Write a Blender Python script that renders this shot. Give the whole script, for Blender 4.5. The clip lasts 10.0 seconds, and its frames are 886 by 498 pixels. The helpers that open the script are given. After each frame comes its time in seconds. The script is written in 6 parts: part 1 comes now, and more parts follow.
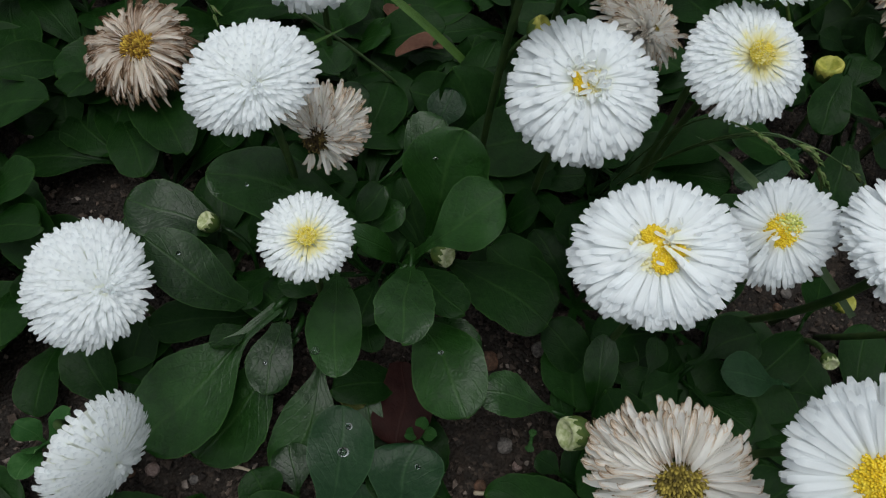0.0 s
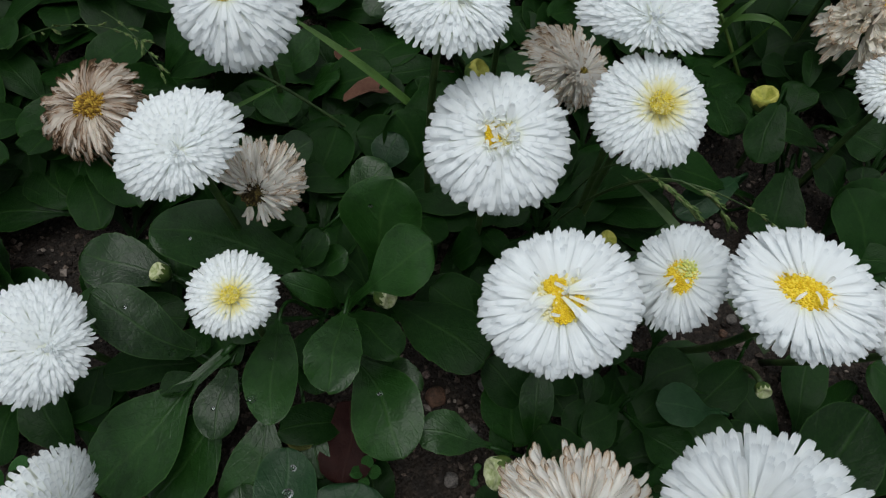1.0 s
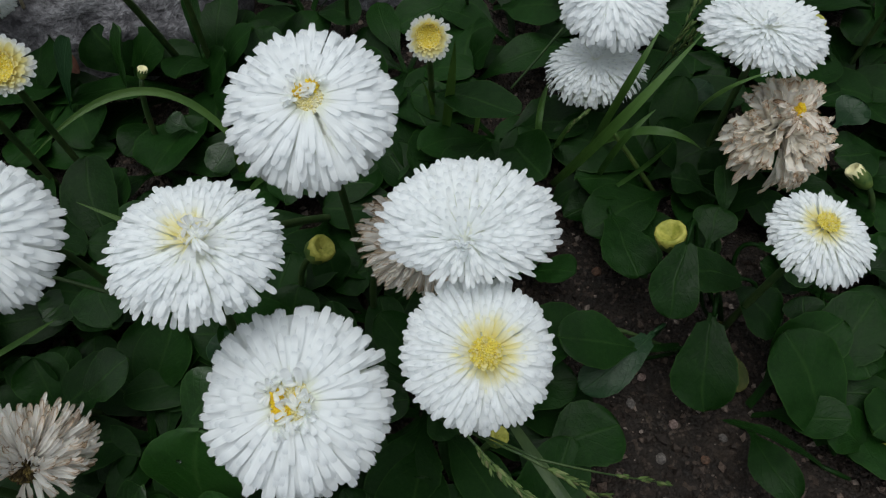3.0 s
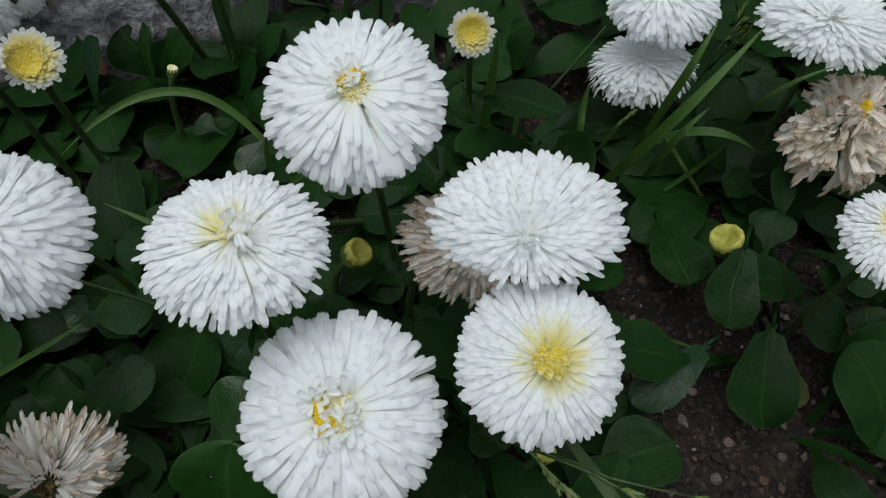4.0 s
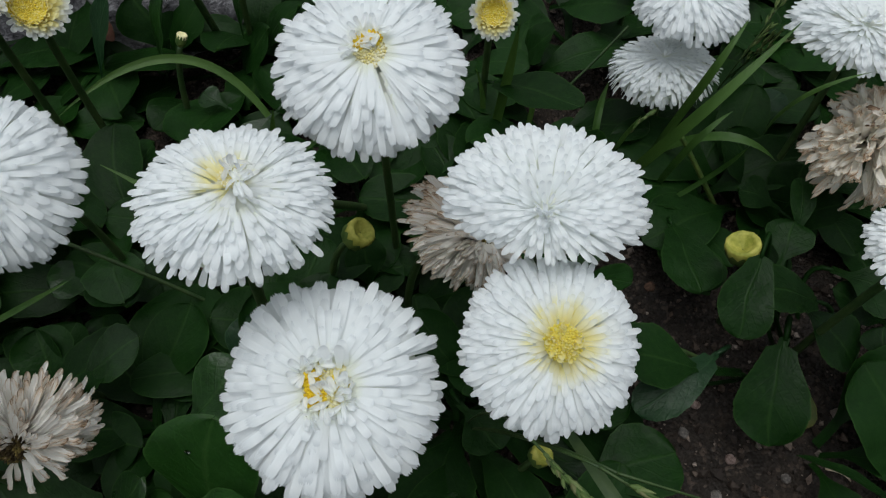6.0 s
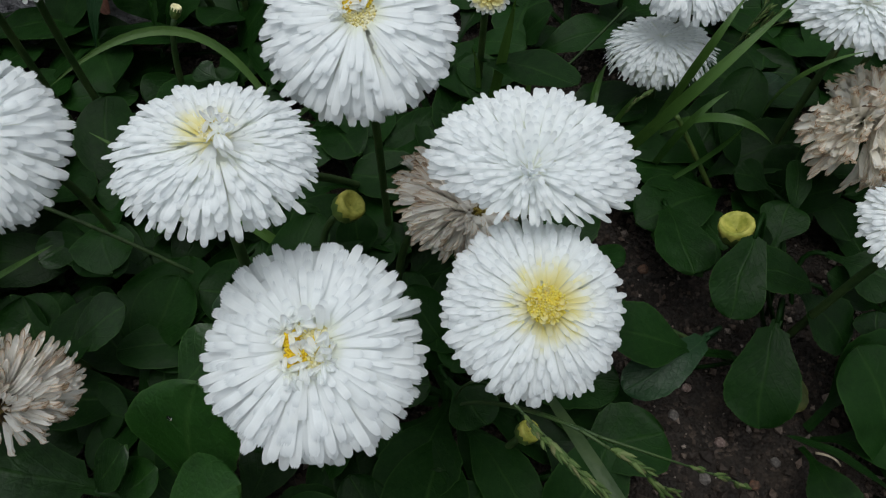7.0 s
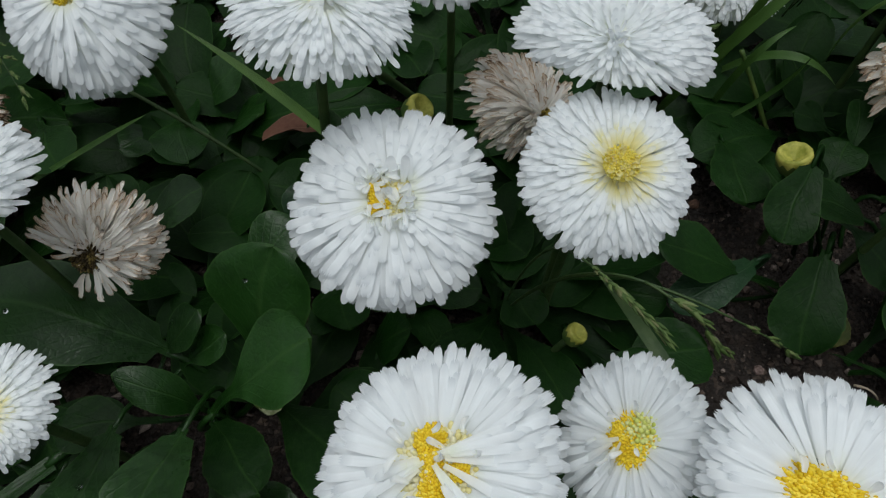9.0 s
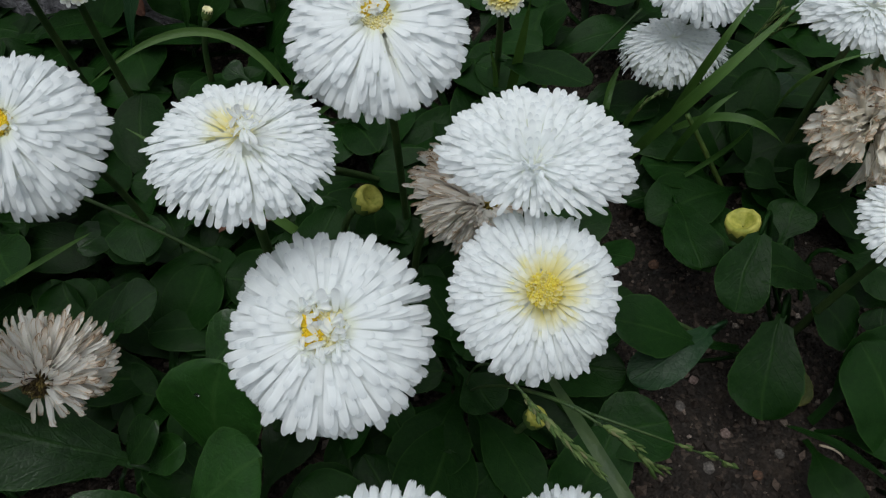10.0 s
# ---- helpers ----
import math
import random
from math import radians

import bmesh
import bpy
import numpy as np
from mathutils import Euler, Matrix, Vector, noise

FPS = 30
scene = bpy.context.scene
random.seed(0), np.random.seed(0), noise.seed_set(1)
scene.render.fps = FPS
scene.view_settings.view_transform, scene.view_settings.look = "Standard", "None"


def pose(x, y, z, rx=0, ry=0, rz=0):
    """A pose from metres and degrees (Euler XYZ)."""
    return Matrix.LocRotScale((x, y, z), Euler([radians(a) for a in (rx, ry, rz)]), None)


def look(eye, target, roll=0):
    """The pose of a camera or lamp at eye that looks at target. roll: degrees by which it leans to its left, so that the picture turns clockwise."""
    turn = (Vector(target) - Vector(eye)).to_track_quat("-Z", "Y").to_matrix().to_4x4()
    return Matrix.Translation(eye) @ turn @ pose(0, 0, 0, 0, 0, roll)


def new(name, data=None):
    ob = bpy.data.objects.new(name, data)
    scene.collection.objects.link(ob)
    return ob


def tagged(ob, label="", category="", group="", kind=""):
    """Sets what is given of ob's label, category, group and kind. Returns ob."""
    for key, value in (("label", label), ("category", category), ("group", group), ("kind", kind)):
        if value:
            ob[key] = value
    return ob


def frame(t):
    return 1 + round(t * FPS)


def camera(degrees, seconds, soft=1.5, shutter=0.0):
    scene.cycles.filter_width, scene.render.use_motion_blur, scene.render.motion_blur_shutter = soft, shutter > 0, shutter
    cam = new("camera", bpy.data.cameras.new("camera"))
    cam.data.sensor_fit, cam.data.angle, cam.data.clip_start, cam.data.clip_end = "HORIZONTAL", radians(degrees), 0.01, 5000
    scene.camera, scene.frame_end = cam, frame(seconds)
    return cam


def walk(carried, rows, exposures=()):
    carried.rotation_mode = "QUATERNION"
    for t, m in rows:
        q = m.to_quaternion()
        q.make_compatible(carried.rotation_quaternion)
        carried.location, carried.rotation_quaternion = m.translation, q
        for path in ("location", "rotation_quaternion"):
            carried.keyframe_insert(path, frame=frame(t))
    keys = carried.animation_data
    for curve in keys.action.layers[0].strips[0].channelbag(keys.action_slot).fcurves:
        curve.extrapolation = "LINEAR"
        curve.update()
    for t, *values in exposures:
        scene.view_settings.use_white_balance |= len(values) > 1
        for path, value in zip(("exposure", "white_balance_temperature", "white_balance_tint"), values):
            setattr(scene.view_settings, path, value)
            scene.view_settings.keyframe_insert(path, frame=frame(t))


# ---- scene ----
cam = camera(66.43, 10.0, soft=1.2)
PATH = [
    (0.0, -0.0146, 0.0318, 0.2635, 25.21, -4.02, 0.21),
    (0.5, 0.0038, 0.0322, 0.2683, 25.60, -3.21, 0.03),
    (1.0, 0.0132, 0.0395, 0.2781, 25.93, -1.98, -0.98),
    (1.5, 0.0235, 0.0625, 0.2907, 27.23, -1.46, -3.01),
    (2.0, 0.0511, 0.0959, 0.2943, 27.59, -1.33, -6.10),
    (2.2, 0.0565, 0.1053, 0.2902, 27.60, -1.30, -6.48),
    (3.3, 0.0750, 0.1146, 0.2600, 27.87, 2.82, -6.89),
    (3.5, 0.0727, 0.1136, 0.2600, 27.88, 3.30, -7.07),
    (4.0, 0.0634, 0.1178, 0.2516, 29.20, 2.37, -5.92),
    (4.5, 0.0602, 0.1231, 0.2443, 29.11, 2.21, -4.71),
    (5.0, 0.0567, 0.1167, 0.2419, 29.71, 1.46, -2.95),
    (5.5, 0.0579, 0.1160, 0.2403, 30.58, 0.55, -2.74),
    (7.0, 0.0632, 0.1090, 0.2342, 30.37, -0.33, -1.70),
    (7.5, 0.0634, 0.1068, 0.2296, 29.73, -0.31, -1.09),
    (8.0, 0.0596, 0.0979, 0.2294, 29.30, -0.08, 0.47),
    (8.5, 0.0522, 0.0800, 0.2284, 28.75, -0.38, 4.00),
    (9.0, 0.0533, 0.0821, 0.2289, 29.08, -0.39, 3.14),
    (9.5, 0.0605, 0.0980, 0.2283, 29.04, 0.29, 1.06),
    (10.0, 0.0668, 0.1025, 0.2415, 30.22, 1.17, -0.01),
]
SKY, SUN = 0.083, 1.3
walk(cam, [(t, pose(x, y, z, rx, ry, rz)) for t, x, y, z, rx, ry, rz in PATH],
     exposures=((0.0, -0.04), (1.0, -0.05), (1.5, -0.10), (2.0, -0.05), (3.5, -0.06), (5.5, -0.08), (7.5, -0.07), (8.5, -0.30), (9.0, -0.20), (9.5, -0.12), (10.0, -0.07)))

# ---- light: an overcast sky with a broad, weak sun ----
world = bpy.data.worlds.new("overcast_sky")
scene.world = world
world.use_nodes = True
wn, wl = world.node_tree.nodes, world.node_tree.links
wn.clear()
sky = wn.new("ShaderNodeTexSky")
sky.sky_type = "NISHITA"
sky.sun_disc = False
sky.sun_elevation, sky.sun_rotation = radians(86), radians(-70)
sky.air_density, sky.dust_density, sky.ozone_density = 1.6, 4.0, 1.0
grey = wn.new("ShaderNodeMix")
grey.data_type = "RGBA"
grey.inputs[0].default_value = 0.80
grey.inputs[7].default_value = (7.65, 8.0, 8.22, 1)
wback = wn.new("ShaderNodeBackground")
wback.inputs[1].default_value = SKY
wout = wn.new("ShaderNodeOutputWorld")
# an overcast sky is brightest round the veiled sun, nearly overhead
BRIGHT = Vector((-0.06, 0.02, 1.0)).normalized()
way = wn.new("ShaderNodeVectorMath")
way.operation = "DOT_PRODUCT"
wl.new(wn.new("ShaderNodeTexCoord").outputs["Generated"], way.inputs[0])
way.inputs[1].default_value = BRIGHT
dome = wn.new("ShaderNodeMapRange")
wl.new(way.outputs["Value"], dome.inputs[0])
for i, q in enumerate((0.0, 1.0, 0.18, 1.60)):
    dome.inputs[i + 1].default_value = q
veil = wn.new("ShaderNodeVectorMath")
veil.operation = "SCALE"
wl.new(sky.outputs[0], grey.inputs[6])
wl.new(grey.outputs[2], veil.inputs[0])
wl.new(dome.outputs[0], veil.inputs["Scale"])
wl.new(veil.outputs[0], wback.inputs[0])
wl.new(wback.outputs[0], wout.inputs[0])
sun = new("sun", bpy.data.lights.new("sun", "SUN"))
sun.data.energy, sun.data.angle, sun.data.color = SUN, radians(40), (0.955, 1.0, 0.99)
sun.matrix_world = look(Vector((0.05, 0.15, 0.0)) + BRIGHT * 1.2, (0.05, 0.15, 0.0))


# ---- materials ----
class Tree:
    """A material's node tree with a few short forms."""

    def __init__(self, name):
        self.mat = bpy.data.materials.new(name)
        self.mat.use_nodes = True
        self.n, self.l = self.mat.node_tree.nodes, self.mat.node_tree.links
        self.n.clear()
        self.out = self.n.new("ShaderNodeOutputMaterial")

    def node(self, kind, **inputs):
        nd = self.n.new(kind)
        for k, v in inputs.items():
            self.set(nd, k.replace("_", " "), v)
        return nd

    def set(self, nd, key, v):
        if isinstance(v, bpy.types.NodeSocket):
            self.l.new(v, nd.inputs[key])
        else:
            nd.inputs[key].default_value = v

    def math(self, op, a, b=0.0, c=0.0):
        nd = self.n.new("ShaderNodeMath")
        nd.operation = op
        for i, v in enumerate((a, b, c)):
            self.set(nd, i, v)
        return nd.outputs[0]

    def mix(self, fac, a, b, blend="MIX"):
        nd = self.n.new("ShaderNodeMix")
        nd.data_type, nd.blend_type = "RGBA", blend
        for i, v in ((0, fac), (6, a), (7, b)):
            self.set(nd, i, (*v, 1) if isinstance(v, tuple) and len(v) == 3 else v)
        return nd.outputs[2]

    def noise(self, vec, scale, detail=3.0, rough=0.55, dist=0.0):
        nd = self.node("ShaderNodeTexNoise", Scale=scale, Detail=detail, Roughness=rough, Distortion=dist)
        if vec is not None:
            self.l.new(vec, nd.inputs["Vector"])
        return nd.outputs["Fac"]

    def voronoi(self, vec, scale, feature="F1", out="Distance"):
        nd = self.node("ShaderNodeTexVoronoi", Scale=scale)
        nd.feature = feature
        self.l.new(vec, nd.inputs["Vector"])
        return nd.outputs[out]

    def ramp(self, fac, *stops):
        nd = self.n.new("ShaderNodeValToRGB")
        e = nd.color_ramp.elements
        while len(e) < len(stops):
            e.new(0.5)
        for el, (p, c) in zip(e, stops):
            el.position, el.color = p, (*c, 1) if len(c) == 3 else c
        self.l.new(fac, nd.inputs[0])
        return nd.outputs[0]

    def remap(self, v, a, b, c=0.0, d=1.0):
        nd = self.node("ShaderNodeMapRange")
        for i, q in enumerate((v, a, b, c, d)):
            self.set(nd, i, q)
        return nd.outputs[0]

    def coord(self, which):
        return self.n.new("ShaderNodeTexCoord").outputs[which]

    def random(self):
        return self.n.new("ShaderNodeObjectInfo").outputs["Random"]

    def scaled(self, vec, x, y, z):
        nd = self.n.new("ShaderNodeMapping")
        self.l.new(vec, nd.inputs[0])
        nd.inputs["Scale"].default_value = (x, y, z)
        return nd.outputs[0]

    def bump(self, height, strength, distance):
        nd = self.node("ShaderNodeBump", Strength=strength, Distance=distance)
        self.l.new(height, nd.inputs["Height"])
        return nd.outputs[0]

    def surface(self, color, rough, bump=None, spec=0.5, trans=0.0, trans_color=None, coat=0.0):
        p = self.n.new("ShaderNodeBsdfPrincipled")
        self.set(p, "Base Color", (*color, 1) if isinstance(color, tuple) else color)
        self.set(p, "Roughness", rough)
        self.set(p, "Specular IOR Level", spec)
        if coat:
            self.set(p, "Coat Weight", coat)
            self.set(p, "Coat Roughness", 0.25)
        if bump is not None:
            self.l.new(bump, p.inputs["Normal"])
        res = p.outputs[0]
        if trans:
            t = self.n.new("ShaderNodeBsdfTranslucent")
            self.set(t, "Color", trans_color if trans_color is not None else color if not isinstance(color, tuple) else (*color, 1))
            m = self.n.new("ShaderNodeMixShader")
            m.inputs[0].default_value = trans
            self.l.new(res, m.inputs[1])
            self.l.new(t.outputs[0], m.inputs[2])
            res = m.outputs[0]
        self.l.new(res, self.out.inputs[0])
        return self.mat


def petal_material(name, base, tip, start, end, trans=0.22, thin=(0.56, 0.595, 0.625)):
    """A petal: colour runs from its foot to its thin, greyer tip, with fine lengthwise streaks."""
    t = Tree(name)
    g = t.coord("UV")
    sep = t.node("ShaderNodeSeparateXYZ", Vector=g)
    grad = t.remap(sep.outputs[0], start, end)
    col = t.mix(grad, base, tip)
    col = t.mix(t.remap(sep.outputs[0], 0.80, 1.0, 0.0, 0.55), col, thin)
    streak = t.noise(t.scaled(g, 0.7, 7.0, 1.0), 3.0, 2.0)
    rnd = t.math("FRACT", t.math("ADD", t.random(), t.n.new("ShaderNodeNewGeometry").outputs["Random Per Island"]))
    tone = t.math("MULTIPLY_ADD", rnd, 0.05, t.remap(streak, 0.3, 0.7, 0.945, 0.985))
    col = t.mix(1.0, col, t.node("ShaderNodeCombineColor", Red=tone, Green=tone, Blue=t.math("ADD", tone, 0.005)).outputs[0], "MULTIPLY")
    rough = t.remap(streak, 0.3, 0.7, 0.48, 0.62)
    return t.surface(col, rough, t.bump(streak, 0.25, 0.00006), 0.30, trans)


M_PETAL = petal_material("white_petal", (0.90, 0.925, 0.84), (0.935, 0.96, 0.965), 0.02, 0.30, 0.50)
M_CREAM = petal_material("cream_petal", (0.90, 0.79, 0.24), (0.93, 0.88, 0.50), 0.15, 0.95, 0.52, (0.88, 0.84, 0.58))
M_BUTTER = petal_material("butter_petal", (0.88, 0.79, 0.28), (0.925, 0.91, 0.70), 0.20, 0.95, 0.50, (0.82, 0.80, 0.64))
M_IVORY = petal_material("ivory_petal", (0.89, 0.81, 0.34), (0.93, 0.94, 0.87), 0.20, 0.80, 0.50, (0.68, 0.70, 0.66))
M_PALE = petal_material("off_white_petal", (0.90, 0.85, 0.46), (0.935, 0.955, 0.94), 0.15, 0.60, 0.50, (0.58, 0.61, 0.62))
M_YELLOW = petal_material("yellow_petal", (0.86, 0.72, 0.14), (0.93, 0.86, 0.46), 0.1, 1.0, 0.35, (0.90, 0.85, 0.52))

def dead_petal_material(name, pale, tan, brown, spread, tipward, edge):
    """A shrivelled petal: pale in its middle, browned along its edges, at its tip and in streaks."""
    t = Tree(name)
    uv = t.coord("UV")
    sep = t.node("ShaderNodeSeparateXYZ", Vector=uv)
    u, v = sep.outputs[0], t.math("ABSOLUTE", t.math("SUBTRACT", sep.outputs[1], 0.5))
    own = t.math("FRACT", t.math("ADD", t.random(), t.n.new("ShaderNodeNewGeometry").outputs["Random Per Island"]))
    seat = t.node("ShaderNodeCombineXYZ", X=t.math("MULTIPLY", own, 37.0), Y=own).outputs[0]
    shift = t.n.new("ShaderNodeVectorMath")
    t.l.new(uv, shift.inputs[0])
    t.l.new(seat, shift.inputs[1])
    streak = t.noise(t.scaled(shift.outputs[0], 1.3, 9.0, 1.0), 2.6, 3.0)
    w = t.math("ADD", t.math("MULTIPLY", t.math("POWER", own, 1.6), spread), t.math("MULTIPLY", t.remap(streak, 0.35, 0.72), 0.42))
    w = t.math("ADD", w, t.math("MULTIPLY", t.math("POWER", u, 3.0), tipward))
    w = t.math("ADD", w, t.math("MULTIPLY", t.remap(v, 0.28, 0.5), edge))
    w = t.math("ADD", w, t.math("MULTIPLY", t.remap(u, 0.30, 0.0), 0.35))
    col = t.ramp(w, (0.60, pale), (0.82, tan), (0.95, brown), (1.0, tuple(c * 0.5 for c in brown)))
    return t.surface(col, 0.75, t.bump(streak, 0.35, 0.00008), 0.2, 0.45)


M_WITHER = dead_petal_material("withered_petal", (0.95, 0.935, 0.90), (0.74, 0.58, 0.43), (0.26, 0.16, 0.085), 0.30, 0.42, 0.22)
M_FADED = dead_petal_material("pinkish_faded_petal", (0.95, 0.925, 0.86), (0.77, 0.59, 0.42), (0.42, 0.25, 0.14), 0.24, 0.44, 0.18)
M_BROWN = dead_petal_material("brown_withered_petal", (0.90, 0.85, 0.78), (0.62, 0.46, 0.34), (0.25, 0.155, 0.09), 0.50, 0.50, 0.30)

tm = Tree("yellow_florets")
o = tm.coord("Object")
n1 = tm.noise(o, 900.0, 2.0)
isl = tm.n.new("ShaderNodeNewGeometry").outputs["Random Per Island"]
M_DISC = tm.surface(tm.ramp(tm.math("MULTIPLY_ADD", isl, 0.7, tm.math("MULTIPLY", n1, 0.3)), (0.1, (0.62, 0.40, 0.012)), (0.6, (0.80, 0.585, 0.025)), (1.0, (0.86, 0.72, 0.10))), 0.6, tm.bump(n1, 0.4, 0.0003), 0.3)
tm = Tree("pale_florets")
isl = tm.n.new("ShaderNodeNewGeometry").outputs["Random Per Island"]
M_FLORET = tm.surface(tm.ramp(isl, (0.0, (0.80, 0.70, 0.26)), (0.5, (0.84, 0.78, 0.42)), (1.0, (0.86, 0.84, 0.66))), 0.55, None, 0.3, 0.15)
tm = Tree("deep_yellow_florets")
isl = tm.n.new("ShaderNodeNewGeometry").outputs["Random Per Island"]
M_YELLOW_FLORET = tm.surface(tm.ramp(isl, (0.0, (0.91, 0.80, 0.12)), (0.5, (0.94, 0.86, 0.24)), (1.0, (0.95, 0.91, 0.46))), 0.55, None, 0.3, 0.5)
tm = Tree("yellow_cup_florets")
isl = tm.n.new("ShaderNodeNewGeometry").outputs["Random Per Island"]
M_CUP = tm.surface(tm.ramp(isl, (0.0, (0.80, 0.62, 0.05)), (0.6, (0.88, 0.76, 0.14)), (1.0, (0.92, 0.84, 0.34))), 0.55, None, 0.3, 0.3)
tm = Tree("greenish_florets")
isl = tm.n.new("ShaderNodeNewGeometry").outputs["Random Per Island"]
M_GREENISH = tm.surface(tm.ramp(isl, (0.0, (0.55, 0.60, 0.12)), (1.0, (0.80, 0.81, 0.40))), 0.55, None, 0.3, 0.15)
tm = Tree("rusty_disc")
isl = tm.n.new("ShaderNodeNewGeometry").outputs["Random Per Island"]
M_RUST_DISC = tm.surface(tm.ramp(isl, (0.0, (0.10, 0.05, 0.012)), (0.5, (0.36, 0.21, 0.03)), (1.0, (0.62, 0.44, 0.07))), 0.8, None, 0.2)
tm = Tree("dark_dead_disc")
isl = tm.n.new("ShaderNodeNewGeometry").outputs["Random Per Island"]
M_DARK_DISC = tm.surface(tm.ramp(isl, (0.0, (0.022, 0.016, 0.008)), (0.6, (0.075, 0.052, 0.020)), (1.0, (0.20, 0.15, 0.045))), 0.8, None, 0.2)
tm = Tree("withered_disc")
isl = tm.n.new("ShaderNodeNewGeometry").outputs["Random Per Island"]
M_OLD_DISC = tm.surface(tm.ramp(isl, (0.0, (0.06, 0.045, 0.014)), (0.5, (0.22, 0.17, 0.035)), (1.0, (0.48, 0.38, 0.08))), 0.8, None, 0.2)


def leaf_material(name, dark, light, vein, rough=0.38, patch=None, spec=0.15):
    """A leaf: mottled green, a paler midrib and side veins, fine net-like relief, droplets' gloss."""
    t = Tree(name)
    uv = t.coord("UV")
    sep = t.node("ShaderNodeSeparateXYZ", Vector=uv)
    u, v = sep.outputs[0], t.math("ABSOLUTE", t.math("SUBTRACT", sep.outputs[1], 0.5))
    obj = t.coord("Object")
    big = t.noise(obj, 38.0, 3.0)
    fine = t.noise(obj, 620.0, 3.0, 0.6)
    net = t.voronoi(obj, 520.0, "DISTANCE_TO_EDGE")
    wob = t.math("MULTIPLY", t.math("SUBTRACT", t.noise(obj, 90.0, 2.0), 0.5), 0.10)
    mid = t.remap(v, 0.006, 0.035, 1.0, 0.0)
    side = t.math("SINE", t.math("MULTIPLY", t.math("ADD", t.math("SUBTRACT", u, t.math("MULTIPLY", v, 0.75)), wob), 44.0))
    side = t.remap(side, 0.86, 1.0, 0.0, 1.0)
    rnd = t.random()
    k = t.math("ADD", t.math("MULTIPLY", big, 0.75), t.math("MULTIPLY", rnd, 0.45))
    col = t.mix(t.remap(k, 0.25, 0.95), dark, light)
    if patch:
        col = t.mix(t.remap(t.noise(obj, 60.0, 4.0), 0.50, 0.66), col, patch)
    col = t.mix(t.math("MULTIPLY", t.math("MAXIMUM", mid, t.math("MULTIPLY", side, 0.14)), 0.40), col, vein)
    col = t.mix(t.math("MULTIPLY", t.remap(fine, 0.45, 0.75), 0.24), col, vein)
    col = t.mix(t.math("MULTIPLY", t.remap(t.noise(obj, 170.0, 4.0, 0.6), 0.46, 0.68), 0.50), col, dark)
    h = t.math("ADD", t.math("MULTIPLY", t.remap(net, 0.0, 0.25), 0.22), t.math("MULTIPLY", fine, 0.60))
    h = t.math("SUBTRACT", h, t.math("MULTIPLY", t.math("MAXIMUM", mid, t.math("MULTIPLY", side, 0.35)), 0.6))
    soft = t.noise(obj, 75.0, 2.0, 0.5)
    h = t.math("MULTIPLY_ADD", soft, 2.6, t.math("MULTIPLY", h, 0.45))
    rim = t.math("MAXIMUM", t.remap(v, 0.475, 0.5), t.remap(u, 0.985, 1.0))
    col = t.mix(t.math("MULTIPLY", rim, 0.70), col, vein)
    r = t.math("ADD", t.remap(big, 0.3, 0.7, rough - 0.06, rough + 0.10), t.math("MULTIPLY", fine, 0.08))
    return t.surface(col, r, t.bump(h, 0.65, 0.0006), spec, 0.06)


# M_LEAF has shade put into its green; M_LEAF_MID is the lighter, better lit copy
M_LEAF = leaf_material("dark_shaded_green_leaf", (0.0026, 0.0130, 0.0018), (0.0078, 0.033, 0.0048), (0.022, 0.058, 0.011), 0.36, None, 0.09)
M_LEAF_MID = leaf_material("mid_lit_green_leaf", (0.0030, 0.0150, 0.0019), (0.0120, 0.050, 0.0066), (0.032, 0.080, 0.017), 0.27, None, 0.26)
M_LEAF_LIGHT = leaf_material("fresh_green_leaf", (0.015, 0.060, 0.013), (0.035, 0.105, 0.024), (0.08, 0.16, 0.055), 0.45)
M_LEAF_GLOSS = leaf_material("bluish_green_leaf", (0.0055, 0.0235, 0.0075), (0.0135, 0.046, 0.0155), (0.034, 0.080, 0.030), 0.30, None, 0.16)
M_LEAF_OLD = leaf_material("yellowing_leaf", (0.035, 0.055, 0.012), (0.085, 0.090, 0.022), (0.16, 0.15, 0.05), 0.5, (0.085, 0.080, 0.022))
M_RED = leaf_material("dark_red_leaf", (0.010, 0.0036, 0.0034), (0.026, 0.009, 0.0075), (0.036, 0.015, 0.011), 0.5, None, 0.07)
M_LITTER = leaf_material("dry_brown_leaf", (0.075, 0.032, 0.022), (0.15, 0.070, 0.045), (0.20, 0.12, 0.08), 0.7, (0.05, 0.023, 0.017))

tm = Tree("closed_bud_tip")
isl = tm.noise(tm.coord("Object"), 420.0, 2.0)
M_BUD_TIP = tm.surface(tm.ramp(isl, (0.35, (0.30, 0.36, 0.14)), (0.6, (0.62, 0.64, 0.40))), 0.55, tm.bump(isl, 0.4, 0.0005), 0.3, 0.15)
tm = Tree("green_stalk")
o = tm.coord("Object")
n1 = tm.noise(o, 120.0, 3.0)
n2 = tm.noise(o, 900.0, 2.0)
M_STEM = tm.surface(tm.mix(tm.remap(n1, 0.35, 0.65), (0.018, 0.045, 0.011), (0.045, 0.078, 0.021)), 0.5, tm.bump(n2, 0.4, 0.0004), 0.35, 0.05)
tm = Tree("green_bract")
o = tm.coord("Object")
n1 = tm.noise(o, 200.0, 3.0)
M_BRACT = tm.surface(tm.mix(tm.remap(n1, 0.35, 0.65), (0.03, 0.075, 0.015), (0.11, 0.16, 0.035)), 0.5, tm.bump(n1, 0.3, 0.0004), 0.35, 0.06)
tm = Tree("bud_lip")
o = tm.coord("Object")
n1 = tm.noise(o, 320.0, 3.0)
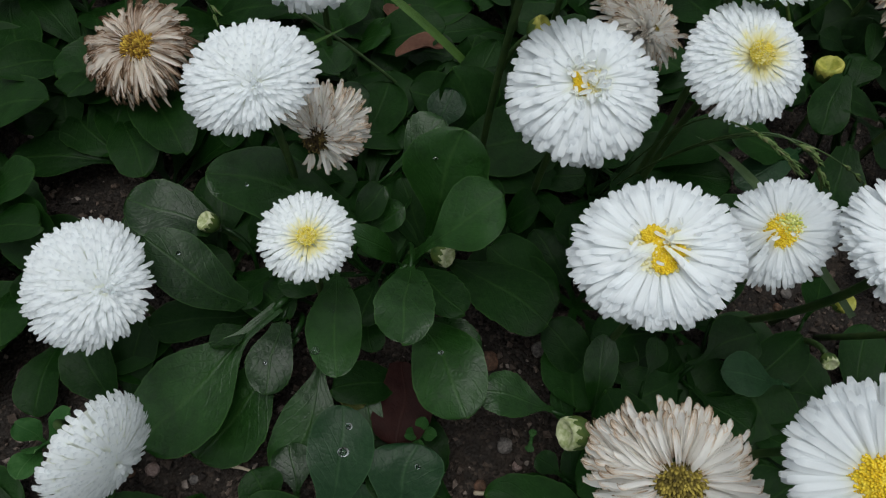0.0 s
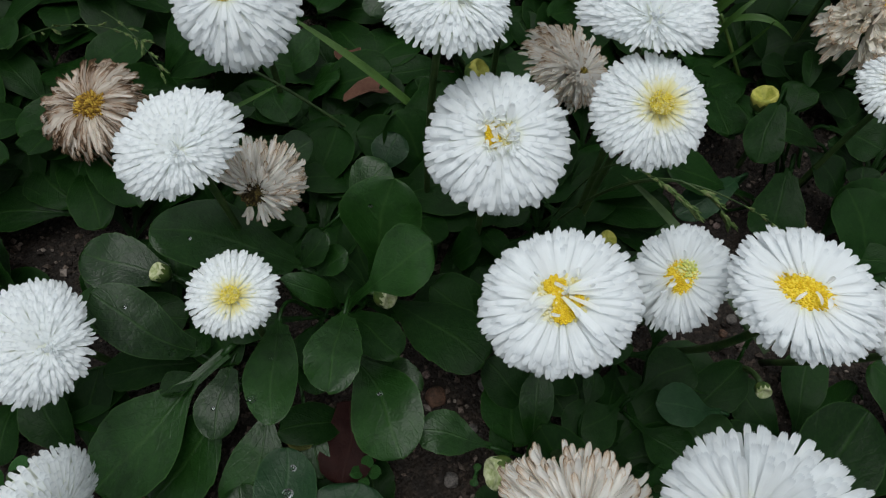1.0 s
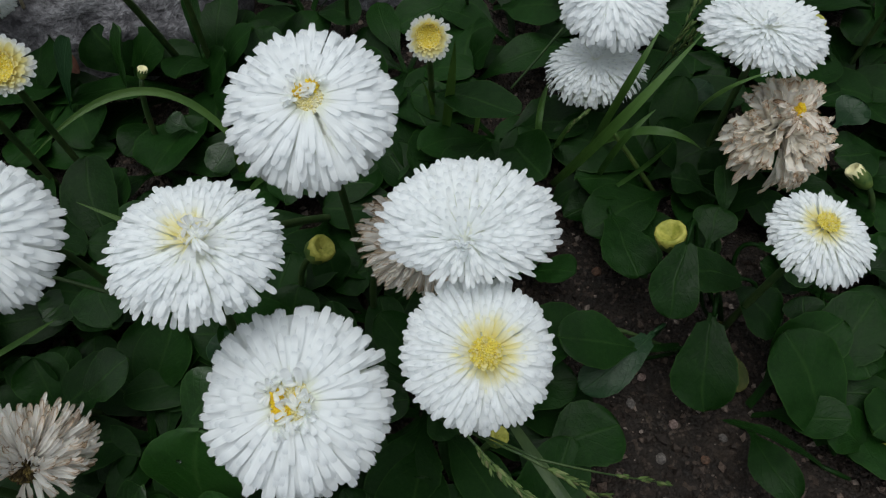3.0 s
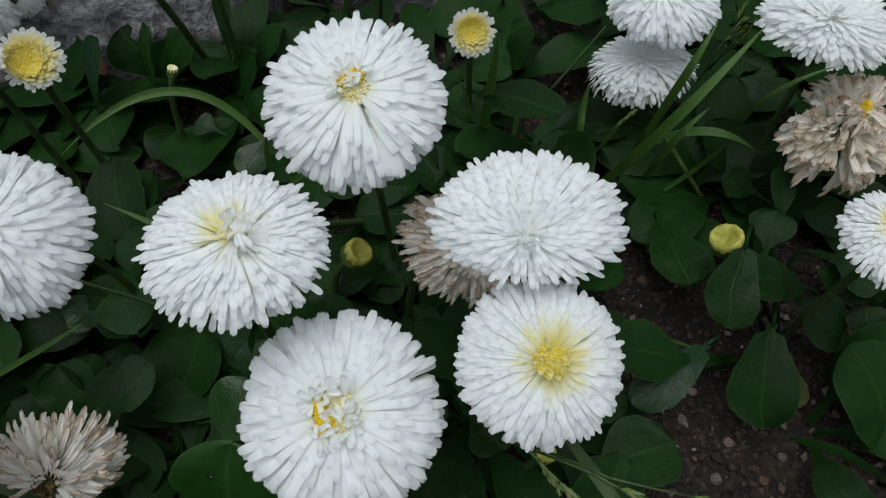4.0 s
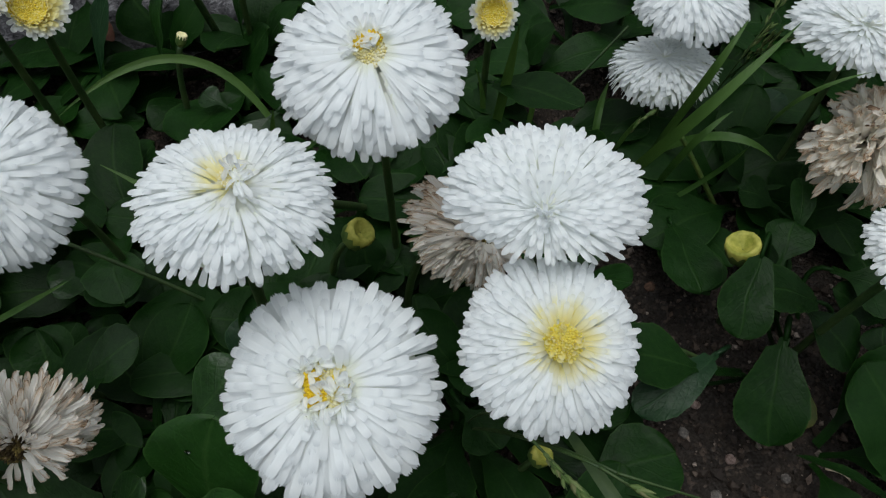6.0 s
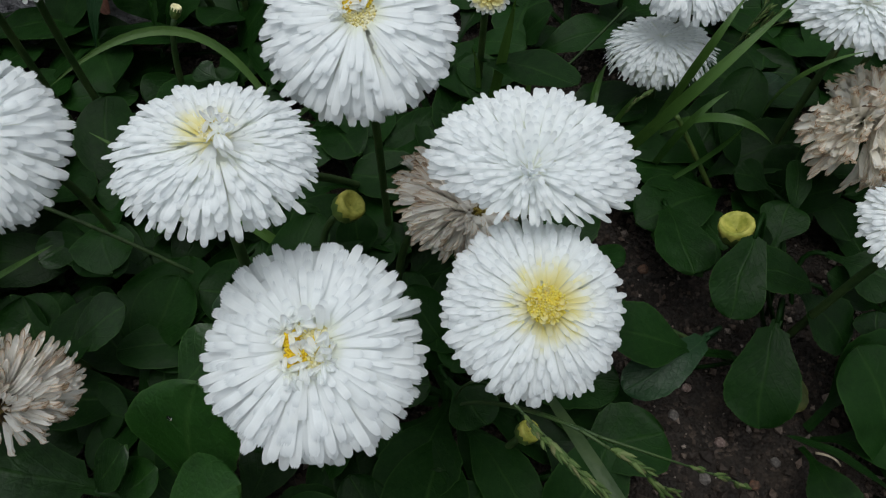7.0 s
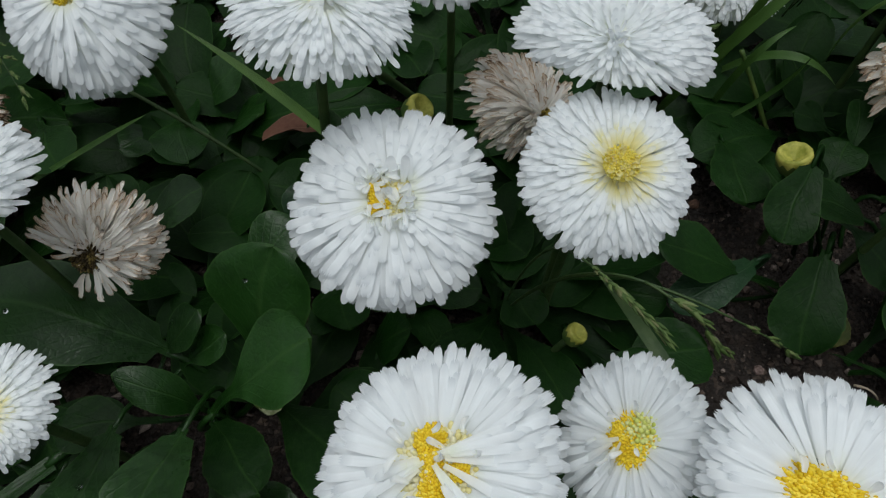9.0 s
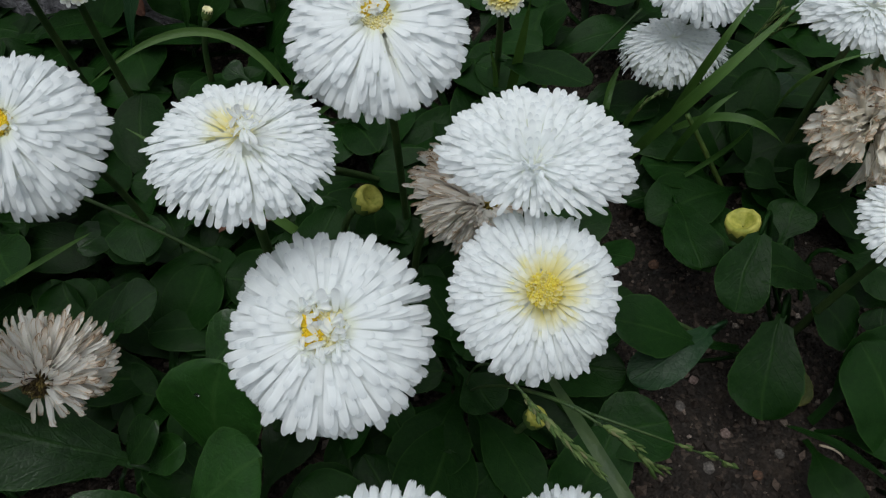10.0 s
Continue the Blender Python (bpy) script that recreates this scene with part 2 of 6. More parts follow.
M_LIP = tm.surface(tm.mix(tm.remap(n1, 0.35, 0.65), (0.24, 0.26, 0.035), (0.48, 0.45, 0.10)), 0.55, tm.bump(n1, 0.4, 0.0005), 0.3, 0.12)

tm = Tree("grass_blade")
uv = tm.coord("UV")
v = tm.node("ShaderNodeSeparateXYZ", Vector=uv).outputs[1]
o = tm.coord("Object")
ribs = tm.math("SINE", tm.math("MULTIPLY", v, 60.0))
n1 = tm.noise(o, 60.0, 3.0)
k = tm.math("ADD", tm.math("MULTIPLY", n1, 0.7), tm.math("MULTIPLY", tm.random(), 0.4))
M_GRASS = tm.surface(tm.mix(tm.remap(k, 0.3, 0.9), (0.026, 0.076, 0.012), (0.078, 0.158, 0.027)), 0.42, tm.bump(ribs, 0.3, 0.0003), 0.4, 0.18)
tm = Tree("grass_spikelet")
o = tm.coord("Object")
isl = tm.n.new("ShaderNodeNewGeometry").outputs["Random Per Island"]
M_SEED = tm.surface(tm.ramp(isl, (0.0, (0.030, 0.066, 0.014)), (0.55, (0.075, 0.125, 0.030)), (0.85, (0.15, 0.185, 0.07)), (1.0, (0.10, 0.095, 0.042))), 0.65, None, 0.3, 0.1)
tm = Tree("dry_straw")
o = tm.coord("Object")
n1 = tm.noise(o, 300.0, 3.0)
M_STRAW = tm.surface(tm.mix(tm.remap(n1, 0.3, 0.7), (0.30, 0.24, 0.16), (0.55, 0.47, 0.36)), 0.75, tm.bump(n1, 0.4, 0.0003), 0.2, 0.05)

tm = Tree("gritty_soil")
o = tm.coord("Object")
a, b, c = tm.noise(o, 16.0, 4.0), tm.noise(o, 160.0, 4.0, 0.65), tm.voronoi(o, 700.0)
cell = tm.voronoi(o, 700.0, "F1", "Color")
cs = tm.node("ShaderNodeSeparateColor", Color=cell)
k = tm.math("ADD", tm.math("MULTIPLY", a, 0.4), tm.math("MULTIPLY", b, 0.6))
col = tm.ramp(k, (0.3, (0.007, 0.0050, 0.0036)), (0.5, (0.015, 0.0105, 0.0075)), (0.7, (0.034, 0.024, 0.017)))
col = tm.mix(tm.remap(cs.outputs[0], 0.80, 0.95, 0.0, 0.6), col, (0.075, 0.054, 0.042))
M_SOIL = tm.surface(col, tm.remap(b, 0.3, 0.7, 0.6, 0.92), tm.bump(tm.math("ADD", tm.math("MULTIPLY", b, 0.8), tm.math("MULTIPLY", c, -0.6)), 0.9, 0.0025), 0.35)
tm = Tree("mixed_grit")
o = tm.coord("Object")
isl = tm.n.new("ShaderNodeNewGeometry").outputs["Random Per Island"]
n1 = tm.noise(o, 900.0, 4.0, 0.65)
col = tm.ramp(isl, (0.0, (0.010, 0.007, 0.005)), (0.45, (0.024, 0.016, 0.011)), (0.66, (0.060, 0.042, 0.031)), (0.80, (0.14, 0.10, 0.078)), (0.93, (0.27, 0.225, 0.195)), (1.0, (0.06, 0.036, 0.022)))
col = tm.mix(tm.remap(n1, 0.4, 0.7, 0.0, 0.6), col, (0.03, 0.02, 0.017))
M_GRIT = tm.surface(col, 0.72, tm.bump(n1, 0.7, 0.0008), 0.35)


def stone_material(name, a, b):
    t = Tree(name)
    ob = t.coord("Object")
    k1, k2 = t.noise(ob, 260.0, 4.0, 0.65), t.noise(ob, 1200.0, 3.0, 0.6)
    return t.surface(t.mix(t.remap(t.math("ADD", t.math("MULTIPLY", k1, 0.6), t.math("MULTIPLY", k2, 0.4)), 0.38, 0.62), a, b), 0.75, t.bump(k2, 0.7, 0.0008), 0.35)


M_GRIT_A = stone_material("pinkish_stone", (0.10, 0.065, 0.055), (0.27, 0.20, 0.18))
M_GRIT_B = stone_material("brown_stone", (0.045, 0.025, 0.016), (0.15, 0.08, 0.05))
M_GRIT_C = stone_material("grey_stone", (0.05, 0.045, 0.042), (0.17, 0.15, 0.135))
tm = Tree("grey_granite")
o = tm.coord("Object")
a, b = tm.noise(o, 45.0, 5.0, 0.65, 0.6), tm.noise(o, 260.0, 4.0, 0.7)
col = tm.ramp(tm.math("ADD", tm.math("MULTIPLY", a, 0.55), tm.math("MULTIPLY", b, 0.45)), (0.38, (0.035, 0.034, 0.038)), (0.48, (0.13, 0.125, 0.135)), (0.57, (0.27, 0.265, 0.28)), (0.70, (0.50, 0.49, 0.50)))
M_ROCK = tm.surface(col, 0.8, tm.bump(tm.math("ADD", a, tm.math("MULTIPLY", b, 0.5)), 0.9, 0.006), 0.3)
tm = Tree("water_drop")
M_DROP = tm.surface((0.9, 0.95, 0.95), 0.03, None, 0.5)
tm.n["Principled BSDF"].inputs["Transmission Weight"].default_value = 1.0
tm.n["Principled BSDF"].inputs["IOR"].default_value = 1.33


# ---- builders ----
def mesh_of(name, verts, faces, material, uvs=None, smooth=True):
    me = bpy.data.meshes.new(name)
    me.from_pydata(verts, [], faces)
    if uvs is not None:
        layer = me.uv_layers.new(name="UVMap")
        idx = np.empty(len(me.loops), dtype=np.int32)
        me.loops.foreach_get("vertex_index", idx)
        layer.data.foreach_set("uv", np.asarray(uvs, dtype=np.float32)[idx].ravel())
    me.materials.append(material)
    if smooth:
        me.polygons.foreach_set("use_smooth", np.ones(len(me.polygons), dtype=bool))
    me.update()
    return me


def child(name, me, parent, m=None, label=""):
    ob = new(name, me)
    ob.parent = parent
    if m is not None:
        ob.matrix_basis = m
    return tagged(ob, label)


def grid_faces(nu, nv, wrap=False):
    """Quads of a grid of nu rows of nv points."""
    cols = nv if wrap else nv - 1
    return [(i * nv + j, i * nv + (j + 1) % nv, (i + 1) * nv + (j + 1) % nv, (i + 1) * nv + j) for i in range(nu - 1) for j in range(cols)]


def tube(points, radii, sides=7):
    """Verts and faces of a tapered tube along points, closed at its ends."""
    pts = [Vector(p) for p in points]
    verts, n = [], len(pts)
    side = None
    for i, p in enumerate(pts):
        d = (pts[min(i + 1, n - 1)] - pts[max(i - 1, 0)]).normalized()
        if side is None:
            side = d.cross(Vector((0.3, 0.8, 0.5))).normalized()
        side = (side - d * side.dot(d)).normalized()
        up = d.cross(side)
        verts += [tuple(p + radii[i] * (math.cos(2 * math.pi * k / sides) * side + math.sin(2 * math.pi * k / sides) * up)) for k in range(sides)]
    faces = grid_faces(n, sides, True) + [tuple(range(sides))[::-1], tuple(range((n - 1) * sides, n * sides))]
    return verts, faces


def curve_points(p0, p1, p2, n):
    """Points of a quadratic curve from p0 by p1 to p2."""
    a, b, c = Vector(p0), Vector(p1), Vector(p2)
    return [(1 - t) ** 2 * a + 2 * t * (1 - t) * b + t * t * c for t in (i / (n - 1) for i in range(n))]


def basis(axis):
    """A rotation whose z lies along axis."""
    return Vector(axis).normalized().to_track_quat("Z", "Y").to_matrix().to_4x4()


def ground_height(x, y):
    h = 0.004 + 0.045 * max(0.0, y - 0.20) + 0.010 * noise.noise((x * 9, y * 9, 0.3)) + 0.004 * noise.noise((x * 31, y * 31, 1.7))
    return h


# petals: unit length along x, unit width along y, upper face to z
PETAL_ROWS = (0.0, 0.26, 0.50, 0.70, 0.82, 0.90, 0.955, 0.987, 1.0)
PETAL_UV = {}


def petal_mesh(name, curl, channel, notch, material, crumple=0.0, seed=1, blunt=0.80):
    """A narrow strap with a round tip, notch deep in the middle of it; crumple: how far it is shrivelled."""
    rng = random.Random(seed)
    verts, uvs = [], []
    for u in PETAL_ROWS:
        wide = 0.52 + 0.48 * min(1.0, u / 0.60)
        if u > blunt:
            wide *= math.sqrt(max(0.0, 1 - ((u - blunt) / (1 - blunt)) ** 2.2))
        wide = max(wide, 0.34 if crumple else 0.14 if blunt < 0.85 else 0.46)
        for j in range(5):
            v = j / 2 - 1
            x = u - notch * (1 - abs(2 * abs(v) - 1) if blunt > 0.85 else 1 - abs(v)) * max(0.0, (u - 0.9) / 0.1)
            z = curl * u * u + channel * wide * v * v * (0.35 + 0.65 * (1 - u))
            y = 0.5 * wide * v
            if crumple:
                z += crumple * (math.sin(u * 9 + seed) * 0.5 + rng.uniform(-0.6, 0.6)) * (0.3 + u)
                y += crumple * 1.4 * math.sin(u * 7 + seed * 2.1) + crumple * 0.5 * rng.uniform(-1, 1) * u
            verts.append((x, y, z))
            uvs.append((u, j / 4))
    me = mesh_of(name, verts, grid_faces(len(PETAL_ROWS), 5), material, uvs)
    PETAL_UV[me.name] = uvs
    return me


WHITE = [petal_mesh("petal", c, h, n, M_PETAL, 0.0, i) for i, (c, h, n) in enumerate(((-0.10, 0.020, 0.0), (-0.05, 0.030, 0.015), (0.02, 0.025, 0.0), (0.05, 0.020, 0.02), (-0.14, 0.015, 0.01), (-0.02, 0.035, 0.0)))]
# flat, with blunt toothed tips
BLUNT = [petal_mesh("petal", c, h, n, M_PETAL, 0.0, i, b) for i, (c, h, n, b) in enumerate(((-0.08, 0.008, 0.03, 0.90), (-0.03, 0.014, 0.05, 0.92), (0.04, 0.010, 0.0, 0.82), (0.08, 0.012, 0.04, 0.88), (-0.15, 0.006, 0.02, 0.86), (0.0, -0.012, 0.05, 0.91)))]
# from deep to faint: the blush round a yellow middle
BLUSH = [[petal_mesh("petal", c, h, n, material, 0.0, i) for i, (c, h, n) in enumerate(((-0.03, 0.035, 0.0), (0.06, 0.045, 0.015), (-0.08, 0.03, 0.0)))] for material in (M_CREAM, M_BUTTER, M_IVORY, M_PALE)]
YELLOW = [petal_mesh("petal", c, h, n, M_YELLOW, 0.0, i) for i, (c, h, n) in enumerate(((0.10, 0.14, 0.0), (0.18, 0.18, 0.02)))]
QUILL = [petal_mesh("floret", c, h, 0.0, M_PETAL, 0.0, i) for i, (c, h) in enumerate(((0.45, 0.35), (-0.55, 0.30), (0.75, 0.40), (-0.80, 0.35)))]
TUBE = [petal_mesh("floret", c, h, 0.0, M_CREAM, 0.0, i) for i, (c, h) in enumerate(((0.30, 0.45), (-0.40, 0.40), (0.55, 0.50)))]
WITHER = [petal_mesh("petal", c, h, n, M_WITHER, k, i + 3, 0.90) for i, (c, h, n, k) in enumerate(((-0.30, 0.16, 0.03, 0.03), (-0.10, 0.20, 0.0, 0.04), (-0.45, 0.12, 0.05, 0.04), (-0.22, 0.22, 0.04, 0.05), (0.12, 0.18, 0.02, 0.05)))]
FADED = [petal_mesh("petal", c, h, n, M_FADED, k, i + 5, 0.90) for i, (c, h, n, k) in enumerate(((-0.40, 0.16, 0.05, 0.05), (-0.15, 0.20, 0.0, 0.07), (0.20, 0.14, 0.08, 0.08), (-0.70, 0.22, 0.04, 0.07), (0.45, 0.20, 0.04, 0.09)))]
BROWN = [petal_mesh("petal", c, h, n, M_BROWN, k, i + 9, 0.92) for i, (c, h, n, k) in enumerate(((-0.55, 0.18, 0.06, 0.06), (-0.30, 0.24, 0.0, 0.07), (-0.85, 0.16, 0.08, 0.08), (-0.40, 0.28, 0.05, 0.09), (-1.05, 0.2, 0.04, 0.08)))]


def ball(center, r, squash=1.0, axis=None):
    """A small low bead: verts and faces."""
    c = Vector(center)
    ax = Vector(axis or center or (0, 0, 1))
    m = basis(ax if ax.length > 1e-6 else (0, 0, 1)).to_3x3()
    verts, faces = [], []
    rings, sides = 4, 6
    for i in range(rings):
        a = (i + 0.35) / (rings - 0.3) * math.pi * 0.72
        for k in range(sides):
            p = 2 * math.pi * (k + 0.5 * i) / sides
            verts.append(tuple(c + m @ Vector((r * math.sin(a) * math.cos(p), r * math.sin(a) * math.sin(p), squash * r * math.cos(a)))))
    faces = grid_faces(rings, sides, True) + [tuple(range(sides))[::-1]]
    return verts, faces


def gather(pieces):
    verts, faces = [], []
    for v, f in pieces:
        k = len(verts)
        verts += v
        faces += [tuple(i + k for i in q) for q in f]
    return verts, faces


def disc_mesh(name, radius, height, count, bead, material, rng, hollow=0.0, tall=1.5):
    """A disc of many small florets in a spiral."""
    out = []
    for i in range(count):
        r = radius * math.sqrt(hollow + (1 - hollow) * (i + 0.5) / count)
        a = i * 2.39996 + rng.uniform(-0.1, 0.1)
        z = height * (1 - (r / radius) ** 2)
        out.append(ball((r * math.cos(a), r * math.sin(a), z), bead * rng.uniform(0.75, 1.2), tall * rng.uniform(0.8, 1.3), (0.6 * r * math.cos(a), 0.6 * r * math.sin(a), radius * 0.8)))
    # the cushion below them
    rows = [[(radius * 1.02 * q * math.cos(k * math.pi / 6), radius * 1.02 * q * math.sin(k * math.pi / 6), height * (1 - q * q) + bead * 0.2) for k in range(12)] for q in (0.02, 0.4, 0.75, 1.0)]
    out.append(([p for row in rows for p in row], grid_faces(4, 12, True)))
    v, f = gather(out)
    return mesh_of(name, v, f, material)


def calyx_mesh(radius, material=M_BRACT):
    """A cup of pointed bracts under a head."""
    verts, faces = [], []
    prof = ((0.10, -0.42), (0.30, -0.36), (0.50, -0.22), (0.58, -0.06))
    sides = 26
    for r, z in prof:
        verts += [(radius * r * math.cos(2 * math.pi * k / sides), radius * r * math.sin(2 * math.pi * k / sides), radius * z) for k in range(sides)]
    verts += [(radius * (0.72 if k % 2 else 0.56) * math.cos(2 * math.pi * k / sides), radius * (0.72 if k % 2 else 0.56) * math.sin(2 * math.pi * k / sides), radius * (0.02 if k % 2 else -0.05)) for k in range(sides)]
    return mesh_of("calyx", verts, grid_faces(5, sides, True) + [tuple(range(sides))], material)


def stem_mesh(head, axis, foot, r0, r1, material=M_STEM):
    """A stalk from foot on the ground to the head, as seen from the foot."""
    h, f = Vector(head), Vector(foot)
    bend = h - Vector(axis).normalized() * (h - f).length * 0.30
    pts = [p - f for p in curve_points(f, bend, h, 12)]
    rad = [r0 + (r1 - r0) * i / 11 for i in range(12)]
    v, fc = tube(pts, rad, 8)
    return mesh_of("stem", v, fc, material)


# kind: petals, lowest and highest cosine of their lean, dome, foot radius, width, disc radius, petal sets
KINDS = {
    "pompon": dict(n=600, lo=-0.20, hi=0.997, dome=0.62, foot=0.88, width=0.079, disc=0.0, tuck=0.36, rise=0.98),
    "star": dict(n=470, lo=-0.34, hi=0.90, dome=0.42, foot=0.80, width=0.088, disc=0.17, tuck=0.76, rise=0.95),
    "open": dict(n=420, lo=-0.26, hi=0.64, dome=0.36, foot=0.50, width=0.078, disc=0.27, tuck=0.55, rise=0.85),
    "cream": dict(n=540, lo=-0.26, hi=0.985, dome=0.46, foot=0.80, width=0.077, disc=0.17, tuck=0.46, rise=0.95),
    "yellow": dict(n=170, lo=-0.30, hi=0.80, dome=0.50, foot=0.40, width=0.160, disc=0.50, tuck=0.3, rise=0.6),
    "withered": dict(n=370, lo=-0.42, hi=0.92, dome=0.60, foot=0.34, width=0.078, disc=0.20, tuck=0.4, rise=0.7),
    "faded": dict(n=250, lo=-0.40, hi=0.52, dome=0.46, foot=0.46, width=0.090, disc=0.29, tuck=0.5, rise=0.8),
    "brown": dict(n=430, lo=-0.50, hi=0.70, dome=0.42, foot=0.36, width=0.072, disc=0.22, tuck=0.4, rise=0.7),
}
UNIT = {}


def unit_verts(me):
    """The vertices and faces of a petal mesh, kept for joining."""
    if me.name not in UNIT:
        UNIT[me.name] = ([v.co.copy() for v in me.vertices], [tuple(f.vertices) for f in me.polygons], PETAL_UV[me.name])
    return UNIT[me.name]


def daisy(kind, at, axis, radius, foot, label, seed, squeeze=1.0, disc_scale=1.0, dome_scale=1.0, florets=0, apex=(0, 0, 0), gap=None, cover=(), green=None, holes=(), well=0.0, fine=1.0, pole=None, oval=None, blush=None, heart=(), clumps=()):
    """One daisy: stalk, calyx, disc and single petals; at is the middle of the head, apex moves its top sideways,
    gap names a side with shrunken petals, cover the sides from which petals lie over the disc, green the side with greenish florets,
    holes (side, way out, size) the openings between the petals, well the size of the hollow in the middle,
    fine how much narrower and more numerous the petals are,
    pole the way from the middle of the head to the point round which the petals turn,
    oval the way in which the disc is drawn out, blush (across, along, radius, faintness) the yellow patch round the middle,
    heart what lies in the middle: (what, across, along, size), clumps the sides to which shrivelled petals have drawn together."""
    k = KINDS[kind]
    rng = random.Random(seed)
    fx, fy = foot
    ground_at = Vector((fx, fy, ground_height(fx, fy) - 0.004))
    root = new("daisy", None)
    root.matrix_basis = Matrix.Translation(ground_at)
    tagged(root, label, "flower", "daisies in the bed")
    ax = Vector(axis).normalized()
    top = Vector(at)
    m = Matrix.Translation(top - ground_at) @ basis(ax) @ Matrix.Rotation(rng.uniform(0, 6.28), 4, "Z")
    back = m.to_3x3().inverted()
    child("stem", stem_mesh(top - ax * radius * 0.38, ax, ground_at, 0.0014, 0.0013), root)
    child("calyx", calyx_mesh(radius * 0.62), root, m)
    off = back @ (Vector(apex) * radius)
    hole = (back @ Vector(gap)).normalized() if gap else None
    dr = k["disc"] * radius * disc_scale
    dead = kind in ("withered", "faded", "brown")
    dome = k["dome"] * dome_scale
    pits = [((back @ Vector(side)).normalized() * away * radius, size * radius) for side, away, size in holes]
    lift = {"cream": 1.0, "star": 0.74 - (0.16 if well else 0), "yellow": 0.55}.get(kind, 0.30) * dome * radius
    if clumps:
        lift = 0.72 * dome * radius
    if heart:
        # an uneven middle: a greenish cushion, patches of yellow florets, curled white ones and short petals
        lift += 0.05 * radius

        def seat(x, y):
            p = back @ Vector((x, y, 0)) * radius
            return off + Vector((p.x, p.y, lift))

        child("inner_disc", disc_mesh("inner_disc", dr, 0.04 * radius, 150, dr * 0.09, M_FLORET, rng), root, m @ Matrix.Translation(off + Vector((0, 0, lift - 0.02 * radius))), "pale bases of florets")["kind"] = "stuff"
        for what, x, y, size in heart:
            spot, r = seat(x, y), size * radius
            if what == "yellow":
                count = max(14, int(6500 * size * size))
                d = disc_mesh("disc", r, 0.35 * r, count, 0.0175 * radius, M_DISC, rng)
                child("disc", d, root, m @ Matrix.Translation(spot + Vector((0, 0, 0.02 * radius))), "cluster of yellow florets")["kind"] = "stuff"
            elif what == "curls":
                for i in range(int(1500 * size * size) + 5):
                    az, q = i * 2.39996 + rng.uniform(-0.2, 0.2), r * math.sqrt(rng.random())
                    ln, wd = radius * rng.uniform(0.10, 0.15), radius * rng.uniform(0.045, 0.065)
                    child("floret", rng.choice(QUILL), root, m @ Matrix.Translation(spot + Vector((q * math.cos(az), q * math.sin(az), radius * rng.uniform(0.05, 0.09)))) @ Matrix.Rotation(az + rng.uniform(-1.6, 1.6), 4, "Z") @ Matrix.Rotation(rng.uniform(-0.7, 0.3), 4, "Y") @ Matrix.Diagonal((ln, wd, ln, 1)))
            elif what == "flaps":
                for i in range(4):
                    p = back @ Vector((rng.uniform(-0.35, 0.35), 1, 0))
                    q = spot + Vector((p.y, -p.x, 0)) * radius * size * (i - 1.5) * 0.5 + Vector((0, 0, 0.04 * radius))
                    d = Vector((p.x * 0.75, p.y * 0.75, rng.uniform(0.5, 0.9)))
                    child("petal", rng.choice(WHITE), root, m @ Matrix.Translation(q) @ d.to_track_quat("X", "Z").to_matrix().to_4x4() @ Matrix.Diagonal((radius * rng.uniform(0.20, 0.30), radius * 0.085, radius * 0.25, 1)))
    elif dr > 0:
        if kind == "yellow":
            d = disc_mesh("disc", dr, -0.16 * radius, 230, dr * 0.068, M_CUP, rng)
        elif kind == "cream":
            d = disc_mesh("disc", dr * 1.15, 0.07 * radius, 130, dr * 0.10, M_YELLOW_FLORET, rng, 0.0, 2.0)
        elif dead:
            d = disc_mesh("disc", dr, 0.14 * radius, 170, dr * 0.085, M_RUST_DISC if kind == "brown" else M_DARK_DISC if gap else M_DISC if clumps else M_OLD_DISC, rng, 0.0, 2.2)
        else:
            d = disc_mesh("disc", dr, 0.30 * dr, 260 if dr > 0.004 else 70, dr * (0.062 if dr > 0.004 else 0.115), M_DISC, rng)
        stretch = Matrix()
        if oval:
            way = back @ Vector(oval)
            stretch = Matrix.Rotation(math.atan2(way.y, way.x), 4, "Z") @ Matrix.Diagonal((1.35, 0.80, 1, 1))
        child("disc", d, root, m @ Matrix.Translation(off + Vector((0, 0, lift))) @ stretch)["kind"] = "stuff"
    if kind in ("pompon", "cream", "star") or pole:
        # the closed mass of young florets below the petals
        fill = {"star": 0.50, "cream": 0.70}.get(kind, 0.80)
        v, f = [], []
        for r in range(8):
            a = radians(4 + 98 * r / 7)
            v += [(0.80 * radius * math.sin(a) * math.cos(j * math.pi / 10), 0.80 * radius * math.sin(a) * math.sin(j * math.pi / 10), fill * radius * dome * math.cos(a)) for j in range(20)]
        child("receptacle", mesh_of("receptacle", v, grid_faces(8, 20, True) + [tuple(range(20))], M_PETAL), root, m)
    if green:
        gd = (back @ Vector(green)).normalized() * dr * 0.55
        d = disc_mesh("inner_disc", dr * 0.72, dr * 0.30, 70, dr * 0.10, M_GREENISH, rng)
        child("inner_disc", d, root, m @ Matrix.Translation(off + gd + Vector((0, 0, lift + dr * 0.38))), "pale green inner florets")["kind"] = "stuff"
    n = int(k["n"] * fine)
    single = 235 if radius > 0.0175 else 105
    if radius < 0.0175:
        n = int(n * 0.80)
    chosen = set(range(n) if n <= single else sorted(range(n), key=lambda i: (i * 0.618) % 1)[:single])
    rest = {}

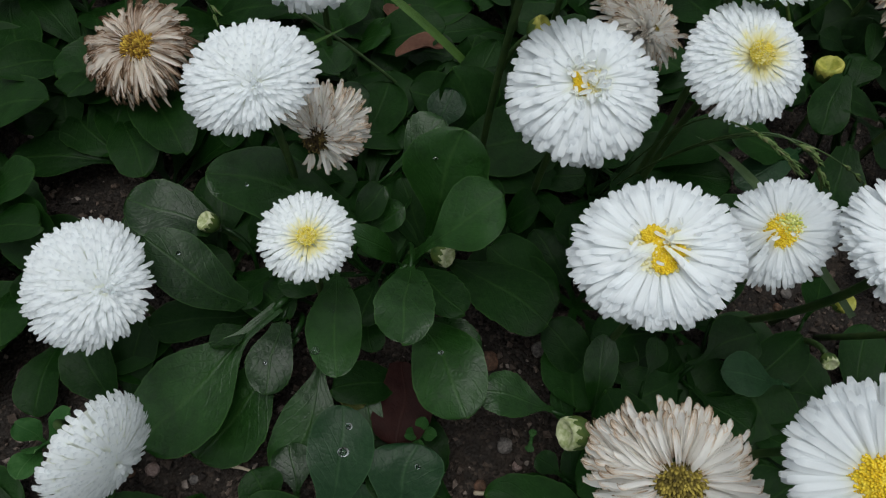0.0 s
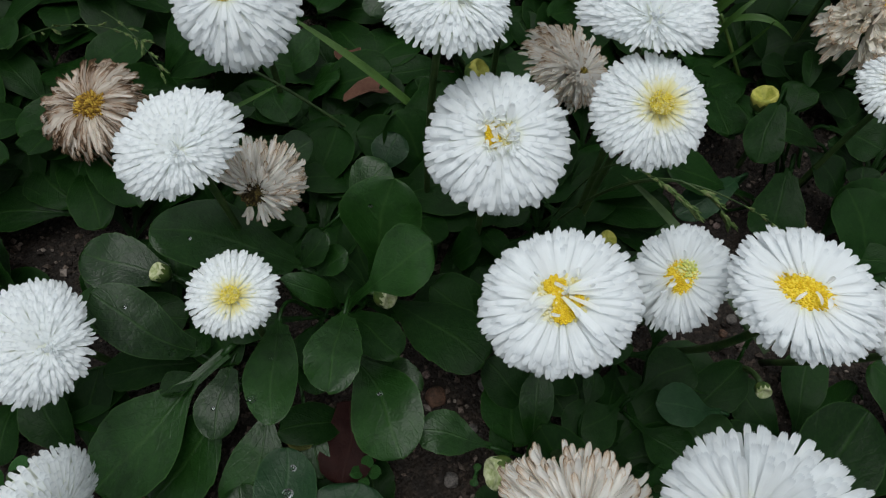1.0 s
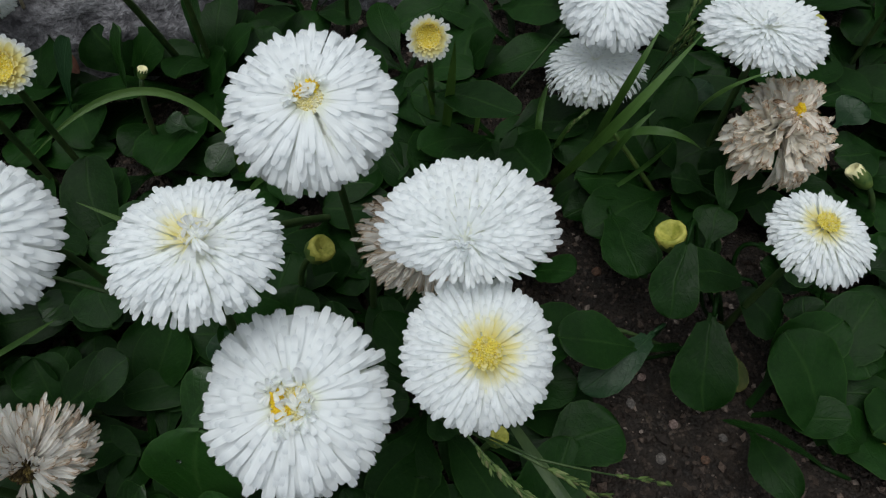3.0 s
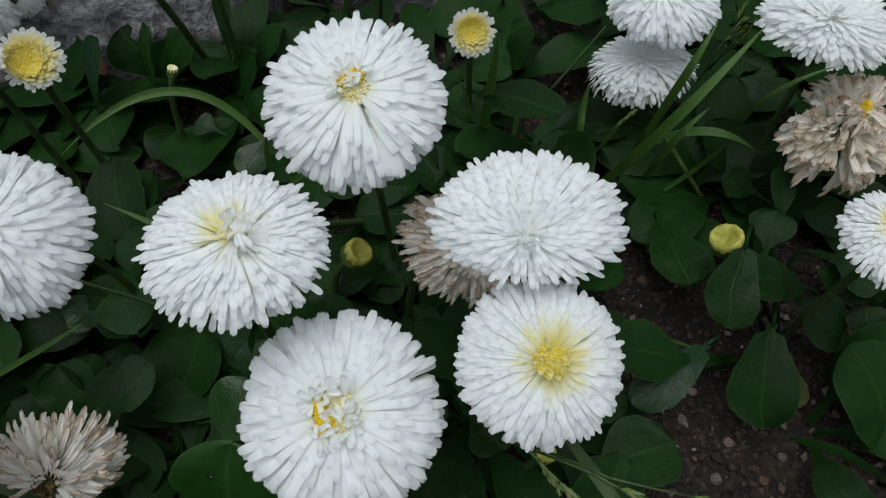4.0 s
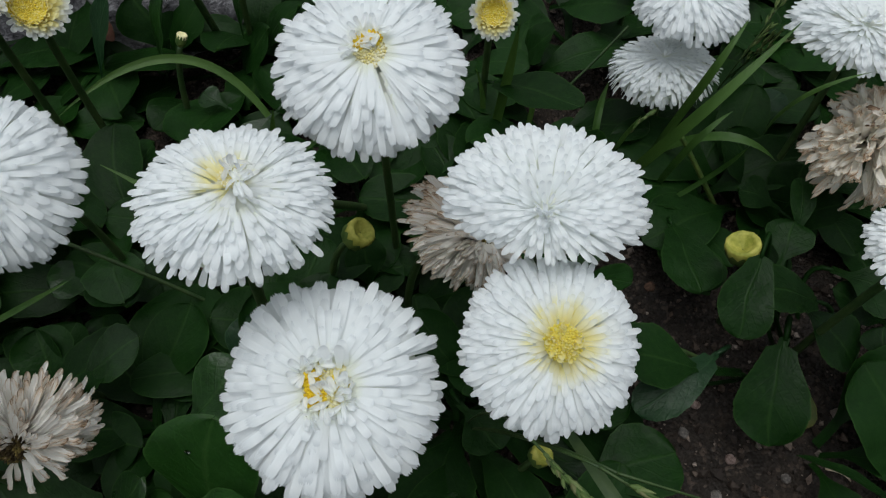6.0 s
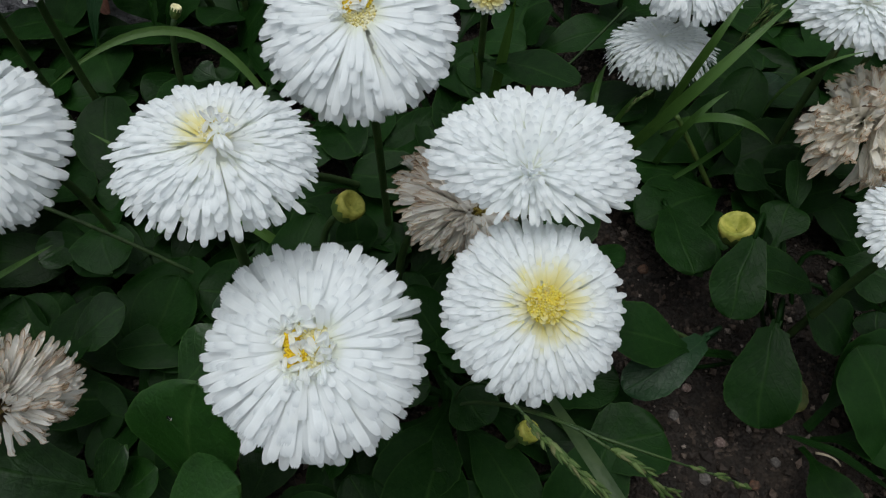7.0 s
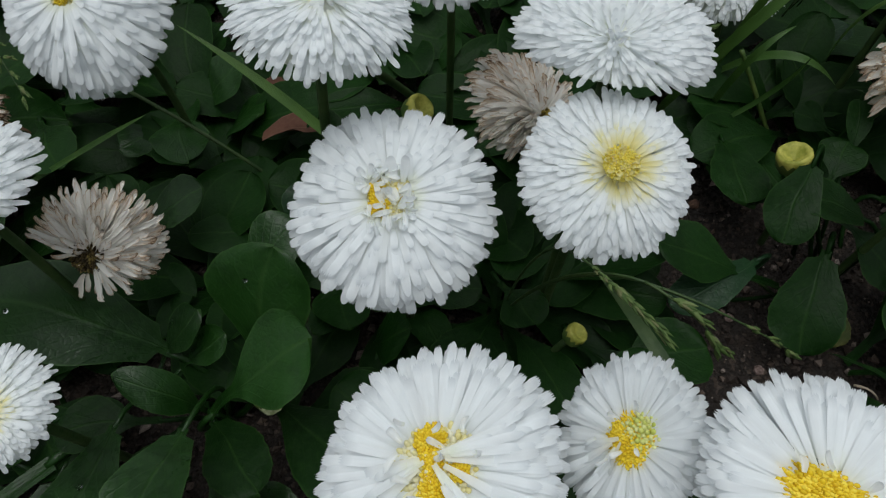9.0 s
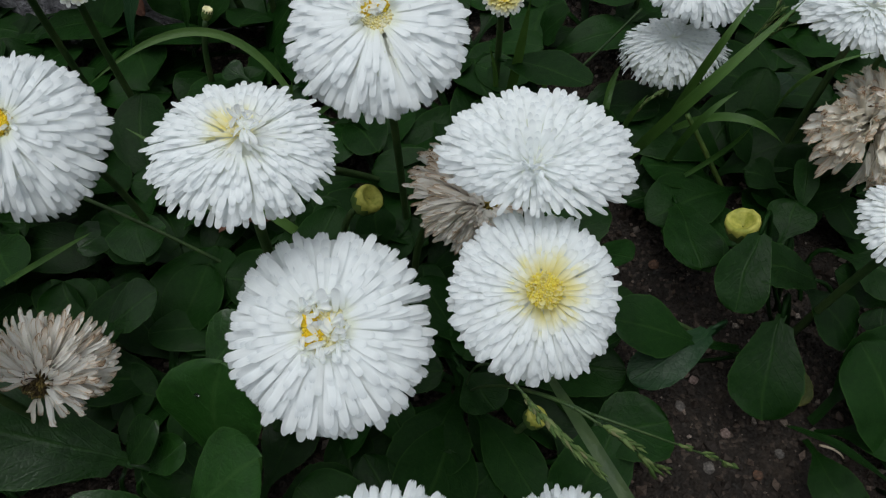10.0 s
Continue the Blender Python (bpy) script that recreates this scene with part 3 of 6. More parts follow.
    def put(me, mat, own, name="petal"):
        if own:
            child(name, me, root, m @ mat)
        else:
            v, f, u = unit_verts(me)
            vs, fs, us = rest.setdefault(me.materials[0], ([], [], []))
            o = len(vs)
            us += u
            vs += [tuple(mat @ p) for p in v]
            fs += [tuple(i + o for i in q) for q in f]

    def placed(base, tip, wd, twist, az):
        d = tip - base
        xa = d.normalized()
        za = Vector((-0.15 * math.cos(az), -0.15 * math.sin(az), 1))
        za = (za - xa * za.dot(xa)).normalized()
        ya = za.cross(xa)
        ya, za = ya * math.cos(twist) + za * math.sin(twist), za * math.cos(twist) - ya * math.sin(twist)
        ln = d.length
        return Matrix(((xa.x * ln, ya.x * wd, za.x * ln, base.x), (xa.y * ln, ya.y * wd, za.y * ln, base.y), (xa.z * ln, ya.z * wd, za.z * ln, base.z), (0, 0, 0, 1)))

    if pole:
        # petals in a spiral round a point of the dome that lies off its top
        to = back @ Vector(pole) / radius
        spin = Vector((0, 0, 1)).rotation_difference(Vector((to.x, to.y, to.z / dome)).normalized()).to_matrix()

        def shell(d, r):
            return Vector((d.x * r, d.y * r, d.z * r * (dome if d.z > 0 else 0.5)))

        n = int(n * 1.5)
        for i in range(n):
            c = -0.92 + 1.917 * (i + 0.5) / n
            th = math.acos(max(-1, min(1, c + rng.uniform(-0.02, 0.02))))
            az = i * 2.39996 + rng.uniform(-0.06, 0.06)
            d1 = spin @ Vector((math.sin(th) * math.cos(az), math.sin(th) * math.sin(az), math.cos(th)))
            if d1.z < k["lo"]:
                continue
            tb = max(th * 0.30, th - k["tuck"] * (0.55 + 0.45 * min(1.0, th / 1.3)) * rng.uniform(0.85, 1.15))
            d0 = spin @ Vector((math.sin(tb) * math.cos(az), math.sin(tb) * math.sin(az), math.cos(tb)))
            tip = shell(d1, radius * rng.uniform(0.92, 1.07))
            base = shell(d0, radius * k["foot"] * 0.86)
            xa = tip - base
            ln = xa.length
            xa.normalize()
            za = Vector((d1.x, d1.y, d1.z / dome)) + 0.25 * Vector((0, 0, 1))
            za = (za - xa * za.dot(xa)).normalized()
            ya = za.cross(xa)
            wd = radius * k["width"] / fine ** 0.7 * rng.uniform(0.84, 1.14) * (0.6 + 0.4 * min(1.0, th / 0.6)) * (1.0 - 0.18 * max(0.0, 0.6 - d1.z))
            mat = Matrix(((xa.x * ln, ya.x * wd, za.x * ln, base.x), (xa.y * ln, ya.y * wd, za.y * ln, base.y), (xa.z * ln, ya.z * wd, za.z * ln, base.z), (0, 0, 0, 1)))
            put(rng.choice(WHITE), mat, (i * 0.618) % 1 < single / n)
        # the small knot of florets at that point
        top_at = shell(spin @ Vector((0, 0, 1)), radius * 0.96)
        for i in range(16):
            az = i * 2.39996
            out = spin @ Vector((math.cos(az), math.sin(az), 0))
            t = Matrix.Translation(top_at + out * radius * 0.012 * (i % 5)) @ (out * rng.uniform(0.3, 0.8) + spin @ Vector((0, 0, 1)) * rng.uniform(0.4, 1.0)).to_track_quat("X", "Z").to_matrix().to_4x4() @ Matrix.Diagonal((radius * 0.10, radius * 0.06, radius * 0.10, 1))
            put(rng.choice(QUILL), t, True, "floret")
        n = 0
    draws = [math.atan2(p.y, p.x) for p in (back @ Vector(w) for w in clumps)]
    blot = back @ Vector((blush[0], blush[1], 0)) * radius if blush else Vector()
    for i in range(n):
        q = (i + 0.5) / n
        c = k["lo"] + (k["hi"] - k["lo"]) * q ** (0.95 if kind in ("pompon", "cream") else 1.12)
        th = math.acos(max(-1, min(1, c + rng.uniform(-0.03, 0.03))))
        az = i * 2.39996 + rng.uniform(-0.08, 0.08)
        if draws:
            near = min(draws, key=lambda a: abs((az - a + math.pi) % (2 * math.pi) - math.pi))
            az = near + 0.72 * ((az - near + math.pi) % (2 * math.pi) - math.pi)
        reach = radius * rng.uniform(0.93, 1.04)
        if rng.random() < 0.08:
            reach *= rng.uniform(0.88, 1.07)
        if hole and hole.x * math.cos(az) + hole.y * math.sin(az) > 0.10 + 0.35 * rng.random():
            reach *= rng.uniform(0.16, 0.40)
        zz = reach * dome * math.cos(th) if c > 0 else reach * 0.50 * math.cos(th)
        if kind == "cream" and c > 0.80:
            zz -= radius * 0.10 * (c - 0.80) / 0.2
        if dead:
            reach *= rng.uniform(0.88, 1.04)
            zz += radius * rng.uniform(-0.10, 0.14) * (0.5 if kind == "faded" else 1.0)
            th += rng.uniform(-0.12, 0.12)
        rim = reach * math.sin(th)
        tip = Vector((rim * math.cos(az), rim * math.sin(az) * squeeze, zz))
        tuck = 0.24 if kind == "cream" and c > 0.7 else k["tuck"]
        tb = max(th * 0.12, th - tuck * rng.uniform(0.85, 1.15))
        fr = radius * k["foot"]
        base = Vector((fr * math.sin(tb) * math.cos(az), fr * math.sin(tb) * math.sin(az) * squeeze, fr * dome * math.cos(tb) * k["rise"]))
        if kind == "yellow":
            rr = radius * (1.0 - 0.55 * q) * rng.uniform(0.95, 1.04)
            tip = Vector((rr * math.cos(az), rr * math.sin(az), radius * (0.12 + 0.30 * min(1.0, q * 1.6) - 0.35 * max(0.0, q - 0.5))))
            base = Vector((rr * 0.55 * math.cos(az), rr * 0.55 * math.sin(az), -0.05 * radius))
        inner = max(0.0, q - 0.35) / 0.65
        tip += off * inner
        base += off * (0.35 + 0.65 * inner)
        if pits and c > 0.2:
            shut = False
            for p, size in pits:
                run = (tip - base).xy
                f = max(0.0, min(1.0, ((p + off).xy - base.xy).dot(run) / run.length_squared))
                if (base.xy + f * run - (p + off).xy).length < size * rng.uniform(0.8, 1.2):
                    shut = True
            if shut:
                continue
        if well and q > 0.4:
            flat = (base - off).xy
            if flat.length < well * radius:
                flat = flat.normalized() * well * radius * rng.uniform(0.9, 1.25)
                base.x, base.y = flat.x + off.x, flat.y + off.y
        wd = radius * k["width"] / fine ** 0.7 * rng.uniform(0.84, 1.14)
        if kind in ("pompon", "cream", "star") and q > 0.6:
            wd *= 1.0 - 0.6 * (q - 0.6)
        if clumps:
            wd *= 1.4
        mat = placed(base, tip, wd, rng.uniform(-0.06, 0.06) * (3.0 if kind == "faded" else 6.5 if dead else 1), az)
        me = rng.choice(BLUNT if kind in ("star", "open") else WHITE)
        if dead:
            me = rng.choice(BROWN if kind == "brown" else FADED if clumps else WITHER)
        elif kind == "yellow" and q > 0.20:
            me = rng.choice(YELLOW if q > 0.66 else BLUSH[0] if q > 0.42 else BLUSH[2])
        elif blush and c > 0:
            far = (tip - off - blot).xy.length / (radius * blush[2]) + rng.uniform(-0.10, 0.10)
            step = int(max(0.0, far - 0.30) / 0.26) + blush[3]
            if step < 4:
                me = rng.choice(BLUSH[step])
        put(me, mat, i in chosen)
    # petals that lie across the disc
    for side in cover:
        a0 = (back @ Vector(side)).normalized()
        a0 = math.atan2(a0.y, a0.x)
        for i in range(6):
            az = a0 + rng.uniform(-0.5, 0.5)
            r0 = dr * rng.uniform(0.15, 0.6)
            base = off + Vector((r0 * math.cos(az), r0 * math.sin(az), lift + dr * 0.45))
            r1 = radius * rng.uniform(0.42, 0.72)
            tip = off + Vector((r1 * math.cos(az), r1 * math.sin(az), radius * dome * rng.uniform(0.42, 0.62)))
            put(rng.choice(WHITE), placed(base, tip, radius * k["width"] * rng.uniform(0.9, 1.2), rng.uniform(-0.4, 0.4), az), True)
    # browned petals curled up round the old disc
    if kind == "withered":
        for i in range(16 if gap else 22):
            az, r0 = rng.uniform(0, 6.28), dr * rng.uniform(0.3, 1.3)
            base = off + Vector((r0 * math.cos(az), r0 * math.sin(az), lift))
            tip = base + Vector((math.cos(az), math.sin(az), rng.uniform(0.6, 1.8))).normalized() * radius * rng.uniform(0.16, 0.42)
            put(rng.choice(BROWN), placed(base, tip, radius * rng.uniform(0.06, 0.09), rng.uniform(-0.9, 0.9), az + rng.uniform(-0.6, 0.6)), True)
    # upright quills in the yellow middle
    if kind == "cream" and not heart:
        for i in range(30 if radius > 0.0175 else 18):
            az = i * 2.39996 + rng.uniform(-0.3, 0.3)
            r = dr * 1.10 * math.sqrt((i + 0.5) / 30)
            ln, wd = radius * rng.uniform(0.06, 0.10), radius * rng.uniform(0.045, 0.07)
            t = Matrix.Translation(off + Vector((r * math.cos(az), r * math.sin(az), lift + radius * 0.03))) @ Matrix.Rotation(az + rng.uniform(-2.6, 2.6), 4, "Z") @ Matrix.Rotation(rng.uniform(-1.5, -0.4), 4, "Y") @ Matrix.Diagonal((ln, wd, ln, 1))
            put(rng.choice(TUBE), t, True, "floret")
    # short curled florets round the middle
    for i in range(florets):
        az = i * 2.39996 + rng.uniform(-0.2, 0.2)
        r = dr * (0.05 + 1.05 * math.sqrt(rng.random()))
        ln, wd = radius * rng.uniform(0.10, 0.16), radius * rng.uniform(0.045, 0.07)
        t = Matrix.Translation(off + Vector((r * math.cos(az), r * math.sin(az), lift + dr * 0.58))) @ Matrix.Rotation(az + rng.uniform(-1.3, 1.3), 4, "Z") @ Matrix.Rotation(rng.uniform(-1.0, 0.0), 4, "Y") @ Matrix.Diagonal((ln, wd, ln, 1))
        put(rng.choice(QUILL), t, True, "floret")
    for material, (vs, fs, us) in rest.items():
        child("inner_petals", mesh_of("inner_petals", vs, fs, material, us), root, m)["kind"] = "stuff"
    return root


def bud(at, axis, radius, foot, label, opened=0.5, lip=M_LIP, long=1.0):
    """A closed or just opening bud: stalk, bract cup and the folded petals in it."""
    fx, fy = foot
    g0 = Vector((fx, fy, ground_height(fx, fy) - 0.004))
    root = tagged(new("daisy_bud", None), label, "flower bud", "daisy buds")
    root.matrix_basis = Matrix.Translation(g0)
    ax, top = Vector(axis).normalized(), Vector(at)
    m = Matrix.Translation(top - g0) @ basis(ax)
    child("stem", stem_mesh(top - ax * radius, ax, g0, 0.0014, 0.0011), root)
    sides = 22
    verts = []
    for z, r in ((-1.0, 0.15), (-0.85, 0.55), (-0.45, 0.92), (-0.05, 1.0)):
        verts += [(radius * r * (1 + 0.03 * (-1) ** k) * math.cos(2 * math.pi * k / sides), radius * r * (1 + 0.03 * (-1) ** k) * math.sin(2 * math.pi * k / sides), radius * z * long) for k in range(sides)]
    verts += [(radius * (1.0 + 0.03 * (k % 2)) * math.cos(2 * math.pi * k / sides), radius * (1.0 + 0.03 * (k % 2)) * math.sin(2 * math.pi * k / sides), radius * long * (0.12 + 0.38 * (k % 2) + 0.25 * (lip is not M_LIP))) for k in range(sides)]
    child("calyx", mesh_of("calyx", verts, grid_faces(5, sides, True) + [tuple(range(sides))], M_BRACT), root, m, "green overlapping bracts")
    rows = []
    for i, (z, r) in enumerate(((-0.3, 0.90), (0.35, 1.00), (0.70, 1.00), (0.86, 0.86), (0.80, 0.66), (0.66, 0.36), (0.60, 0.04))):
        z = z if i < 4 else z - opened * 0.5 * (i - 3) / 3
        rows += [(radius * r * (1 + 0.018 * (-1) ** k) * math.cos(2 * math.pi * k / sides), radius * r * (1 + 0.018 * (-1) ** k) * math.sin(2 * math.pi * k / sides), radius * long * z + radius * 0.025 * math.sin(k * 2.1)) for k in range(sides)]
    child("folded_petals", mesh_of("folded_petals", rows, grid_faces(7, sides, True), lip), root, m, "pale yellow folded petals")
    return root


def leaf_geometry(length, width, arch, cup, petiole, seed):
    """A spoon-shaped leaf with a round tip and a faintly scalloped edge, from the origin along x: verts, faces, uvs."""
    rng = random.Random(seed)
    nu, nv = 41, 9
    verts, uvs = [], []
    p1, p2, p3 = (rng.uniform(0, 6.28) for _ in range(3))
    twist, side_bend = rng.uniform(-0.22, 0.22), rng.uniform(-0.07, 0.07) * length
    broad, teeth, depth = rng.uniform(0.55, 0.66), rng.uniform(4.5, 6.5), rng.uniform(0.012, 0.060)
    for i in range(nu):
        u = 1 - (1 - i / (nu - 1)) ** 1.5
        s = max(0.0, (u - petiole) / (1 - petiole))
        if s < broad:
            foot = 0.42 if petiole < 0.11 else 0.15
            spoon = foot + (1 - foot) * (0.5 - 0.5 * math.cos(math.pi * (s / broad) ** 0.85))
        else:
            spoon = math.sqrt(max(0.0, 1 - ((s - broad) / (1 - broad)) ** 2.25))
        tooth = (s * teeth + p3) % 1.0
        half = 0.5 * width * max(0.015, spoon * (1 + depth * (tooth ** 1.5 - 0.5) * min(1.0, s * 2)))
        if u < petiole:
            half = 0.5 * width * 0.14
        for j in range(nv):
            v = j / (nv - 1) * 2 - 1
            z = arch * length * 4 * u * (1 - u) + cup * half * v * v
            z += s * width * 0.055 * math.sin(u * 7 + p1 + 2 * v) * abs(v) + s * width * 0.028 * math.sin(u * 15 * (1 if v > 0 else 1.2) + p2) * v * v
            z -= 0.020 * width * math.exp(-(v / 0.16) ** 2) * (1 - 0.7 * u)
            z += twist * half * v * u
            verts.append((u * length, half * v + side_bend * math.sin(math.pi * u) + 0.02 * width * math.sin(u * 9 + p3), z))
            uvs.append((u, v * 0.5 + 0.5))
    return verts, grid_faces(nu, nv), uvs


LEAF_COUNT = [0]


def leaf(plant, base, tip, width, arch=0.10, cup=0.10, roll=0.0, mat=None, petiole=0.22, name="leaf", label=""):
    """A leaf of a plant, from base to tip; where its base lies off the plant's crown, a stalk leads down to the soil."""
    LEAF_COUNT[0] += 1
    b, t = Vector(base), Vector(tip)
    d = t - b
    verts, faces, uvs = leaf_geometry(d.length, width, arch, cup, petiole, 100 + LEAF_COUNT[0])
    xa = d.normalized()
    za = Vector((0, 0, 1))
    za = (za - xa * za.dot(xa)).normalized()
    ya = za.cross(xa)
    r = radians(roll)
    ya, za = ya * math.cos(r) + za * math.sin(r), za * math.cos(r) - ya * math.sin(r)
    o = plant.matrix_basis.translation if plant else Vector()
    if plant and (b - o).length > 0.008:
        away = (o - b).xy
        foot = b.xy + away * min(1.0, 0.016 / max(away.length, 1e-6))
        low = Vector((foot.x, foot.y, ground_height(foot.x, foot.y) - 0.002))
        knee = b - xa * 0.5 * (b - low).length
        knee.z = max(knee.z, low.z)
        path = [Vector(((p - b).dot(xa), (p - b).dot(ya), (p - b).dot(za))) for p in curve_points(low, knee, b + xa * 0.03 * d.length, 8)]
        v2, f2 = tube(path, [max(0.0008, 0.040 * width)] * 7 + [max(0.0006, 0.030 * width)], 6)
        k = len(verts)
        verts = verts + v2
        faces = faces + [tuple(q + k for q in f) for f in f2]
        uvs = uvs + [(0.05, 0.40)] * len(v2)
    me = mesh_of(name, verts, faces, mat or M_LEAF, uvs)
    m = Matrix(((xa.x, ya.x, za.x, b.x - o.x), (xa.y, ya.y, za.y, b.y - o.y), (xa.z, ya.z, za.z, b.z - o.z), (0, 0, 0, 1)))
    if plant:
        return child(name, me, plant, m, label)
    ob = new(name, me)
    ob.matrix_basis = m
    return ob


def rosette(x, y, label="rosette of dark green spoon-shaped daisy leaves on the soil", extra=0, size=0.062, seed=0, lean=(0.1, 0.75), span=None, mat=None):
    """A daisy plant's leaves: an empty at its crown, with some leaves fanned round it."""
    g0 = ground_height(x, y)
    root = tagged(new("daisy_rosette", None), label, "plant", "daisy rosettes")
    root.matrix_basis = Matrix.Translation((x, y, g0))
    rng = random.Random(seed)
    lo, hi = span or (0, 360)
    for i in range(extra):
        a = radians(lo + (hi - lo) * (i + rng.uniform(-0.35, 0.35)) / max(1, extra))
        e = lean[0] + (lean[1] - lean[0]) * rng.random() ** 1.5
        ln = size * rng.uniform(0.72, 1.15)
        b = Vector((x + 0.004 * math.cos(a), y + 0.004 * math.sin(a), g0 + 0.003))
        t = b + ln * Vector((math.cos(a) * math.cos(e), math.sin(a) * math.cos(e), math.sin(e)))
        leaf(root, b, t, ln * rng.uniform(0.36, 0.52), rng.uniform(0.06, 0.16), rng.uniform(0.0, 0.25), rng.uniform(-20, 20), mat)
    return root


def blade(points, width, label="", mat=None):
    """A grass blade along a curve through three points, tapered and folded along its midrib."""
    p = curve_points(*points, 18)
    verts, uvs = [], []
    side = None
    for i, q in enumerate(p):
        d = (p[min(i + 1, 17)] - p[max(i - 1, 0)]).normalized()
        if side is None:
            s = d.cross(Vector((0, -0.45, 0.9)))
            if s.length < 0.4:
                s = (p[-1] - p[0]).cross(Vector((0, -0.45, 0.9)))
                s -= d * s.dot(d)
            s.normalize()
        else:
            s = (side - d * side.dot(d)).normalized()
        side = s
        up = s.cross(d)
        u = i / 17
        w = 0.5 * width * min(1.0, 0.75 + u) * (1 - max(0.0, (u - 0.55) / 0.45) ** 1.6 * 0.96)
        for k in (-1, -0.5, 0, 0.5, 1):
            verts.append(tuple(q - p[0] + s * w * k + up * w * 0.25 * abs(k)))
            uvs.append((u, k * 0.5 + 0.5))
    root = tagged(new("grass_tuft", None), label or "narrow green grass blade among the daisies", "grass", "grass tufts")
    root.matrix_basis = Matrix.Translation(p[0])
    child("blade", mesh_of("blade", verts, grid_faces(18, 5), mat or M_GRASS, uvs), root)
    return root


def stalk(points, r0, r1, label, mat=None, name="grass_stalk"):
    p = curve_points(*points, 14)
    v, f = tube([q - p[0] for q in p], [r0 + (r1 - r0) * i / 13 for i in range(14)], 6)
    ob = new(name, mesh_of(name, v, f, mat or M_STEM))
    ob.matrix_basis = Matrix.Translation(p[0])
    return tagged(ob, label, "grass", "grass stalks")


def spikelet(at, along, length, width, rng):
    """One spikelet: a few overlapping pointed husks."""
    a = Vector(along).normalized()
    out = []
    for i in range(8):
        c = Vector(at) + a * length * 0.085 * i
        s = a.cross(Vector((rng.uniform(-1, 1), rng.uniform(-1, 1), 0.6))).normalized() * (1 if i % 2 else -1)
        d = (a + s * rng.uniform(0.12, 0.34)).normalized()
        u = d.cross(s).normalized()
        ln = length * rng.uniform(0.38, 0.56)
        ring = []
        for f, w in ((0.0, 0.35), (0.3, 1.0), (0.65, 0.7), (1.0, 0.06)):
            for k in range(5):
                q = 2 * math.pi * k / 5
                ring.append(tuple(c + d * ln * f + 0.5 * width * w * (math.cos(q) * s + 0.6 * math.sin(q) * u)))
        out.append((ring, grid_faces(4, 5, True)))
    return gather(out)


def seed_head(points, spread, count, size, label, seed, start=0.30):
    """A grass panicle: a thin arching stalk with short twigs and spikelets from start on."""
    rng = random.Random(seed)
    p = curve_points(*points, 24)
    root = tagged(new("grass_seed_head", None), label, "grass", "grass seed heads")
    root.matrix_basis = Matrix.Translation(p[0])
    v, f = tube([q - p[0] for q in p], [0.00035 - 0.00020 * i / 23 for i in range(24)], 5)
    child("stalk", mesh_of("stalk", v, f, M_STEM), root)
    for i in range(count):
        k = int(23 * (start + (1 - start) * i / max(1, count - 1)))
        q = p[k] - p[0]
        d = (p[min(k + 1, 23)] - p[max(k - 1, 0)]).normalized()
        out = (d + Vector((rng.uniform(-1, 1), rng.uniform(-1, 1), rng.uniform(-0.6, 0.6))) * spread).normalized()
        e = q + out * size * rng.uniform(0.08, 0.40)
        tv, tf = tube([q, (q + e) / 2 + Vector((0, 0, 0.0004)), e], [0.0002, 0.00016, 0.00014], 4)
        twig = child("twig", mesh_of("twig", tv, tf, M_STEM), root)
        sv, sf = spikelet(e, out, size * rng.uniform(0.75, 1.45), size * rng.uniform(0.17, 0.26), rng)
        child("spikelet", mesh_of("spikelet", sv, sf, M_SEED), twig)
    return root


def boulder(name, at, size, seed, label, turn=0.0, cuts=5):
    bm = bmesh.new()
    bmesh.ops.create_icosphere(bm, subdivisions=cuts, radius=1.0)
    for v in bm.verts:
        p = v.co.copy()
        q = Vector([math.copysign(abs(c) ** 0.72, c) for c in p])
        k = 1 + 0.16 * noise.noise(p * 1.6 + Vector((seed, 0, 0))) + 0.07 * noise.noise(p * 4.5 + Vector((0, seed, 0))) + 0.030 * noise.noise(p * 13) + 0.016 * noise.noise(p * 32)
        v.co = Vector((q.x * size[0], q.y * size[1], q.z * size[2])) * k
    me = bpy.data.meshes.new(name)
    bm.to_mesh(me)
    bm.free()
    me.materials.append(M_ROCK)
    me.polygons.foreach_set("use_smooth", np.ones(len(me.polygons), dtype=bool))
    ob = new(name, me)
    ob.matrix_basis = pose(*at, 0, 0, turn)
    return tagged(ob, label, "rock", "border rocks")


def pebble(x, y, r, seed, mat, label, flat=0.7):
    rng = random.Random(seed)
    bm = bmesh.new()
    bmesh.ops.create_icosphere(bm, subdivisions=3, radius=r)
    for v in bm.verts:
        p = v.co / r
        v.co = v.co * (1 + 0.22 * noise.noise(p * 1.7 + Vector((seed, 0, 0))) + 0.06 * noise.noise(p * 6))
        v.co.z *= flat
    me = bpy.data.meshes.new("pebble")
    bm.to_mesh(me)
    bm.free()
    me.materials.append(mat)
    me.polygons.foreach_set("use_smooth", np.ones(len(me.polygons), dtype=bool))
    ob = new("pebble", me)
    ob.matrix_basis = pose(x, y, ground_height(x, y) + r * flat * 0.45, rng.uniform(-20, 20), rng.uniform(-20, 20), rng.uniform(0, 360))
    return tagged(ob, label, "stone", "pebbles on the soil")


# ---- ground: one sheet of soil, fine where the bed lies, out to the horizon ----
def axis_steps(lo, hi, step):
    inner = list(np.arange(lo, hi + step / 2, step))
    far = [0.03, 0.09, 0.25, 0.7, 2, 6, 20, 70, 300, 1500]
    return [lo - d for d in reversed(far)] + inner + [hi + d for d in far]


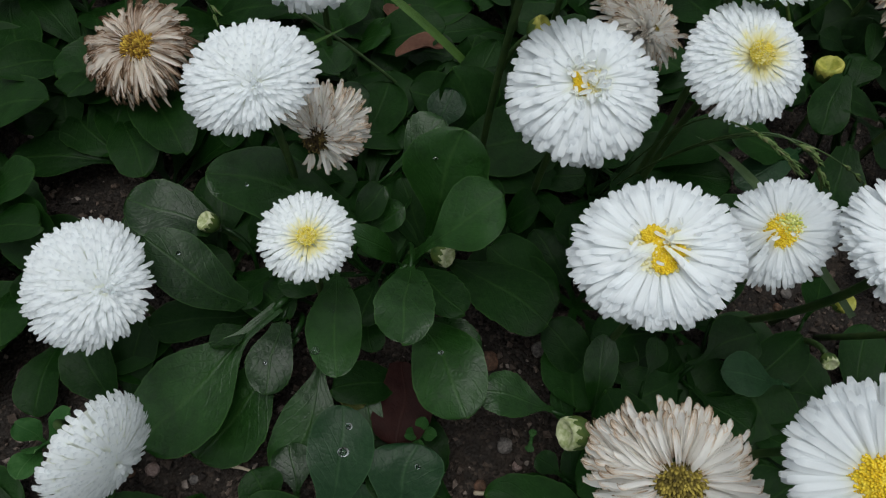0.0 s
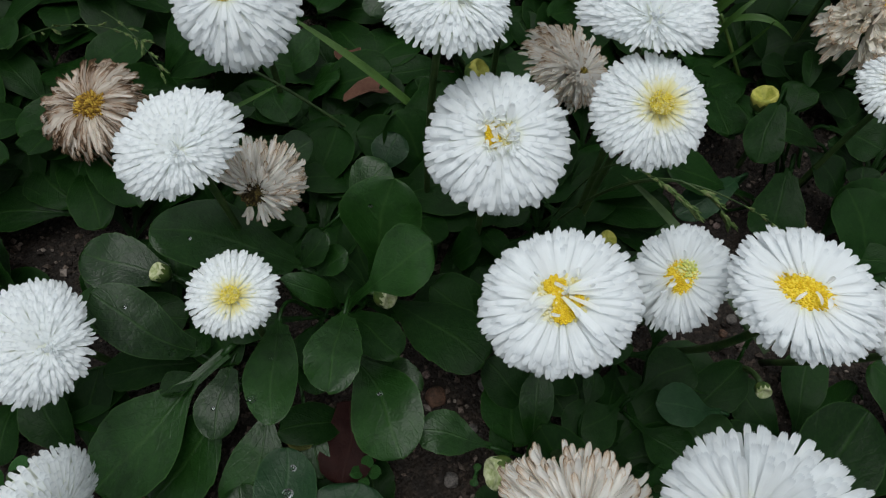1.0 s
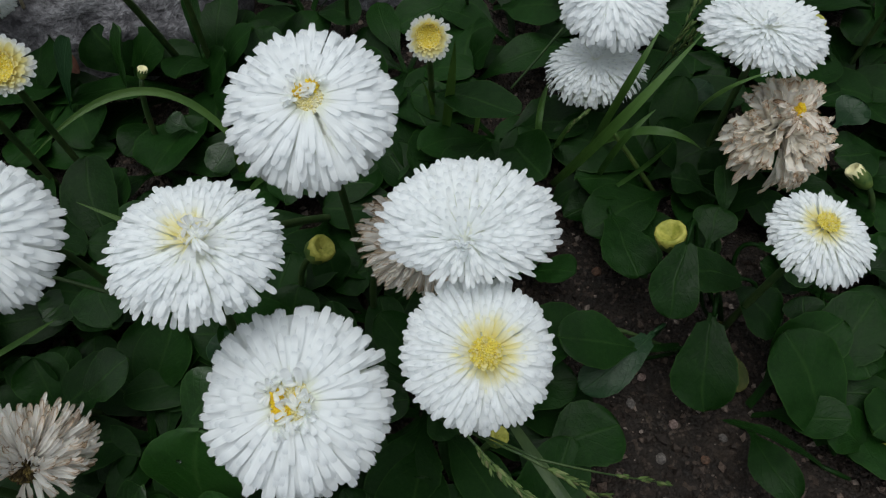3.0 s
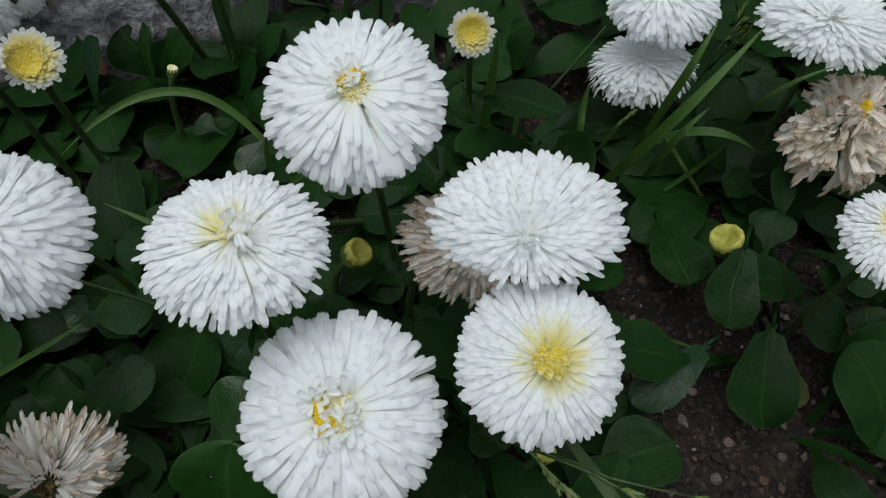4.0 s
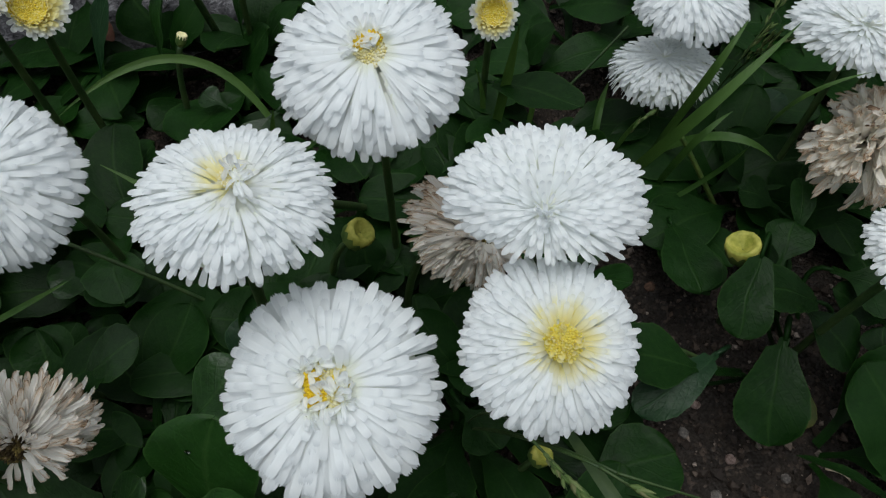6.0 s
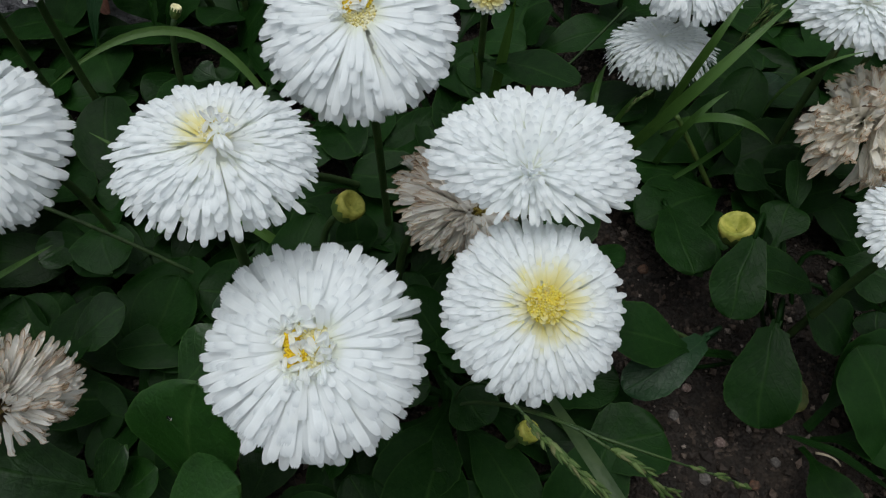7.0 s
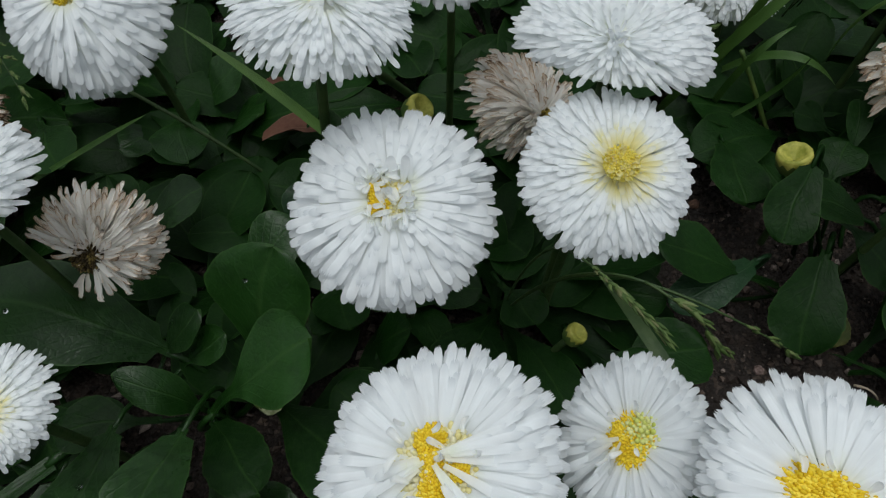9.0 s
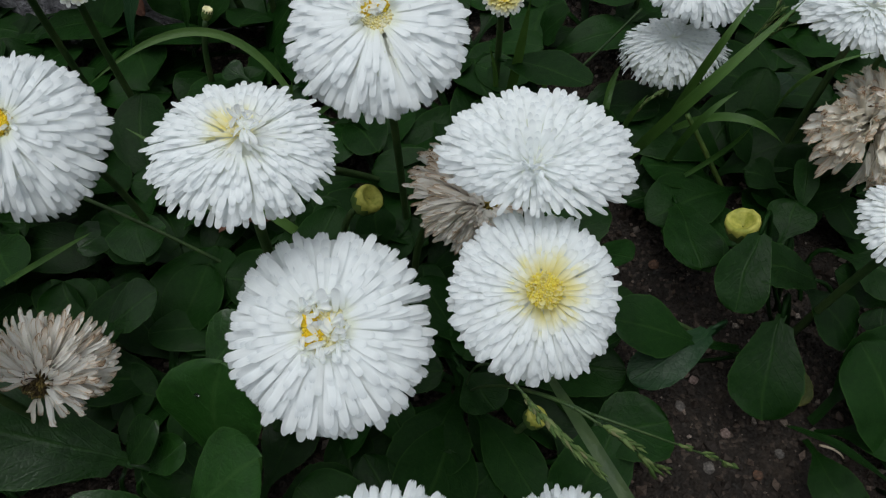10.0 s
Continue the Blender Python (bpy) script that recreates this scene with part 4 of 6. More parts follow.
gx, gy = axis_steps(-0.34, 0.42, 0.0032), axis_steps(-0.06, 0.56, 0.0032)
gv = []
for y in gy:
    for x in gx:
        inside = -0.36 < x < 0.44 and -0.08 < y < 0.60
        z = ground_height(x, min(y, 0.6)) if inside else 0.004 + 0.045 * max(0.0, min(y, 0.6) - 0.20)
        if inside:
            z += 0.0016 * noise.noise((x * 150, y * 150, 2.0)) + 0.0009 * noise.noise((x * 420, y * 420, 5.0))
        gv.append((x, y, z))
tagged(new("ground", mesh_of("ground", gv, grid_faces(len(gy), len(gx)), M_SOIL)), "dark brown gritty garden soil", "soil", "", "structure")

# loose grit on it: uncountable small grains
rng = random.Random(5)
pieces_v, pieces_f = [], []
OCTA = [(1, 0, 0), (-1, 0, 0), (0, 1, 0), (0, -1, 0), (0, 0, 1), (0, 0, -1)]
OCTF = [(0, 2, 4), (2, 1, 4), (1, 3, 4), (3, 0, 4), (2, 0, 5), (1, 2, 5), (3, 1, 5), (0, 3, 5)]
for i in range(30000):
    x, y = rng.uniform(-0.30, 0.36), rng.uniform(0.0, 0.50)
    r = 0.00045 + 0.0021 * rng.random() ** 3.2
    z = ground_height(x, y) + r * 0.35
    e = Euler((rng.uniform(0, 6), rng.uniform(0, 6), rng.uniform(0, 6))).to_matrix()
    k = len(pieces_v)
    st = Vector((rng.uniform(0.7, 1.3), rng.uniform(0.7, 1.3), rng.uniform(0.5, 0.95)))
    for p in OCTA:
        q = Vector(p) * rng.uniform(0.75, 1.2)
        q = e @ Vector((q.x * st.x, q.y * st.y, q.z * st.z)) * r
        pieces_v.append((x + q.x, y + q.y, z + q.z))
    pieces_f += [tuple(a + k for a in f) for f in OCTF]
tagged(new("grit", mesh_of("grit", pieces_v, pieces_f, M_GRIT, None, False)), "loose grit of brown, grey and pinkish grains on the soil", "gravel", "", "stuff")

# ---- the daisies ----
daisy("star", (0.0386, 0.1629, 0.1014), (-0.0169, -0.2881, 0.9574), 0.0235, (0.039, 0.172), "large white double daisy with a small yellow and white middle", 12, disc_scale=1.35, well=0.22, dome_scale=1.01, heart=(("yellow", -0.12, 0.06, 0.085), ("yellow", -0.09, -0.09, 0.095), ("yellow", 0.07, 0.04, 0.05), ("curls", 0.09, -0.09, 0.14), ("curls", -0.18, 0.16, 0.07), ("curls", -0.06, 0.22, 0.05), ("curls", -0.14, -0.22, 0.05), ("flaps", 0.08, 0.16, 0.14)))
daisy("open", (0.0517, 0.1076, 0.1068), (-0.2854, 0.1026, 0.9529), 0.0227, (0.060, 0.105), "large white daisy with a divided yellow disc, petals lying across it", 13, florets=10, disc_scale=1.2, dome_scale=0.99, apex=(0.04, -0.10, 0.03), cover=((-1, -0.3, 0), (0.9, 0.2, 0), (0.7, -0.9, 0)), heart=(("yellow", -0.05, 0.18, 0.13), ("yellow", -0.02, 0.0, 0.12), ("yellow", 0.02, -0.20, 0.13), ("yellow", 0.20, -0.06, 0.08), ("curls", 0.12, 0.08, 0.03)))
daisy("cream", (0.0831, 0.1647, 0.1149), (-0.0105, -0.3654, 0.9308), 0.0181, (0.083, 0.176), "white double daisy with a pale yellow middle", 14, fine=1.1, blush=(0.07, 0.03, 0.46, 0), dome_scale=0.95, apex=(0.07, 0.02, 0.01))
daisy("open", (0.0847, 0.1126, 0.1094), (-0.7449, -0.0240, 0.6668), 0.0156, (0.098, 0.136), "small white daisy with a yellow disc and greenish florets", 15, florets=6, disc_scale=1.25, green=(1, 0.3, 0), cover=((-1, -0.25, 0),), dome_scale=1.04, apex=(0.09, -0.07, 0.10))
daisy("open", (0.1097, 0.1016, 0.1256), (-0.0041, 0.0822, 0.9966), 0.0193, (0.118, 0.126), "large white daisy with a broad yellow disc", 16, florets=6, disc_scale=1.2, oval=(1, -0.55, 0), dome_scale=1.00, apex=(-0.10, -0.07, 0.01))
daisy("pompon", (-0.0600, 0.1608, 0.1022), (-0.2277, 0.0843, 0.9701), 0.0204, (-0.053, 0.158), "full white pompon daisy with no disc showing", 17, fine=1.2, dome_scale=0.95, pole=(0.0038, -0.0091, 0.0092))
daisy("pompon", (-0.1093, 0.1094, 0.0655), (-0.1933, -0.2653, 0.9446), 0.0204, (-0.104, 0.117), "full white pompon daisy leaning over dark leaves", 18, fine=1.3, dome_scale=0.97, pole=(0.0074, -0.0036, 0.0065))
daisy("pompon", (-0.1024, 0.0628, 0.0536), (0.8754, -0.4628, 0.1400), 0.0182, (-0.129, 0.077), "white pompon daisy turned sideways near the soil", 19, dome_scale=1.00)
daisy("cream", (-0.0415, 0.1162, 0.0897), (0.0035, -0.0859, 0.9963), 0.0139, (-0.043, 0.122), "small white daisy with a soft yellow middle above its rosette", 20, blush=(0, 0, 0.48, 0), dome_scale=1.00, apex=(0.08, -0.16, -0.01))
daisy("star", (-0.0503, 0.2229, 0.0973), (-0.0564, -0.5258, 0.8487), 0.0228, (-0.049, 0.239), "white double daisy with a narrow yellow middle and drooping petals", 21, disc_scale=1.15, well=0.18, dome_scale=1.41, apex=(-0.07, 0.11, 0.07), heart=(("yellow", -0.05, 0.06, 0.12), ("yellow", -0.02, -0.06, 0.09), ("yellow", 0.05, 0.02, 0.07), ("curls", 0.15, -0.02, 0.03)))
daisy("cream", (0.0219, 0.1928, 0.1284), (0.1321, 0.0939, 0.9868), 0.0200, (0.018, 0.190), "white double daisy with a faint yellow middle", 22, disc_scale=0.7, fine=1.1, holes=(((0.35, -1, 0), 0.16, 0.030),), dome_scale=1.04, apex=(0.05, -0.14, 0.02), blush=(-0.14, 0.18, 0.40, 1), heart=(("yellow", -0.03, 0.09, 0.035), ("curls", 0.03, 0.02, 0.06), ("curls", 0.09, -0.12, 0.05)))
daisy("pompon", (0.0851, 0.1954, 0.1205), (0.0722, 0.4474, 0.8914), 0.0218, (0.083, 0.182), "full white pompon daisy, its middle closed", 23, fine=1.35, dome_scale=1.10, pole=(-0.0020, -0.0081, 0.0091))
daisy("star", (0.0476, 0.2366, 0.1204), (-0.0107, -0.2830, 0.9591), 0.0236, (0.048, 0.245), "large white double daisy with a narrow yellow middle", 24, fine=1.1, disc_scale=1.1, well=0.17, holes=(((0.35, -1, 0), 0.20, 0.035),), dome_scale=1.01, apex=(0.03, 0.02, 0.0), heart=(("yellow", -0.09, 0.10, 0.085), ("yellow", 0.04, 0.13, 0.08), ("curls", -0.14, 0.02, 0.07), ("curls", 0.10, 0.15, 0.05), ("curls", -0.08, 0.19, 0.03)))
daisy("cream", (0.1917, 0.1983, 0.0828), (0.1225, -0.0264, 0.9921), 0.0163, (0.188, 0.199), "small white daisy with a yellow middle", 25, blush=(0, 0, 0.46, 0), dome_scale=0.99, apex=(-0.07, 0.12, 0.01))
daisy("pompon", (0.1515, 0.2990, 0.0515), (-0.1099, 0.1738, 0.9786), 0.0206, (0.155, 0.294), "white pompon daisy half under a taller one", 26, dome_scale=0.99, apex=(-0.07, -0.24, 0.04))
daisy("star", (0.1553, 0.3046, 0.0804), (-0.0466, -0.0552, 0.9974), 0.0201, (0.157, 0.306), "white pompon daisy with a round yellow disc", 27, disc_scale=1.25, dome_scale=1.20, apex=(-0.11, 0.07, -0.00))
daisy("pompon", (0.1985, 0.2750, 0.0883), (0.1272, 0.2084, 0.9697), 0.0215, (0.195, 0.269), "white pompon daisy beside grass seed heads", 28, dome_scale=0.97, pole=(-0.0023, -0.0029, 0.0062))
daisy("open", (0.0843, 0.0477, 0.1309), (-0.6087, -0.3531, 0.7105), 0.0204, (0.094, 0.068), "large white daisy with a broad golden disc", 29, disc_scale=1.1, dome_scale=0.99, apex=(-0.11, 0.03, -0.08))
daisy("star", (0.1450, 0.0962, 0.1176), (-0.6071, 0.0446, 0.7934), 0.0151, (0.158, 0.120), "white double daisy beside a larger open one", 30, florets=8)
daisy("pompon", (-0.1258, 0.2902, 0.0815), (0.5543, -0.7323, 0.3957), 0.0143, (-0.145, 0.316), "white pompon daisy at the edge of the bed", 31)
daisy("star", (-0.1026, 0.3522, 0.0741), (0.5716, -0.7680, 0.2890), 0.0151, (-0.123, 0.379), "white daisy with a yellow-flecked middle in front of the rock", 32, florets=8)
daisy("pompon", (-0.0924, 0.3597, 0.0697), (0.5400, -0.8406, 0.0427), 0.0105, (-0.111, 0.389), "white daisy half hidden in front of the rock", 33)
daisy("star", (0.2778, 0.3126, 0.0825), (-0.6033, -0.3376, 0.7225), 0.0176, (0.299, 0.324), "white daisy with a yellow disc at the edge of the bed", 34, disc_scale=1.2)
daisy("pompon", (0.1887, 0.3422, 0.0811), (-0.3600, -0.8401, 0.4058), 0.0153, (0.201, 0.372), "white pompon daisy behind a taller one", 35)
daisy("yellow", (0.0838, 0.2864, 0.0925), (-0.0507, -0.7864, 0.6157), 0.0084, (0.085, 0.310), "small half-open daisy, yellow with a pale rim", 36, dome_scale=1.00, apex=(-0.02, 0.08, 0.10))
daisy("yellow", (-0.0625, 0.2748, 0.1154), (0.4420, -0.5041, 0.7420), 0.0092, (-0.076, 0.290), "young daisy with a yellow cup and white rim", 37, dome_scale=1.00, apex=(-0.18, -0.02, 0.10))
daisy("yellow", (-0.0512, 0.2807, 0.1057), (0.4683, -0.5184, 0.7155), 0.0098, (-0.065, 0.296), "young daisy with a deep yellow cup and cream rim", 38, dome_scale=1.00, apex=(-0.21, -0.13, 0.05))

# ---- faded daisies ----
daisy("brown", (-0.1228, 0.2168, 0.0509), (-0.1375, -0.1630, 0.9770), 0.0217, (-0.119, 0.222), "faded brown daisy with a shrivelled yellow disc", 40, disc_scale=1.35, dome_scale=0.96, apex=(0.23, -0.18, 0.00))
daisy("withered", (-0.0417, 0.1670, 0.0709), (0.2927, -0.8561, 0.4260), 0.0173, (-0.051, 0.193), "withered white and brown daisy with a dark shrivelled disc", 41, disc_scale=1.5, gap=(-0.3, -1, 0), dome_scale=0.84, apex=(-0.17, -0.11, -0.10))
daisy("withered", (0.0693, 0.2184, 0.0746), (0.6157, -0.1266, 0.7777), 0.0182, (0.051, 0.222), "fading white daisy with browned petal tips", 42, dome_scale=1.25, apex=(0.25, -0.18, -0.23))
daisy("withered", (0.2053, 0.2496, 0.0640), (0.1372, -0.1678, 0.9762), 0.0209, (0.201, 0.255), "crumpled fading daisy, pinkish brown, split in two clumps", 43, disc_scale=0.7, clumps=((0.2, 1, 0), (0.4, -1, 0), (-1, -0.25, 0)), squeeze=0.9, dome_scale=1.27, apex=(0.03, 0.18, 0.03))
daisy("faded", (0.0542, 0.0542, 0.0864), (-0.2371, -0.7853, 0.5719), 0.0217, (0.061, 0.078), "large withered daisy, white and brown, with an old yellow disc", 44, disc_scale=1.0, dome_scale=0.99, apex=(0.17, 0.00, 0.07))

# ---- buds ----
bud((0.1620, 0.2210, 0.0500), (-0.3043, 0.1974, 0.9049), 0.0055, (0.168, 0.215), "round yellow-green bud with a thick lip above two leaves", opened=1.0, long=0.95)
bud((0.0376, 0.2278, 0.0580), (0.6494, -0.0330, 0.7597), 0.0048, (0.025, 0.228), "small green bud just opening", opened=0.3)
bud((0.0396, 0.0685, 0.0598), (-0.9265, -0.1551, 0.3428), 0.0050, (0.058, 0.072), "green bud opening to white petals", lip=M_BUD_TIP)
bud((-0.0861, 0.1479, 0.0336), (-0.6257, -0.0144, 0.7799), 0.0038, (-0.074, 0.148), "small green bud with a pale split", lip=M_BUD_TIP)
bud((0.0006, 0.1371, 0.0355), (0.7916, -0.4572, 0.4053), 0.0042, (-0.015, 0.146), "small green bud with a pale split", lip=M_BUD_TIP)
bud((0.2247, 0.1411, 0.0180), (-0.3565, 0.3428, 0.8691), 0.0055, (0.232, 0.134), "yellow-green bud among dark leaves", opened=0.6)
bud((0.2515, 0.2470, 0.0322), (-0.6567, 0.5746, 0.4885), 0.0034, (0.265, 0.236), "cream-coloured bud lying sideways", lip=M_FLORET, long=1.9)
# this bud stands in for a small yellow bract near the seed heads
bud((0.0908, 0.1629, 0.0323), (0.4757, 0.1349, 0.8692), 0.0035, (0.081, 0.160), "small pale yellow bract under a flower, shaped as a bud", opened=0.4)
# a bud shape standing in for a ragged pale scrap
bud((-0.0307, 0.3183, 0.0584), (0.4025, 0.3054, 0.8630), 0.0020, (-0.039, 0.312), "tiny ragged pale scrap near the rock, shaped as a bud", lip=M_FLORET, long=1.5)
bud((0.1433, 0.1178, 0.0470), (0.1585, -0.3422, 0.9262), 0.0036, (0.140, 0.125), "small yellow-green bud under leaves", opened=0.5)
bud((0.1388, 0.0991, 0.0388), (-0.1223, -0.8787, 0.4615), 0.0028, (0.141, 0.117), "green bud with pale edges", lip=M_BUD_TIP)
bud((0.1458, 0.3455, 0.0561), (-0.2320, -0.2641, 0.9362), 0.0047, (0.150, 0.351), "small yellow bud behind the flowers", opened=0.5)
bud((0.2658, 0.3123, 0.0737), (-0.9016, -0.2779, 0.3316), 0.0044, (0.284, 0.318), "small yellow bud under a white daisy", opened=0.4)
bud((0.2311, 0.2929, 0.0719), (0.1087, -0.1296, 0.9856), 0.0035, (0.229, 0.296), "small green bud behind a white daisy", opened=0.2)

# ---- leaf rosettes ----
rosette_a = rosette(-0.019, 0.137, "rosette of dark green spoon-shaped leaves round a small daisy", extra=0)
leaf(rosette_a, (-0.0132, 0.1298, 0.0400), (0.0185, 0.1421, 0.0720), 0.0246, 0.07, 0.08, petiole=0.34, mat=M_LEAF_MID)
leaf(rosette_a, (-0.0036, 0.1462, 0.0300), (0.0049, 0.1664, 0.0740), 0.0306, 0.07, 0.08, petiole=0.18, mat=M_LEAF_MID)
leaf(rosette_a, (-0.0306, 0.1491, 0.0350), (-0.0808, 0.1518, 0.0640), 0.0298, 0.07, petiole=0.10, cup=-0.12, mat=M_LEAF_MID)
leaf(rosette_a, (-0.0353, 0.1473, 0.0300), (-0.0215, 0.1587, 0.0470), 0.0134, 0.07, 0.08, mat=M_LEAF_MID)
leaf(rosette_a, (-0.0300, 0.1465, 0.0280), (-0.0140, 0.1540, 0.0410), 0.0114, 0.07, 0.08, mat=M_LEAF_MID)
leaf(rosette_a, (-0.0154, 0.1327, 0.0320), (-0.0341, 0.1336, 0.0600), 0.0118, arch=0.2, mat=M_LEAF_MID)
leaf(rosette_a, (-0.0112, 0.1208, 0.0620), (-0.0138, 0.0899, 0.0760), 0.0185, 0.07, petiole=0.08, cup=0.05, mat=M_LEAF_MID)
leaf(rosette_a, (-0.0307, 0.1301, 0.0300), (-0.0582, 0.1236, 0.0350), 0.0161, 0.07, 0.08)
leaf(rosette_a, (-0.0223, 0.1315, 0.0300), (-0.0278, 0.1079, 0.0400), 0.0136, 0.07, 0.08)
leaf(rosette_a, (-0.0365, 0.1249, 0.0450), (-0.0331, 0.0837, 0.0600), 0.0176, 0.07, 0.08, petiole=0.10, mat=M_LEAF_MID)
leaf(rosette_a, (-0.0558, 0.1129, 0.0300), (-0.0592, 0.0849, 0.0300), 0.0162, 0.07, 0.08, petiole=0.10, mat=M_LEAF_MID)
leaf(rosette_a, (-0.0131, 0.1181, 0.0300), (0.0082, 0.0752, 0.0440), 0.0261, 0.07, 0.08, petiole=0.12, mat=M_LEAF_MID)
leaf(rosette_a, (-0.0121, 0.1287, 0.0400), (0.0071, 0.1081, 0.0520), 0.0167, 0.07, 0.08, petiole=0.1)
leaf(rosette_a, (-0.0101, 0.1174, 0.0260), (0.0147, 0.1014, 0.0300), 0.0141, 0.07, 0.08, mat=M_LEAF_MID)
leaf(rosette_a, (-0.0034, 0.1394, 0.0280), (0.0376, 0.1089, 0.0420), 0.0263, 0.07, petiole=0.15, cup=-0.1)
leaf(rosette_a, (-0.0411, 0.0996, 0.0180), (-0.0260, 0.0835, 0.0200), 0.0113, 0.07, 0.08, mat=M_LEAF_OLD)
leaf(rosette_a, (-0.0310, 0.1041, 0.0180), (-0.0212, 0.0730, 0.0160), 0.0101, 0.07, 0.08, mat=M_LEAF_MID)
rosette_b = rosette(-0.060, 0.122, "rosette of dark glossy daisy leaves with scalloped edges", extra=0)
leaf(rosette_b, (-0.0817, 0.1477, 0.0300), (-0.1171, 0.1557, 0.0360), 0.0229, 0.07, 0.08, petiole=0.1, mat=M_LEAF_MID)
leaf(rosette_b, (-0.0663, 0.1151, 0.0340), (-0.0989, 0.1302, 0.0580), 0.0206, 0.07, 0.08, petiole=0.08, mat=M_LEAF_MID)
leaf(rosette_b, (-0.0674, 0.1165, 0.0220), (-0.1038, 0.1098, 0.0260), 0.0165, 0.07, 0.08, petiole=0.1)
leaf(rosette_b, (-0.0579, 0.1164, 0.0320), (-0.1015, 0.0693, 0.0180), 0.0353, 0.07, 0.08, petiole=0.22, mat=M_LEAF_MID)
leaf(rosette_b, (-0.0519, 0.1078, 0.0260), (-0.0830, 0.0657, 0.0120), 0.0292, 0.07, 0.08, petiole=0.15, mat=M_LEAF_MID)
leaf(rosette_b, (-0.0410, 0.1049, 0.0220), (-0.0528, 0.0592, 0.0100), 0.0220, 0.07, 0.08, petiole=0.15, mat=M_LEAF_MID)
leaf(rosette_b, (-0.0809, 0.1183, 0.0160), (-0.1210, 0.0969, 0.0200), 0.0201, 0.07, 0.08)
leaf(rosette_b, (-0.0642, 0.1112, 0.0280), (-0.0794, 0.1008, 0.0320), 0.0126, 0.07, 0.08, roll=25, mat=M_LEAF_MID)
leaf(rosette_b, (-0.0620, 0.1283, 0.0300), (-0.0727, 0.1147, 0.0360), 0.0126, 0.07, 0.08)
leaf(rosette_b, (-0.0256, 0.1246, 0.0240), (-0.0233, 0.1007, 0.0300), 0.0119, 0.07, 0.08)
rosette_c = rosette(-0.025, 0.045, "rosette of bluish dark green leaves at the bed's front", extra=0)
leaf(rosette_c, (-0.0368, 0.0477, 0.0180), (-0.0330, 0.0819, 0.0300), 0.0229, 0.07, 0.08, petiole=0.08, mat=M_LEAF_GLOSS)
leaf(rosette_c, (-0.0128, 0.0460, 0.0180), (-0.0072, 0.0699, 0.0280), 0.0261, 0.07, 0.08, petiole=0.08, mat=M_LEAF_GLOSS)
leaf(rosette_c, (-0.0526, 0.0461, 0.0140), (-0.0621, 0.0615, 0.0220), 0.0153, 0.07, 0.08)
leaf(rosette_c, (-0.0468, 0.0508, 0.0120), (-0.0515, 0.0712, 0.0160), 0.0146, 0.07, 0.08, mat=M_LEAF_MID)
leaf(rosette_c, (-0.0258, 0.0471, 0.0140), (-0.0260, 0.0580, 0.0200), 0.0138, 0.07, 0.08, mat=M_LEAF_GLOSS)
rosette_d = rosette(0.069, 0.080, "low rosette of dark daisy leaves beside bare soil", extra=0)
leaf(rosette_d, (0.0402, 0.0810, 0.0300), (0.0133, 0.0866, 0.0370), 0.0161, 0.07, 0.08, petiole=0.12, mat=M_LEAF_MID)
leaf(rosette_d, (0.0551, 0.0764, 0.0260), (0.0575, 0.1055, 0.0420), 0.0127, 0.07, 0.08, petiole=0.12, mat=M_LEAF_MID)
leaf(rosette_d, (0.0628, 0.0916, 0.0220), (0.0394, 0.1134, 0.0300), 0.0183, 0.07, 0.08)
leaf(rosette_d, (0.0468, 0.0728, 0.0240), (0.0416, 0.0894, 0.0300), 0.0085, 0.07, 0.08)
leaf(rosette_d, (0.0447, 0.0599, 0.0200), (0.0345, 0.0669, 0.0240), 0.0086, 0.07, 0.08)
leaf(rosette_d, (0.0945, 0.1012, 0.0200), (0.0686, 0.0854, 0.0220), 0.0207, 0.07, 0.08)
rosette_e = rosette(0.108, 0.096, "dark daisy rosette shaded by flowers", extra=0)
leaf(rosette_e, (0.0945, 0.0995, 0.0260), (0.1166, 0.1105, 0.0340), 0.0192, 0.07, 0.08)
leaf(rosette_e, (0.0948, 0.0920, 0.0220), (0.1112, 0.0767, 0.0280), 0.0187, 0.07, 0.08)
leaf(rosette_e, (0.1278, 0.0936, 0.0260), (0.0998, 0.0959, 0.0360), 0.0159, 0.07, 0.08, mat=M_LEAF_GLOSS)
leaf(rosette_e, (0.1031, 0.1151, 0.0260), (0.1086, 0.1351, 0.0400), 0.0127, 0.07, 0.08)
leaf(rosette_e, (0.1449, 0.1203, 0.0200), (0.1476, 0.1339, 0.0340), 0.0138, 0.07, 0.08)
leaf(rosette_e, (0.1007, 0.0601, 0.0220), (0.0912, 0.0703, 0.0300), 0.0244, 0.07, 0.08)
leaf(rosette_e, (0.0734, 0.0919, 0.0300), (0.0792, 0.1076, 0.0340), 0.0080, 0.07, 0.08)
rosette_f = rosette(-0.136, 0.119, "dark daisy rosette under white pompon flowers", extra=3, size=0.05, seed=32)
leaf(rosette_f, (-0.1759, 0.1525, 0.0200), (-0.1474, 0.1601, 0.0450), 0.0202, 0.1, 0.05)
leaf(rosette_f, (-0.1759, 0.1452, 0.0200), (-0.1393, 0.1387, 0.0450), 0.0180, 0.1, 0.05)
leaf(rosette_f, (-0.1604, 0.1312, 0.0100), (-0.1499, 0.0983, 0.0300), 0.0193, 0.1, 0.1)
leaf(rosette_f, (-0.1403, 0.1179, 0.0100), (-0.1524, 0.1343, 0.0200), 0.0200, 0.1, 0.1)
